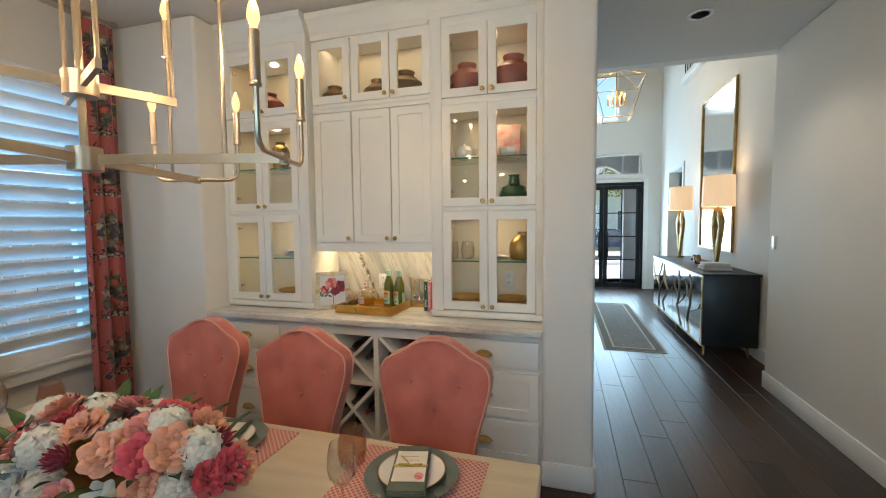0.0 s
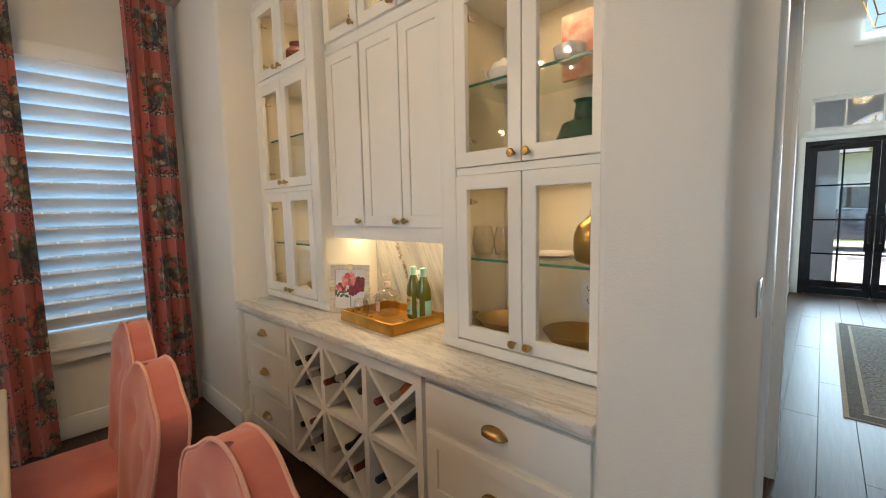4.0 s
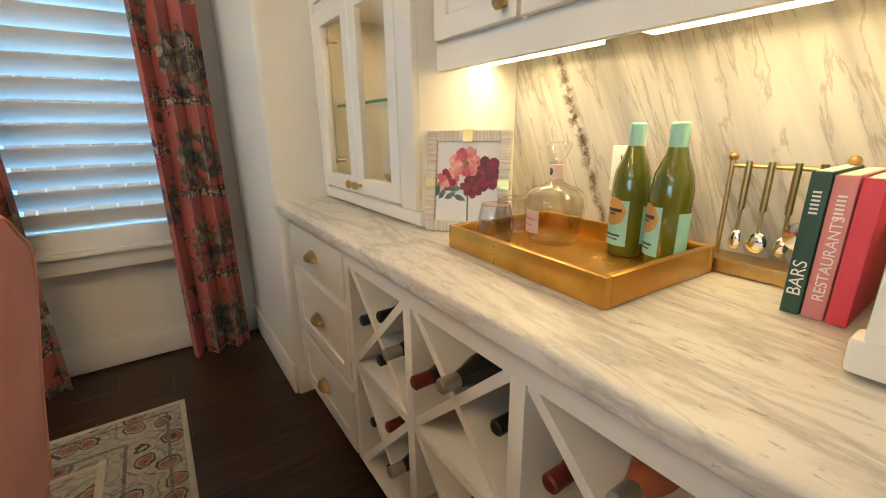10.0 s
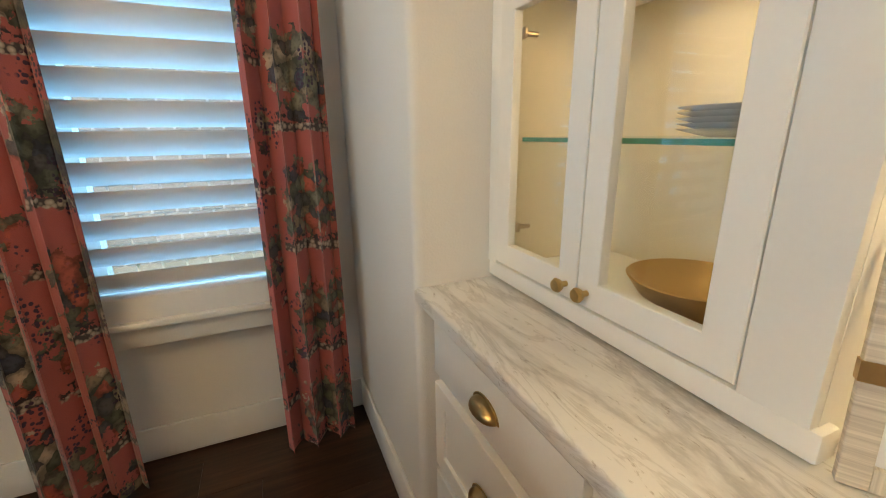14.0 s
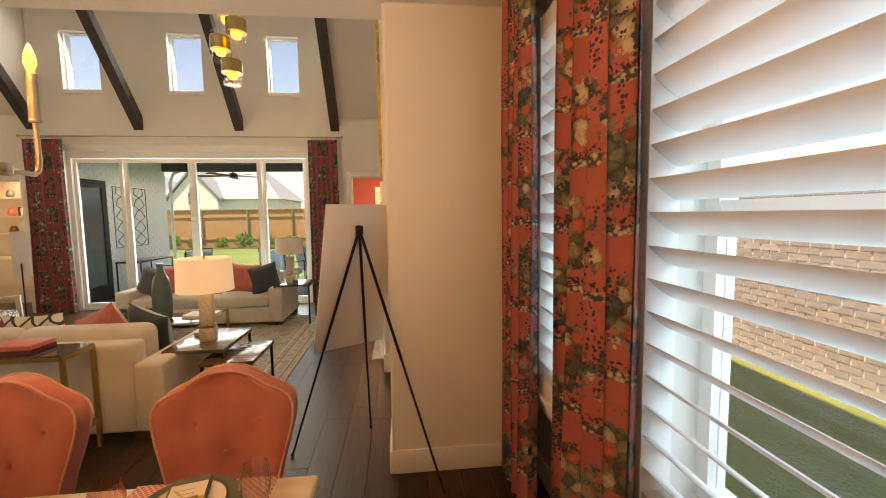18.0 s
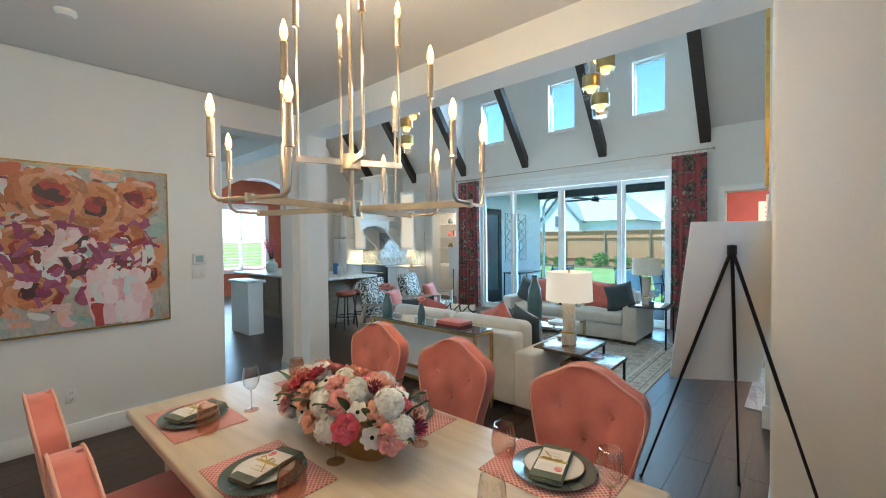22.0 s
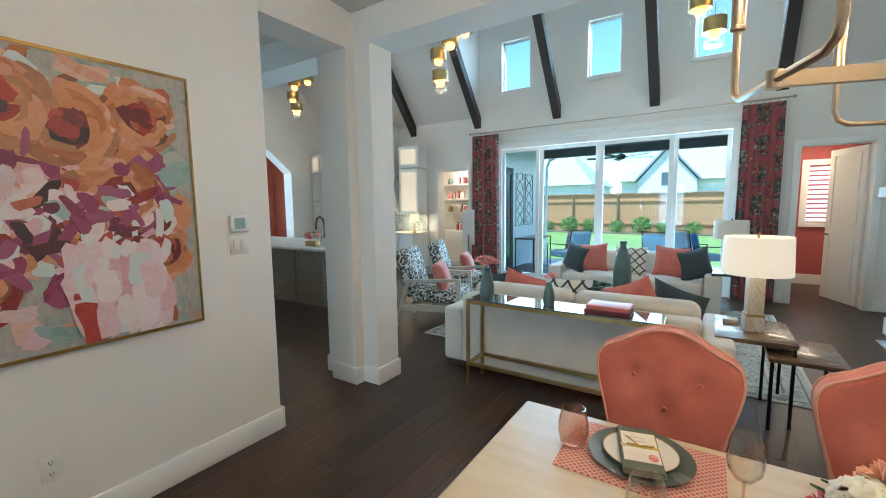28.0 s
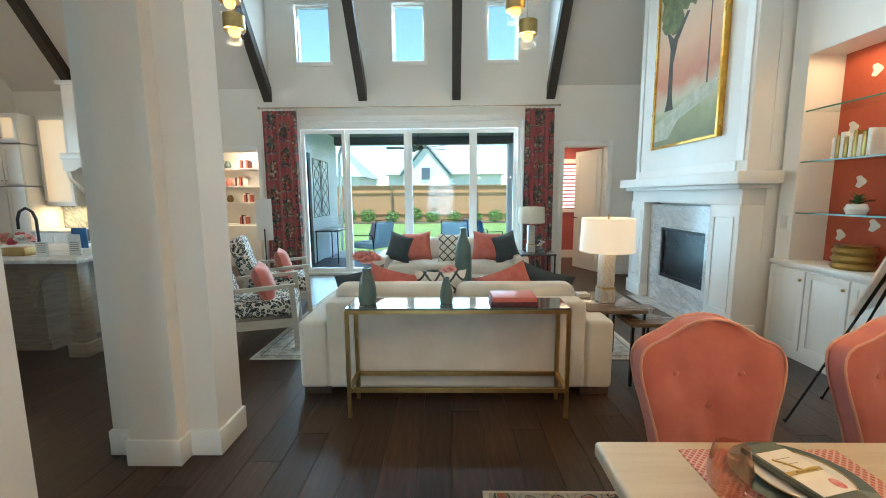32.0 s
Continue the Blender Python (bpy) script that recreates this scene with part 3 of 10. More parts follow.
def drawer_unit(x0, x1, label):
    u = thing("drawer_cabinet", (0, 0, 0), label, "cabinet", "lower cabinets of the hutch")
    part("body", box(x0, x1, CY + 0.022, 3.03, 0.07, 0.872), CAB, u)
    part("toe_kick", box(x0, x1, CY + 0.05, 3.03, 0.0, 0.07), CAB, u)
    f0, f1 = x0 + 0.02, x1 - 0.02
    for z0, z1, flat in ((0.665, 0.83, True), (0.36, 0.635, False), (0.085, 0.335, False)):
        d = part("drawer", [box(f0, f1, CY, CY + 0.022, z0, z1, 0.004)] if flat else panel_front(f0, f1, z0, z1, CY), CAB, u)
        cup_pull(d, (f0 + f1) / 2, CY, (z0 + z1) / 2)
    return u


drawer_unit(-2.452, -1.838, "white three-drawer base cabinet with brass cup pulls")
drawer_unit(-0.727, -0.034, "white three-drawer base cabinet with brass cup pulls")

rack = thing("wine_rack", (0, 0, 0), "white built-in wine rack with crossed dividers", "wine rack")
RX0, RX1, RZ0, RZ1 = -1.838, -0.727, 0.10, 0.80
cells_x = [RX0 + 0.035 + k * (RX1 - RX0 - 0.07 + 0.035) / 3 for k in range(4)]
pieces("carcass_board", [box(RX0, RX1, 2.98, 3.03, 0.09, 0.872), box(RX0, RX1, CY + 0.06, 3.03, 0, 0.09), box(RX0, RX0 + 0.035, CY, 2.98, RZ0, RZ1), box(RX1 - 0.035, RX1, CY, 2.98, RZ0, RZ1),
                 box(RX0, RX1, CY, 2.98, RZ1, 0.872), box(RX0, RX1, CY, 2.98, 0.09, RZ0)], CAB, rack)
for k in (1, 2):
    part("upright", box(cells_x[k] - 0.035, cells_x[k], CY, 2.98, RZ0, RZ1, 0.002), CAB, rack)
part("mid_shelf", box(RX0 + 0.035, RX1 - 0.035, CY + 0.002, 2.98, 0.458, 0.488, 0.002), CAB, rack)
CELLS = []
for k in range(3):
    cx0, cx1 = cells_x[k], cells_x[k + 1] - 0.035
    for z0, z1 in ((RZ0, 0.458), (0.488, RZ1)):
        CELLS.append((cx0, cx1, z0, z1))
        for flip in (0, 1):
            a, b = ((cx0, z0), (cx1, z1)) if not flip else ((cx0, z1), (cx1, z0))
            dx, dz = b[0] - a[0], b[1] - a[1]
            n_ = math.hypot(dx, dz)
            ux, uz = -dz / n_ * 0.011, dx / n_ * 0.011
            part("divider", slab([(a[0] + ux, a[1] + uz), (a[0] - ux, a[1] - uz), (b[0] - ux, b[1] - uz), (b[0] + ux, b[1] + uz)], CY + 0.004 + 0.003 * flip, 2.975, axis="y"), CAB, rack, smooth=0)

solid("countertop", [box(-2.46, -0.032, 2.397, 3.036, 0.872, 0.91, 0.007, 3)], STONE, "grey veined marble counter slab on the hutch", "countertop", kind="thing")
solid("backsplash", [box(-1.699, -0.766, 3.0, 3.036, 0.912, 1.40)], SPLASH, "brown veined marble backsplash under the bridge cabinet", "backsplash", kind="structure", smooth=0)

ROWS3 = ((0.97, 1.617), (1.650, 2.303), (2.35, 2.80))


def tower(x0, x1, d0, d1, label):
    t = thing("glass_tower_cabinet", (0, 0, 0), label, "cabinet", "glazed towers of the hutch")
    w = 0.045
    pieces("body_board", [box(x0, x0 + w, TY + 0.002, 3.03, 0.916, 2.9), box(x1 - w, x1, TY + 0.002, 3.03, 0.916, 2.9), box(x0 + w, x1 - w, TY + 0.002, 3.03, 0.916, 0.955), box(x0 + w, x1 - w, TY + 0.002, 3.03, 1.61, 1.657),
                  box(x0 + w, x1 - w, TY + 0.002, 3.03, 2.30, 2.355), box(x0 + w, x1 - w, TY + 0.002, 3.03, 2.795, 2.9)], CAB, t, smooth=0)
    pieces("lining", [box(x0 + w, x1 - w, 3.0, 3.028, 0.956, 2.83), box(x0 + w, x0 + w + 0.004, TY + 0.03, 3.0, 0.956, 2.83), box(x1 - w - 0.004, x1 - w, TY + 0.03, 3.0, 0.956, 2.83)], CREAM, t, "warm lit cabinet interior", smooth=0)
    part("plinth", box(x0 - 0.012, x1 + 0.012, TY - 0.012, TY + 0.03, 0.916, 0.96, 0.006), CAB, t)
    part("crown", slab([(TY + 0.02, 2.86), (TY + 0.02, 3.04), (TY - 0.075, 3.04), (TY - 0.07, 3.0), (TY - 0.035, 2.97), (TY - 0.02, 2.92), (TY - 0.012, 2.91), (TY - 0.012, 2.86)], x0 - 0.02, x1 + 0.0, axis="x"), CAB, t, "stepped crown moulding")
    part("top_box", box(x0 + 0.001, x1 - 0.001, TY + 0.021, 3.03, 2.901, 3.046), CAB, t, smooth=0)
    part("ledge", box(x0 - 0.012, x1 + 0.004, TY - 0.014, TY + 0.01, 2.308, 2.342, 0.006), CAB, t)
    for a, b in ((x0, d0 - 0.002), (d1 + 0.002, x1)):
        part("face_stile", box(a, b, TY - 0.018, TY + 0.002, 0.961, 2.86, 0.002), CAB, t)
    for a, b in ((1.619, 1.648), (2.305, 2.348), (2.802, 2.859)):
        part("face_rail", box(d0 - 0.002, d1 + 0.002, TY - 0.012, TY + 0.002, a, b, 0.002), CAB, t)
    mid = (d0 + d1) / 2
    for z0, z1 in ROWS3:
        for k, (a, b) in enumerate(((d0, mid - 0.002), (mid + 0.002, d1))):
            d = part("door", glass_front(a, b, z0, z1, TY - 0.02), CAB, t, "white framed glass door")
            g = part("pane", box(a + 0.05, b - 0.05, TY - 0.011, TY - 0.007, z0 + 0.05, z1 - 0.05), GLASS, d, "clear glass", 0)
            g.visible_shadow = False
            knob_at(d, (b - 0.028) if k == 0 else (a + 0.028), TY - 0.02, z0 + 0.03)
            for hz in (z0 + 0.1, z1 - 0.1):
                hx = a + 0.052 if k == 0 else b - 0.052
                part("hinge", [rod((hx, TY + 0.01, hz), (hx, TY + 0.045, hz), 0.006), box(hx - 0.012, hx + 0.012, TY + 0.002, TY + 0.012, hz - 0.012, hz + 0.012, 0.003)], MATS["champagne_nickel"], d, "metal cup hinge")
    for z in (1.28, 1.965):
        s = part("shelf", box(x0 + w + 0.005, x1 - w - 0.005, TY + 0.05, 2.995, z, z + 0.01, 0.002), TINTED, t, "green edged glass shelf")
        s.visible_shadow = False
        part("shelf_edge", box(x0 + w + 0.005, x1 - w - 0.005, TY + 0.047, TY + 0.05, z, z + 0.01), MATS_EDGE, t, "green glass edge", 0)
    for z1 in (1.608, 2.298, 2.793):
        part("puck_light", lathe([(0.03, 0), (0.03, 0.008), (0.0, 0.008)], mid, 2.8, z1 - 0.01), CAN, t, "small warm puck light")
        lamp("puck_glow", "AREA", 0.36, look((mid, 2.8, z1 - 0.014), (mid, 2.8, 0)), WARM, 0.22, 0.12)
    return t


MATS_EDGE = surf("glass_edge", (0.05, 0.22, 0.16), (0.04, 0.18, 0.14), 6, 0.15)
tower(-2.458, -1.70, -2.413, -1.787, "tall white glass-front tower cabinet on the counter")
tower(-0.765, -0.034, -0.685, -0.084, "tall white glass-front tower cabinet on the counter")
br = thing("bridge_cabinet", (0, 0, 0), "white upper cabinet with panelled doors between the towers", "cabinet")
BX0, BX1 = -1.70, -0.765
pieces("body_board", [box(BX0, BX1, BY + 0.002, 3.03, 1.40, 2.385), box(BX0, BX0 + 0.04, BY, 3.03, 2.385, 2.9), box(BX1 - 0.04, BX1, BY, 3.03, 2.385, 2.9), box(BX0, BX1, BY, 3.03, 2.86, 2.9), box(BX0, BX1, BY, BY + 0.02, 1.34, 1.40)], CAB, br)
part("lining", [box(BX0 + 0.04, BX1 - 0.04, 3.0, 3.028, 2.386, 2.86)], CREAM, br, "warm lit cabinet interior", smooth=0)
part("crown", slab([(BY + 0.02, 2.87), (BY + 0.02, 3.04), (BY - 0.075, 3.04), (BY - 0.07, 3.0), (BY - 0.035, 2.97), (BY - 0.02, 2.92), (BY - 0.012, 2.91), (BY - 0.012, 2.87)], BX0, BX1, axis="x"), CAB, br, "stepped crown moulding")
part("ledge", box(BX0, BX1, BY - 0.014, BY + 0.01, 2.348, 2.382, 0.006), CAB, br)
part("bottom_rail", box(BX0 + 0.041, BX1 - 0.041, BY + 0.001, BY + 0.02, 2.386, 2.42), CAB, br, smooth=0)
part("top_box", box(BX0 + 0.001, BX1 - 0.001, BY + 0.021, 3.03, 2.901, 3.046), CAB, br, smooth=0)
for k, (a, b) in enumerate(((-1.685, -1.383), (-1.37, -1.080), (-1.074, -0.785))):
    d = part("door", panel_front(a, b, 1.41, 2.342, BY - 0.02), CAB, br, "white panelled door")
    knob_at(d, b - 0.028 if k < 2 else a + 0.028, BY - 0.02, 1.44)
    d = part("glass_door", glass_front(a, b, 2.412, 2.852, BY - 0.02), CAB, br, "white framed glass door")
    g = part("pane", box(a + 0.05, b - 0.05, BY - 0.011, BY - 0.007, 2.46, 2.81), GLASS, d, "clear glass", 0)
    g.visible_shadow = False
    knob_at(d, b - 0.028 if k < 2 else a + 0.028, BY - 0.02, 2.44)
lamp("bridge_glow", "AREA", 0.52, look((-1.25, 2.86, 2.855), (-1.25, 2.86, 0)), WARM, 0.8, 0.1)
for cx in (-1.50, -1.01):
    st = thing("under_cabinet_light", (cx, 2.86, 1.40), "thin glowing light bar under the bridge cabinet", "light", "under-cabinet lights")
    part("housing", box(-0.2, 0.2, -0.035, 0.035, -0.024, 0, 0.003), CAB, st)
    part("diffuser", box(-0.19, 0.19, -0.027, 0.027, -0.034, -0.0242, 0.002), LED, st, "glowing strip")
    lamp("under_cabinet_glow", "AREA", 0.4, look((cx, 2.86, 1.362), (cx, 2.86, 0)), WARM, 0.38, 0.05)

# things in and on the hutch
TERRA = surf("terracotta_glaze", (0.28, 0.07, 0.045), (0.2, 0.05, 0.035), 5, 0.4)
GOLDG = surf("aged_gold", (0.42, 0.28, 0.09), (0.28, 0.17, 0.05), 9, 0.35, 0.9, 0.2, 40)
GREENG = surf("green_glass_glaze", (0.015, 0.06, 0.03), (0.02, 0.09, 0.045), 5, 0.08, coat=0.5)
BRONZE = surf("bronze", (0.2, 0.13, 0.06), (0.14, 0.09, 0.04), 7, 0.35, 0.9)
PORC = surf("porcelain", (0.78, 0.77, 0.74), scale=4, rough=0.15, coat=0.4)
SAGE = surf("sage_ceramic", (0.12, 0.16, 0.14), (0.1, 0.135, 0.115), 6, 0.35, coat=0.2)
JAR = [(0.0, 0), (0.055, 0), (0.085, 0.03), (0.1, 0.08), (0.095, 0.12), (0.06, 0.15), (0.045, 0.16), (0.045, 0.175), (0.05, 0.185), (0.04, 0.185), (0.036, 0.16)]


def vase(name, profile, x, y, z, material, label, scale=1.0, group=""):
    v = thing(name, (x, y, z), label, "vase", group)
    part("body", lathe([(r * scale, h * scale) for r, h in profile], seg=28), material, v)
    return v


vase("terracotta_jar", JAR, -0.55, 2.77, 2.356, TERRA, "round terracotta jar on the top cabinet shelf", 1.3, "jars")
vase("terracotta_jar", JAR, -0.24, 2.77, 2.356, TERRA, "round terracotta jar on the top cabinet shelf", 1.4, "jars")
vase("terracotta_jar", JAR, -2.13, 2.77, 2.356, TERRA, "small dark red jar on the top cabinet shelf", 1.1, "jars")
for jx, s in ((-1.60, 0.85), (-1.24, 0.9), (-1.02, 1.05)):
    vase("bronze_jar", JAR, jx, 2.85, 2.386, BRONZE, "dull bronze jar in the bridge cabinet", s * 1.25, "jars")
TALLJ = [(0, 0), (0.05, 0), (0.072, 0.02), (0.085, 0.1), (0.085, 0.19), (0.07, 0.23), (0.045, 0.25), (0.045, 0.27), (0.05, 0.275), (0.04, 0.275)]
vase("gold_vase", [(0, 0), (0.06, 0), (0.08, 0.01), (0.087, 0.05), (0.085, 0.1), (0.071, 0.135), (0.046, 0.155), (0.031, 0.168), (0.03, 0.182), (0.034, 0.187), (0.026, 0.187)], -0.185, 2.80, 1.291, GOLDG, "hammered gold vase on the glass shelf", 1.0)
vase("green_vase", [(0, 0), (0.06, 0), (0.09, 0.03), (0.1, 0.07), (0.08, 0.12), (0.04, 0.14), (0.032, 0.19), (0.042, 0.2), (0.03, 0.2)], -0.24, 2.8, 1.658, GREENG, "dark green glass bottle vase")
vase("gold_vase", TALLJ, -2.1, 2.84, 1.976, GOLDG, "slim gold vase on the glass shelf", 0.8)
bk = thing("cookbook", (-0.3, 2.93, 1.976), "standing cookbook with a red and white cover", "book")
part("cover", box(-0.09, 0.09, -0.012, 0.012, 0, 0.24, 0.002), surf("cookbook_cover", (0.6, 0.1, 0.07), (0.75, 0.6, 0.5), 14, 0.4), bk)
tp = thing("teapot", (-0.58, 2.8, 1.976), "small white porcelain teapot on the glass shelf", "teapot")
part("body", lathe([(0, 0), (0.04, 0), (0.06, 0.025), (0.062, 0.06), (0.045, 0.085), (0.015, 0.095), (0.012, 0.105), (0, 0.112)], seg=24), PORC, tp)
part("spout", tube([(-0.05, 0, 0.03), (-0.085, 0, 0.05), (-0.1, 0, 0.095)], 0.009), PORC, tp)
part("handle", tube([(0.055, 0, 0.07), (0.09, 0, 0.065), (0.09, 0, 0.035), (0.055, 0, 0.025)], 0.006), PORC, tp)
cp2 = thing("sugar_bowl", (-0.27, 2.74, 1.976), "small white sugar bowl on the glass shelf", "bowl")
part("bowl", lathe([(0, 0), (0.03, 0), (0.05, 0.02), (0.055, 0.05), (0.02, 0.065), (0, 0.075)]), PORC, cp2)
BOWL = [(0, 0.0), (0.045, 0), (0.05, 0.008), (0.1, 0.04), (0.125, 0.075), (0.122, 0.077), (0.095, 0.046), (0.045, 0.014), (0, 0.012)]
WOODB = surf("gilt_bowl_wood", (0.5, 0.32, 0.12), (0.4, 0.24, 0.08), 7, 0.35, 0.4)
for bx in (-0.57, -0.26, -1.98):
    o = thing("bowl", (bx, 2.80, 0.957), "shallow gilt wooden bowl on the cabinet floor", "bowl", "bowls")
    part("dish", lathe(BOWL, seg=32), WOODB, o)
for px, pz, k in ((-1.95, 1.291, 5), (-0.38, 1.291, 2)):
    o = thing("plate_stack", (px, 2.82, pz), "stack of white plates on a glass shelf", "plates", "plates")
    for i in range(k):
        part("plate", lathe([(0, 0), (0.06, 0), (0.105, 0.012), (0.108, 0.014), (0.06, 0.006), (0, 0.006)], 0, 0, i * 0.009, 32), PORC, o)
CRYSTAL = pane_glass("crystal", (0.98, 0.975, 0.965), ((0.0, 0.05), (0.4, 0.12), (0.7, 0.36), (1.0, 0.95)))
PEACH = pane_glass("peach_glass", (0.93, 0.80, 0.73), ((0.0, 0.05), (0.5, 0.14), (0.8, 0.38), (1.0, 0.9)))
TUMBLER = [(0.0, 0), (0.028, 0), (0.04, 0.015), (0.047, 0.05), (0.046, 0.08), (0.036, 0.125), (0.0345, 0.125), (0.044, 0.08), (0.045, 0.05), (0.038, 0.017), (0.02, 0.006), (0, 0.006)]
for gx in (-0.66, -0.55):
    o = thing("stemless_glass", (gx, 2.76, 1.291), "clear stemless wine glass on a glass shelf", "glass", "stemless glasses")
    part("cup", lathe(TUMBLER, seg=24), CRYSTAL, o)


def bottle(name, m, profile, glass, foil, paper, label, group="", lz=(0.05, 0.13)):
    b = thing(name, m, label, "bottle", group)
    part("glass_body", lathe(profile, seg=20), glass, b)
    top = profile[-1][1]
    part("foil", lathe([(0.0165, top - 0.075), (0.0168, top - 0.002), (0.012, top + 0.002), (0, top + 0.002)], seg=16), foil, b, "foil cap")
    if paper:
        part("paper_label", lathe([(0.0385, lz[0]), (0.0386, lz[1])], seg=24), paper, b, "paper label")
    return b


WB = [(0, 0), (0.034, 0), (0.038, 0.006), (0.038, 0.15), (0.034, 0.178), (0.02, 0.215), (0.015, 0.235), (0.0145, 0.272)]
OLIVE = surf("olive_glass", (0.1, 0.115, 0.01), (0.13, 0.14, 0.015), 4, 0.06, coat=0.6)
DARKG = surf("dark_bottle_glass", (0.012, 0.014, 0.012), (0.02, 0.018, 0.014), 5, 0.1, coat=0.5)
MINT = surf("mint_foil", (0.35, 0.62, 0.52), (0.3, 0.56, 0.46), 8, 0.35)
LABELS = surf("mint_label", (0.30, 0.62, 0.50), (0.34, 0.66, 0.54), 9, 0.55)
EMBLEM, INK = surf("orange_emblem", (0.62, 0.33, 0.10), (0.70, 0.42, 0.16), 40, 0.4, 0.3), surf("label_ink", (0.05, 0.07, 0.07), rough=0.6)


def curved_patch(r, a0, h0, da, dh, round_=True):
    """A thin patch that lies on an upright cylinder, oval or square, centred on angle a0 and height h0."""
    def go(bm):
        rows = []
        for i in range(11):
            u = -1 + 0.2 * i
            reach = math.sqrt(max(0.0, 1 - u * u)) if round_ else 1.0
            rows.append([bm.verts.new((r * math.cos(a0 + u * da), r * math.sin(a0 + u * da), h0 + v * dh * max(reach, 0.02))) for v in (-1, 1)])
        for a, b in zip(rows, rows[1:]):
            bm.faces.new((a[0], b[0], b[1], a[1]))
    return go


for bx, by, turn in ((-1.175, 2.83, -2.0), (-1.085, 2.815, -2.35)):
    o = bottle("wine_bottle", (bx, by, 0.924), WB, OLIVE, MINT, None, "green wine bottle with a mint foil and label", "bottles on the tray")
    lab = part("paper_label", curved_patch(0.0384, turn, 0.072, 0.95, 0.048, False), LABELS, o, "mint paper label with an orange oval")
    part("emblem", curved_patch(0.0388, turn, 0.096, 0.85, 0.030), EMBLEM, lab, "orange oval emblem")
    part("print_bar", [curved_patch(0.0391, turn, 0.099, 0.62, 0.0035, False), curved_patch(0.0391, turn, 0.091, 0.28, 0.0018, False)], INK, lab, "dark bars of print")
    part("print_bar", [curved_patch(0.0388, turn, 0.046, 0.62, 0.0022, False), curved_patch(0.0388, turn, 0.038, 0.5, 0.0016, False)], INK, lab, "dark bars of print")
    part("back_label", curved_patch(0.0384, turn + 2.3, 0.07, 0.6, 0.04, False), LABELS, o, "mint paper back label")
    part("foil_band", lathe([(0.0171, 0.203), (0.0172, 0.213)], seg=16), INK, o, "printed band on the foil")
FOILS = [surf("foil_navy", (0.012, 0.018, 0.035), rough=0.35), surf("foil_black", (0.01, 0.01, 0.012), rough=0.3), surf("foil_maroon", (0.13, 0.015, 0.015), rough=0.35), surf("foil_silver", (0.5, 0.46, 0.4), rough=0.3, metal=0.8), surf("foil_gold", (0.45, 0.33, 0.13), rough=0.3, metal=0.8)]
PINKW = surf("rose_wine", (0.42, 0.12, 0.06), (0.36, 0.1, 0.05), 5, 0.12)
rnd = random.Random(4)
for i, (cx0, cx1, z0, z1) in enumerate(CELLS):
    mx, mz, r_ = (cx0 + cx1) / 2, (z0 + z1) / 2, 0.041
    spots = [(mx, z0 + (z1 - z0) * 0.22), (cx0 + 0.055, mz), (cx1 - 0.055, mz), (mx, mz + 0.052)]
    for j, (sx_, sz_) in enumerate(spots[:4]):
        if rnd.random() < 0.15:
            continue
        rose = (i, j) in ((5, 3), (3, 0))
        bottle("wine_bottle", pose(sx_, 2.735 - rnd.random() * 0.06, sz_ if j != 0 else z0 + 0.075, 90, 0, 0), WB, PINKW if rose else DARKG, FOILS[3] if rose else FOILS[rnd.choice((0, 0, 1, 1, 2, 4, 3))], None, "dark wine bottle lying neck out in the rack" if not rose else "rose wine bottle lying neck out in the rack", "bottles in the rack")

tray = thing("serving_tray", pose(-1.255, 2.735, 0.911, 0, 0, -3), "gold leaf wooden tray with low sides on the counter", "tray")
GILT = surf("gold_leaf", (0.78, 0.46, 0.10), (0.55, 0.28, 0.05), 6, 0.28, 0.75, 0.15, 30)
part("floor_panel", box(-0.21, 0.21, -0.15, 0.15, 0, 0.012), GILT, tray)
for a in ((-0.225, 0.225, -0.165, -0.15), (-0.225, 0.225, 0.15, 0.165), (-0.225, -0.21, -0.15, 0.15), (0.21, 0.225, -0.15, 0.15)):
    part("side", box(*a, 0, 0.055, 0.003), GILT, tray)
dec = thing("decanter", (-1.34, 2.79, 0.924), "clear liquor bottle with a pale pink label and glass stopper", "bottle")
part("glass_body", lathe([(0, 0), (0.054, 0), (0.060, 0.008), (0.066, 0.05), (0.071, 0.088), (0.069, 0.108), (0.057, 0.125), (0.030, 0.136), (0.0175, 0.143), (0.016, 0.15), (0.016, 0.185), (0.0185, 0.188), (0.0185, 0.192), (0.0135, 0.192), (0.0135, 0.147), (0.028, 0.132), (0.053, 0.120), (0.064, 0.106), (0.066, 0.088), (0.061, 0.05), (0.055, 0.014), (0, 0.011)], seg=40), CRYSTAL, dec)
part("liquor", lathe([(0, 0.012), (0.054, 0.015), (0.060, 0.05), (0.065, 0.088), (0.063, 0.103), (0, 0.103)], seg=40), pane_glass("liquor", (1.0, 0.95, 0.8)), dec, "pale amber liquor")
part("stopper", lathe([(0, 0.18), (0.012, 0.18), (0.0125, 0.194), (0.019, 0.199), (0.031, 0.228), (0.028, 0.234), (0, 0.231)], seg=10), CRYSTAL, dec, "faceted glass stopper")
neck = part("neck_label", lathe([(0.0163, 0.151), (0.0163, 0.183)], seg=20), surf("pink_paper", (0.74, 0.57, 0.52), rough=0.6), dec)
part("seal", curved_patch(0.0166, -1.9, 0.168, 0.45, 0.009), INK, neck, "small grey seal")
lab = part("paper_label", curved_patch(0.0668, -1.9, 0.054, 0.48, 0.027, False), MATS["pink_paper"], dec, "pale pink paper label")
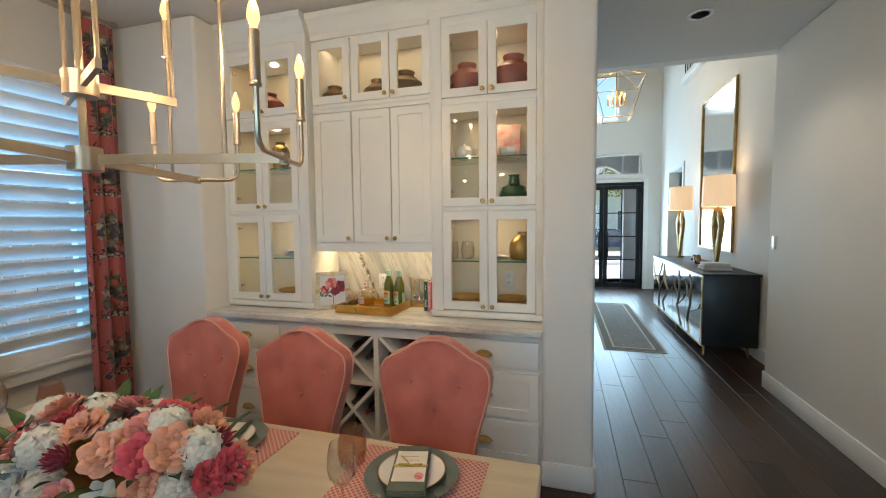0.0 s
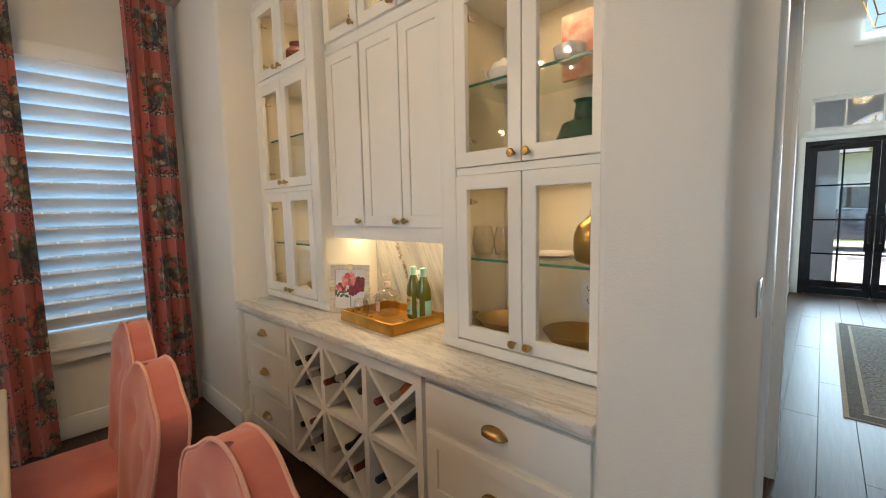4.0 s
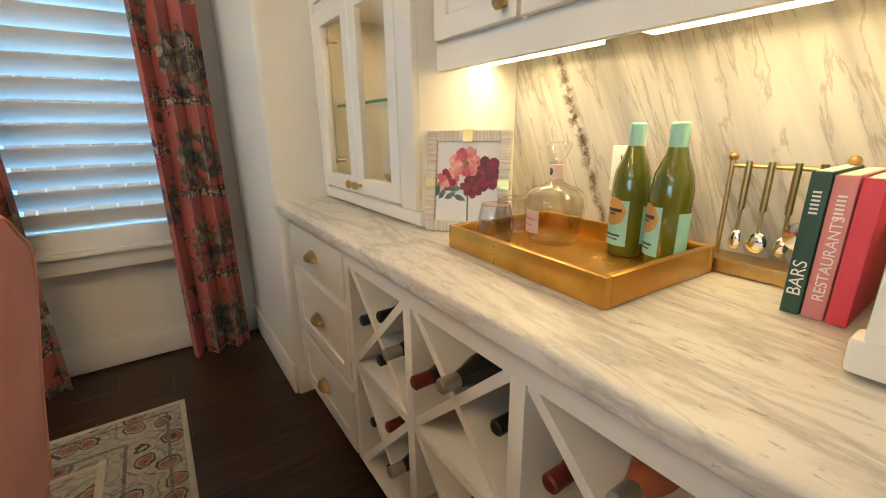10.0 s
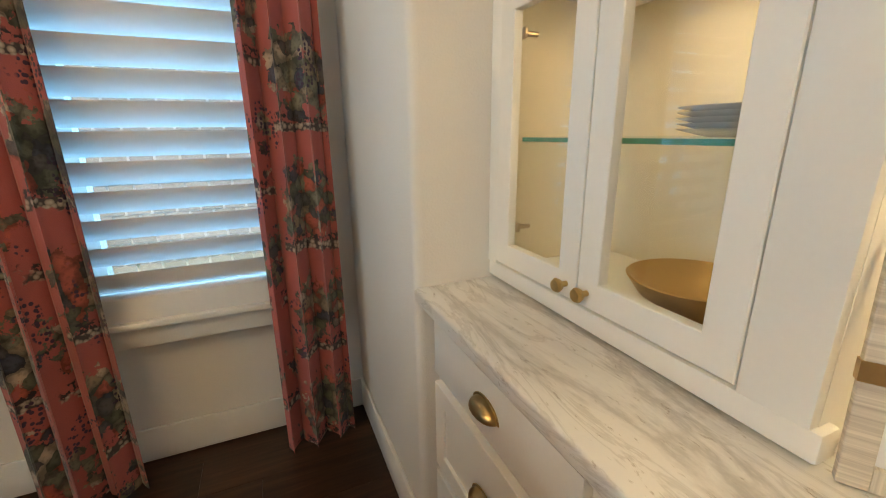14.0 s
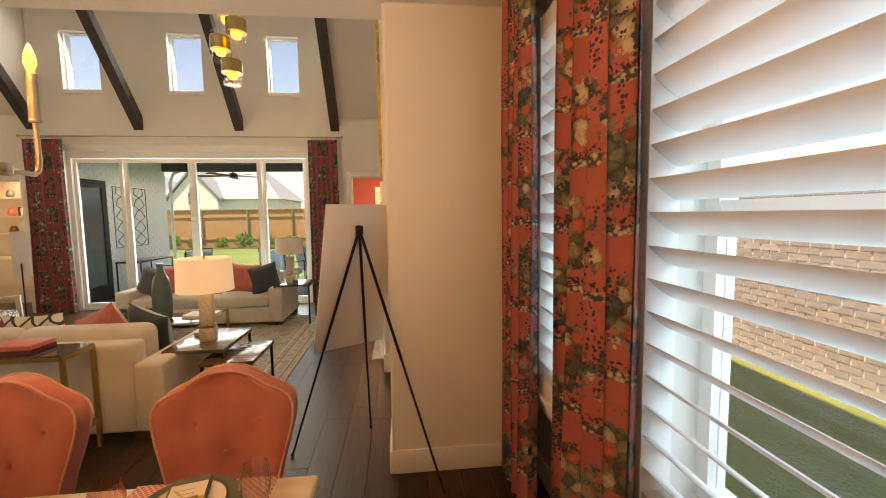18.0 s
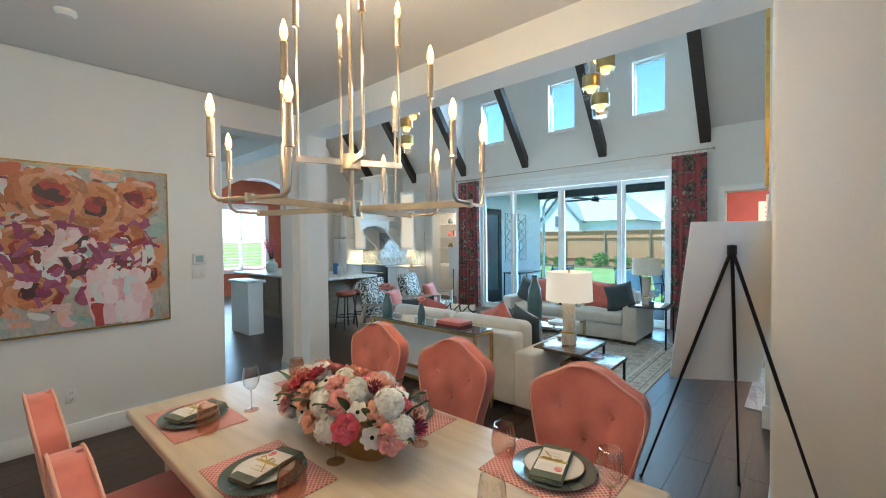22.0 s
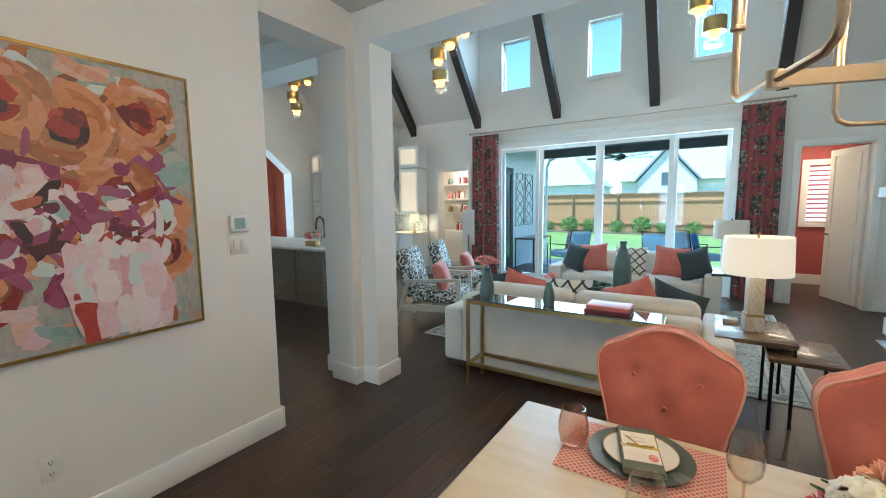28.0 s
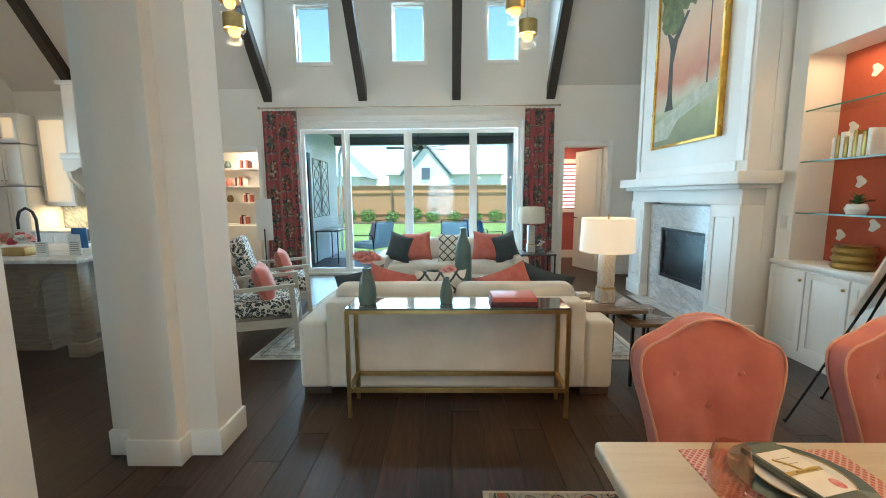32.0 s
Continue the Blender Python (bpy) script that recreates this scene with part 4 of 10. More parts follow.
part("print_bar", [curved_patch(0.0672, -1.9, 0.060, 0.3, 0.0015, False), curved_patch(0.0672, -1.9, 0.046, 0.2, 0.0012, False)], surf("rose_ink", (0.45, 0.2, 0.2), rough=0.6), lab, "rose bars of print")
for gx, gy in ((-1.43, 2.735), (-1.39, 2.645)):
    o = thing("gold_rimmed_glass", (gx, gy, 0.924), "small clear tumbler with a gold rim on the tray", "glass", "tumblers on the tray")
    part("cup", lathe([(r * 0.9, h * 0.8) for r, h in TUMBLER], seg=24), CRYSTAL, o)
    part("rim", tube([(0.0318 * math.cos(a), 0.0318 * math.sin(a), 0.1) for a in [2 * math.pi * k / 24 for k in range(24)]], 0.0012, 6, True), BRASS, o)

# framed flower print
fm = pose(-1.578, 2.703, 0.911, 0, 0, 32) @ pose(0, 0, 0, -8, 0, 0) @ Matrix.Scale(0.95, 4)
fr = thing("picture_frame", fm, "cream ribbed photo frame with a red rose print", "picture frame")
RIB = surf("ribbed_bone", (0.7, 0.64, 0.54), (0.45, 0.4, 0.33), 3, 0.5, stretch=(1, 1, 60))
RIBH = surf("ribbed_bone_flat", (0.7, 0.64, 0.54), (0.45, 0.4, 0.33), 3, 0.5, stretch=(60, 1, 1))
pieces("moulding", [box(-0.125, -0.095, -0.016, 0, 0, 0.29, 0.002), box(0.095, 0.125, -0.016, 0, 0, 0.29, 0.002)], RIB, fr, "ribbed cream moulding")
pieces("moulding", [box(-0.095, 0.095, -0.016, 0, 0, 0.03, 0.002), box(-0.095, 0.095, -0.016, 0, 0.26, 0.29, 0.002)], RIBH, fr, "ribbed cream moulding")
for a in ((-0.015, 0.015, 0.258, 0.292), (-0.015, 0.015, -0.001, 0.032), (-0.127, -0.094, 0.13, 0.155), (0.094, 0.127, 0.13, 0.155)):
    part("corner_clip", box(a[0], a[1], -0.0175, 0, a[2], a[3]), BRASS, fr, "brass band")
part("print", box(-0.095, 0.095, -0.006, -0.003, 0.03, 0.26), surf("print_paper", (0.74, 0.74, 0.75), rough=0.5), fr)


def petal(x, z, r, a, wide, y, seed):
    """One painted petal: a ragged fan that grows out of (x, z) in the direction a."""
    q = random.Random(seed)
    pts = [(x, z)]
    for k in range(11):
        u = -1 + 0.2 * k
        rr = r * (1 - 0.35 * abs(u) ** 3) * (0.92 + 0.12 * q.random())
        pts.append((x + rr * math.cos(a + u * wide), z + rr * math.sin(a + u * wide)))
    return slab(pts, y, y - 0.00025, axis="y")


RED1, RED2, RED3 = surf("print_red", (0.34, 0.012, 0.04), (0.16, 0.006, 0.02), 70, 0.5), surf("print_pink", (0.60, 0.10, 0.13), (0.78, 0.42, 0.34), 60, 0.5), surf("print_green", (0.05, 0.1, 0.07), (0.12, 0.19, 0.15), 50, 0.5)
RED4 = surf("print_dark_red", (0.10, 0.004, 0.015), (0.2, 0.01, 0.03), 60, 0.5)
RED5 = surf("print_rose", (0.50, 0.04, 0.09), (0.62, 0.16, 0.18), 60, 0.5)


def bloom(x, z, r, y, count, tones, seed, start=0.0):
    rose = part("rose", petal(x, z, r * 0.5, 0.0, 3.0, y, seed), tones[0], fr, "painted rose")
    for ring, (n_, reach) in enumerate(((count, 1.0), (count - 2, 0.72), (count - 3, 0.45))):
        for k in range(n_):
            a = start + ring * 0.5 + 2 * math.pi * k / n_
            off = r * (0.12 - 0.04 * ring)
            part("petal", petal(x + off * math.cos(a), z + off * math.sin(a), r * reach * (0.85 + 0.15 * ((k * 7 + seed) % 3) / 2), a, 2.3 / n_ + 0.25, y - 0.0003 * (1 + ring * 2 + k % 2), seed * 17 + ring * 9 + k), tones[(k + ring) % len(tones)], rose)
    return rose


bloom(0.05, 0.172, 0.05, -0.0062, 8, (RED4, RED1), 1)
bloom(0.015, 0.132, 0.032, -0.0062, 7, (RED4, RED1), 2, 0.4)
bloom(-0.058, 0.152, 0.034, -0.0062, 7, (RED5, RED2, RED1), 4, 0.2)
open_rose = part("rose", petal(-0.005, 0.197, 0.02, 0.0, 3.0, -0.0086, 3), RED5, fr, "open painted rose with pale petals")
for k, (a, r_) in enumerate(((0.25, 0.046), (1.15, 0.052), (2.0, 0.048), (2.9, 0.052), (3.9, 0.042), (4.8, 0.036), (5.6, 0.042))):
    part("petal", petal(-0.005, 0.197, r_, a, 0.55, -0.0088 - 0.0003 * (k % 3), 30 + k), (RED2, RED5)[k % 3 == 2], open_rose)
part("rose_heart", petal(-0.005, 0.196, 0.011, 0.0, 3.1, -0.0098, 6), surf("print_gold", (0.4, 0.2, 0.05), (0.1, 0.05, 0.02), 60, 0.5), open_rose, "gold heart of the rose")
part("stem", slab([(0.004, 0.034), (0.009, 0.034), (0.006, 0.13), (0.001, 0.13)], -0.0062, -0.0066, axis="y"), RED3, fr)
for k, (lx, lz, a) in enumerate(((-0.05, 0.105, 30), (-0.075, 0.11, 60), (-0.02, 0.1, -20), (-0.035, 0.125, 10), (-0.09, 0.12, 80))):
    c_, s_ = math.cos(radians(a)), math.sin(radians(a))
    part("leaf", slab([(lx + c_ * u - s_ * v, lz + s_ * u + c_ * v) for u, v in ((-0.02, 0), (-0.008, 0.008), (0.008, 0.007), (0.02, 0), (0.008, -0.007), (-0.008, -0.008))], -0.0062 - 0.0003 * k, -0.0066 - 0.0003 * k, axis="y"), RED3, fr)
# bar tool rack and books
tr_ = thing("bar_tool_stand", (-0.95, 2.93, 0.911), "brass stand with hanging bar tools", "bar tools")
part("base", box(-0.11, 0.11, -0.035, 0.035, 0, 0.03, 0.004), BRASS, tr_)
for sx_ in (-0.085, 0.085):
    part("post", [rod((sx_, 0, 0.03), (sx_, 0, 0.215), 0.004), blob(sx_, 0, 0.222, 0.009, 0.009, 0.009)], BRASS, tr_)
part("crossbar", rod((-0.085, 0, 0.205), (0.085, 0, 0.205), 0.0035), BRASS, tr_)
for k, sx_ in enumerate((-0.055, -0.02, 0.018, 0.052)):
    tool = part("tool", [rod((sx_, -0.006, 0.215), (sx_, -0.006, 0.125), 0.0055), rod((sx_, -0.006, 0.125), (sx_, -0.006, 0.08), 0.0025)], BRASS, tr_, "brass handle")
    part("head", blob(sx_, -0.006, 0.065, 0.012 + 0.006 * (k % 2), 0.007, 0.02), MIRROR, tool, "steel tool head")
    if k == 3:
        part("strainer", lathe_y([(0.026, 0), (0.024, 0.006), (0, 0.012)], sx_ - 0.01, -0.01, 0.09), MIRROR, tool)
for k, (bx, c, w, h, words) in enumerate(((-0.868, (0.02, 0.07, 0.05), 0.024, 0.215, "BARS"), (-0.841, (0.6, 0.22, 0.22), 0.026, 0.212, "RESTAURANTS"), (-0.814, (0.65, 0.06, 0.1), 0.024, 0.21, ""))):
    b = thing("book", (bx, 2.86, 0.911), ("dark green" if k == 0 else "pink" if k == 1 else "crimson") + " hardback book standing beside the tower", "book", "books on the counter")
    part("cover", box(-w / 2, w / 2, -0.08, 0.09, 0, h, 0.002), surf("book_cloth", c, rough=0.6), b)
    part("pages", box(-w / 2 + 0.003, w / 2 - 0.003, -0.076, 0.0905, 0.003, h + 0.0006), surf("page_edges", (0.7, 0.66, 0.58), rough=0.8), b, "cream page edges", 0)
    if words:
        cu = bpy.data.curves.new("title", "FONT")
        cu.body, cu.size, cu.extrude = words, 0.024 if k == 0 else 0.019, 0.0002
        t_ = new("title", cu)
        t_.parent = b
        t_.matrix_basis = pose(0.008, -0.0806, 0.03, 0, -90, 0) @ pose(0, 0, 0, 90, 0, 0)
        cu.materials.append(PORC)
        part("print_lines", [box(-0.005, 0.005, -0.0807, -0.0803, h - 0.03 - 0.006 * q, h - 0.027 - 0.006 * q) for q in range(6)], PORC, b, "small lines of print", 0)


def outlet(name, m, label, slots=True, w=0.035, h=0.058):
    o = thing(name, m, label, "outlet" if slots else "switch", "wall plates")
    part("plate", box(-w, w, -0.006, 0, -h, h, 0.003), PORC, o)
    if slots:
        for dz in (-0.026, 0.026):
            f_ = part("receptacle", slab([(0.017 * math.cos(a), dz + 0.019 * math.sin(a) * 0.8) for a in [2 * math.pi * k / 16 for k in range(16)]], -0.006, -0.008, axis="y"), PORC, o)
            part("slot", [box(-0.008, -0.005, -0.0085, -0.007, dz - 0.003, dz + 0.008), box(0.005, 0.008, -0.0085, -0.007, dz - 0.003, dz + 0.008), rod((0, -0.0085, dz - 0.008), (0, -0.007, dz - 0.008), 0.003)], BLACK, f_, "dark slots", 0)
    return o


outlet("outlet", pose(-1.299, 2.999, 1.087), "white wall outlet on the marble backsplash")
outlet("outlet", pose(-0.30, 2.999, 1.13), "white outlet inside the glass cabinet")

# ---- dining room ----
TABLEW = surf("bleached_wood", (0.62, 0.53, 0.40), (0.55, 0.46, 0.33), 3, 0.38, bump=0.15, bscale=50, stretch=(1, 9, 1))
table = thing("dining_table", (-1.085, 0.84, 0), "long cream bleached-wood dining table", "table")
part("tabletop", box(-1.105, 1.105, -0.5, 0.5, 0.712, 0.757, 0.012, 3), TABLEW, table)
part("apron", [box(-0.95, 0.95, -0.40, -0.375, 0.62, 0.712), box(-0.95, 0.95, 0.375, 0.40, 0.62, 0.712), box(-0.95, -0.925, -0.375, 0.375, 0.62, 0.712), box(0.925, 0.95, -0.375, 0.375, 0.62, 0.712)], TABLEW, table)
for lx in (-0.9, 0.9):
    for ly in (-0.34, 0.34):
        part("leg", lathe([(0.035, 0), (0.045, 0.05), (0.04, 0.3), (0.055, 0.55), (0.06, 0.62)], lx, ly, 0.012, 12), TABLEW, table)


def rug_mat(name, ground, tones, scale, border=None, size=None):
    m, n, l, p = shader(name)
    vec = coords(n, l)
    wp = noise_tex(n, l, vec, 14, 3)
    wv = mixc(n, l, 0.05, vec, wp.outputs["Color"], "ADD")
    v1, v2, v3, nz = voronoi(n, l, wv, scale, "F1", 0.5), voronoi(n, l, wv, scale * 3.2, "F1", 0.9), voronoi(n, l, wv, scale * 9, "F1", 1.0), noise_tex(n, l, vec, 5, 6)
    r1 = ramp(n, [(0.0, tones[0]), (0.1, tones[1]), (0.24, ground), (0.27, tones[0]), (0.33, ground), (0.5, tones[2]), (0.56, ground)], "CONSTANT")
    l.new(v1.outputs["Distance"], r1.inputs[0])
    r2 = ramp(n, [(0.0, tones[0]), (0.2, (0.8, 0.72, 0.62)), (0.42, (1, 1, 1)), (0.62, tuple(2.2 * v for v in tones[2])), (0.7, (1, 1, 1))])
    l.new(v2.outputs["Distance"], r2.inputs[0])
    r3 = ramp(n, [(0.0, (0.5, 0.45, 0.4)), (0.3, (1, 1, 1)), (0.6, (1.1, 1.05, 1.0))])
    l.new(v3.outputs["Distance"], r3.inputs[0])
    c = mixc(n, l, 0.8, mixc(n, l, 0.8, r1.outputs[0], r2.outputs[0], "MULTIPLY"), r3.outputs[0], "MULTIPLY")
    worn = ramp(n, [(0.45, (0, 0, 0)), (0.7, (1, 1, 1))])
    l.new(nz.outputs[0], worn.inputs[0])
    c = mixc(n, l, worn.outputs[0], c, mixc(n, l, 0.55, c, ground))
    l.new(c, p.inputs["Base Color"])
    p.inputs["Roughness"].default_value = 0.95
    fine = noise_tex(n, l, vec, 260, 2)
    bumped(n, l, p, fine.outputs[0], 0.5, 0.004)
    return m


RUG1 = rug_mat("faded_oriental_rug", (0.46, 0.43, 0.36), [(0.06, 0.065, 0.075), (0.34, 0.14, 0.09), (0.26, 0.27, 0.26)], 5.5)
RUG1B = rug_mat("faded_rug_border", (0.42, 0.39, 0.32), [(0.05, 0.06, 0.07), (0.32, 0.13, 0.085), (0.25, 0.26, 0.26)], 8)
RUGLINE = surf("rug_line", (0.1, 0.1, 0.1), (0.24, 0.22, 0.19), 60, 0.95)
FRINGE = surf("rug_edge", (0.6, 0.55, 0.46), (0.5, 0.45, 0.37), 30, 0.95, bump=0.4, bscale=200)


def area_rug(x0, x1, y0, y1, label, mats, t=0.011, border=0.28):
    r = thing("area_rug", ((x0 + x1) / 2, (y0 + y1) / 2, 0.0), label, "rug")
    w, h = (x1 - x0) / 2, (y1 - y0) / 2
    part("edge", box(-w, w, -h, h, 0.0005, t - 0.002, 0.003), mats[2], r, "pale bound edge")
    part("border", [box(-w + 0.03, w - 0.03, -h + 0.02, -h + border, 0.002, t), box(-w + 0.03, w - 0.03, h - border, h - 0.02, 0.002, t), box(-w + 0.03, -w + border, -h + border, h - border, 0.002, t), box(w - border, w - 0.03, -h + border, h - border, 0.002, t)], mats[1], r, "patterned border")
    part("stripe", [box(-w + border - 0.02, w - border + 0.02, s * (h - border) - 0.012, s * (h - border) + 0.012, 0.003, t + 0.001) for s in (-1, 1)] + [box(s * (w - border) - 0.012, s * (w - border) + 0.012, -h + border, h - border, 0.003, t + 0.001) for s in (-1, 1)], mats[2], r, "pale stripe")
    for dd in (0.07, border * 0.75):
        part("border_line", [box(-w + dd, w - dd, s * (h - dd) - 0.006, s * (h - dd) + 0.006, 0.003, t + 0.0008) for s in (-1, 1)] + [box(s * (w - dd) - 0.006, s * (w - dd) + 0.006, -h + dd + 0.007, h - dd - 0.007, 0.003, t + 0.0008) for s in (-1, 1)], RUGLINE, r, "thin dark line")
    part("field", box(-w + border, w - border, -h + border, h - border, 0.002, t - 0.0005), mats[0], r, "faded pattern field")
    return r


area_rug(-2.72, 0.28, -0.41, 1.955, "faded oriental rug under the dining table", (RUG1, RUG1B, FRINGE))

PROF = [(0.40, 0.185), (0.50, 0.188), (0.60, 0.197), (0.68, 0.212), (0.75, 0.232), (0.81, 0.25), (0.86, 0.262), (0.90, 0.266), (0.93, 0.262), (0.955, 0.248), (0.972, 0.225), (0.985, 0.195), (0.998, 0.165), (1.015, 0.135), (1.035, 0.10), (1.05, 0.06), (1.056, 0.02)]
PROF = [(z * 0.99, w * 0.90) for z, w in PROF]
BUTTONS = [(-0.11, 0.86), (0.11, 0.86), (0.0, 0.75), (-0.09, 0.62), (0.09, 0.62)]


def back_shape(bm):
    """The padded back: a tufted front and a plain rear, joined by a flat band round the edge."""
    faces = {}
    for side in (-1, 1):
        rows = []
        for z, w in PROF:
            row = []
            for k in range(25):
                u = -1 + 2 * k / 24
                x = u * w
                rim = min(1 - abs(u) ** 4, (1.062 - z) / 0.06, (z - 0.38) / 0.06)
                d = 0.034 + 0.022 * max(0.0, rim) ** 0.5
                if side > 0:
                    d = 0.004 + 0.03 * u * u + 0.004 * max(0.0, rim) ** 0.5
                else:
                    for bx, bz in BUTTONS:
                        d -= 0.03 * math.exp(-((x - bx) ** 2 + (z - bz) ** 2) / 0.0009)
                row.append(bm.verts.new((x, 0.19 + 0.13 * (z - 0.40) - 0.03 * u * u + side * d, z)))
            rows.append(row)
        for a, b in zip(rows, rows[1:]):
            for k in range(24):
                q = (a[k], a[k + 1], b[k + 1], b[k])
                bm.faces.new(q if side < 0 else q[::-1])
        faces[side] = [r[0] for r in rows] + rows[-1][1:-1] + [r[-1] for r in reversed(rows)] + rows[0][-2:0:-1]
    f, r = faces[-1], faces[1]
    for k in range(len(f)):
        j = (k + 1) % len(f)
        bm.faces.new((f[k], f[j], r[j], r[k]))


PIPING = surf("pale_piping", (0.66, 0.34, 0.26), rough=0.7)
NAILW = surf("dark_leg_wood", (0.05, 0.03, 0.02), (0.07, 0.045, 0.03), 8, 0.4)


def dining_chair(m):
    c = thing("dining_chair", m, "coral velvet dining chair with a tufted scalloped back", "chair", "chairs round the table")
    back = part("backrest", back_shape, VELVET, c, "", 50)
    pts = [(-w, z) for z, w in PROF] + [(w, z) for z, w in reversed(PROF)]
    for dy in (-0.036, 0.036):
        part("piping", tube([(x * 1.004, 0.16 + 0.13 * (z - 0.40) + dy, z + 0.002) for x, z in pts], 0.0045, 6), PIPING, back, "pale welt piping")
    for bx, bz in BUTTONS:
        part("button", blob(bx, 0.19 + 0.13 * (bz - 0.40) - 0.04, bz, 0.011, 0.006, 0.011), VELVET, back)
    part("seat", [slab([(-0.25, -0.27), (0.25, -0.27), (0.235, 0.17), (-0.235, 0.17)], 0.36, 0.49, 0.035, 4)], VELVET, c)
    part("seat_frame", slab([(-0.235, -0.255), (0.235, -0.255), (0.22, 0.17), (-0.22, 0.17)], 0.31, 0.36), VELVET, c)
    for lx, ly, dx, dy in ((-0.2, -0.22, 0, 0), (0.2, -0.22, 0, 0), (-0.17, 0.15, 0, 0.08), (0.17, 0.15, 0, 0.08)):
        part("leg", rod((lx + dx, ly + dy, 0.012), (lx, ly, 0.32), 0.014, 10, 0.024), NAILW, c, "dark tapered leg")
    return c


ch = dining_chair(pose(-0.44, 1.43, 0, 0, 0, 0))
for cx, cy, a in ((-1.09, 1.425, 0), (-1.73, 1.49, -1)):
    copy_thing(ch, pose(cx, cy, 0, 0, 0, a))
for cx, cy, a in ((-0.44, 0.325, 180), (-1.09, 0.35, 178), (-1.83, 0.355, 182)):
    copy_thing(ch, pose(cx, cy, 0, 0, 0, a))


def lattice_mat():
    m, n, l, p = shader("woven_coral_mat")
    vec = coords(n, l, (1, 1, 1), (0, 0, 45))
    w1, w2 = n.new("ShaderNodeTexWave"), n.new("ShaderNodeTexWave")
    w2.bands_direction = "Y"
    for w in (w1, w2):
        w.inputs["Scale"].default_value, w.inputs["Distortion"].default_value = 24, 0.6
        l.new(vec, w.inputs["Vector"])
    mx = n.new("ShaderNodeMath")
    mx.operation = "MAXIMUM"
    l.new(w1.outputs[1], mx.inputs[0])
    l.new(w2.outputs[1], mx.inputs[1])
    r = ramp(n, [(0.55, (0.5, 0.13, 0.11)), (0.9, (0.66, 0.42, 0.37))])
    l.new(mx.outputs[0], r.inputs[0])
    l.new(r.outputs[0], p.inputs["Base Color"])
    p.inputs["Roughness"].default_value = 0.8
    bumped(n, l, p, mx.outputs[0], 0.6, 0.003)
    return m


MAT_ = lattice_mat()
LINEN = surf("sage_linen", (0.13, 0.15, 0.115), (0.11, 0.125, 0.095), 20, 0.9, bump=0.3, bscale=300)
CARD = surf("cream_card", (0.78, 0.75, 0.68), (0.72, 0.66, 0.6), 18, 0.6)
RIBBON = surf("gold_ribbon", (0.62, 0.46, 0.14), (0.5, 0.35, 0.1), 10, 0.35, 0.3)
GREENP = surf("sage_plate", (0.11, 0.145, 0.13), (0.09, 0.12, 0.105), 8, 0.25, coat=0.4)


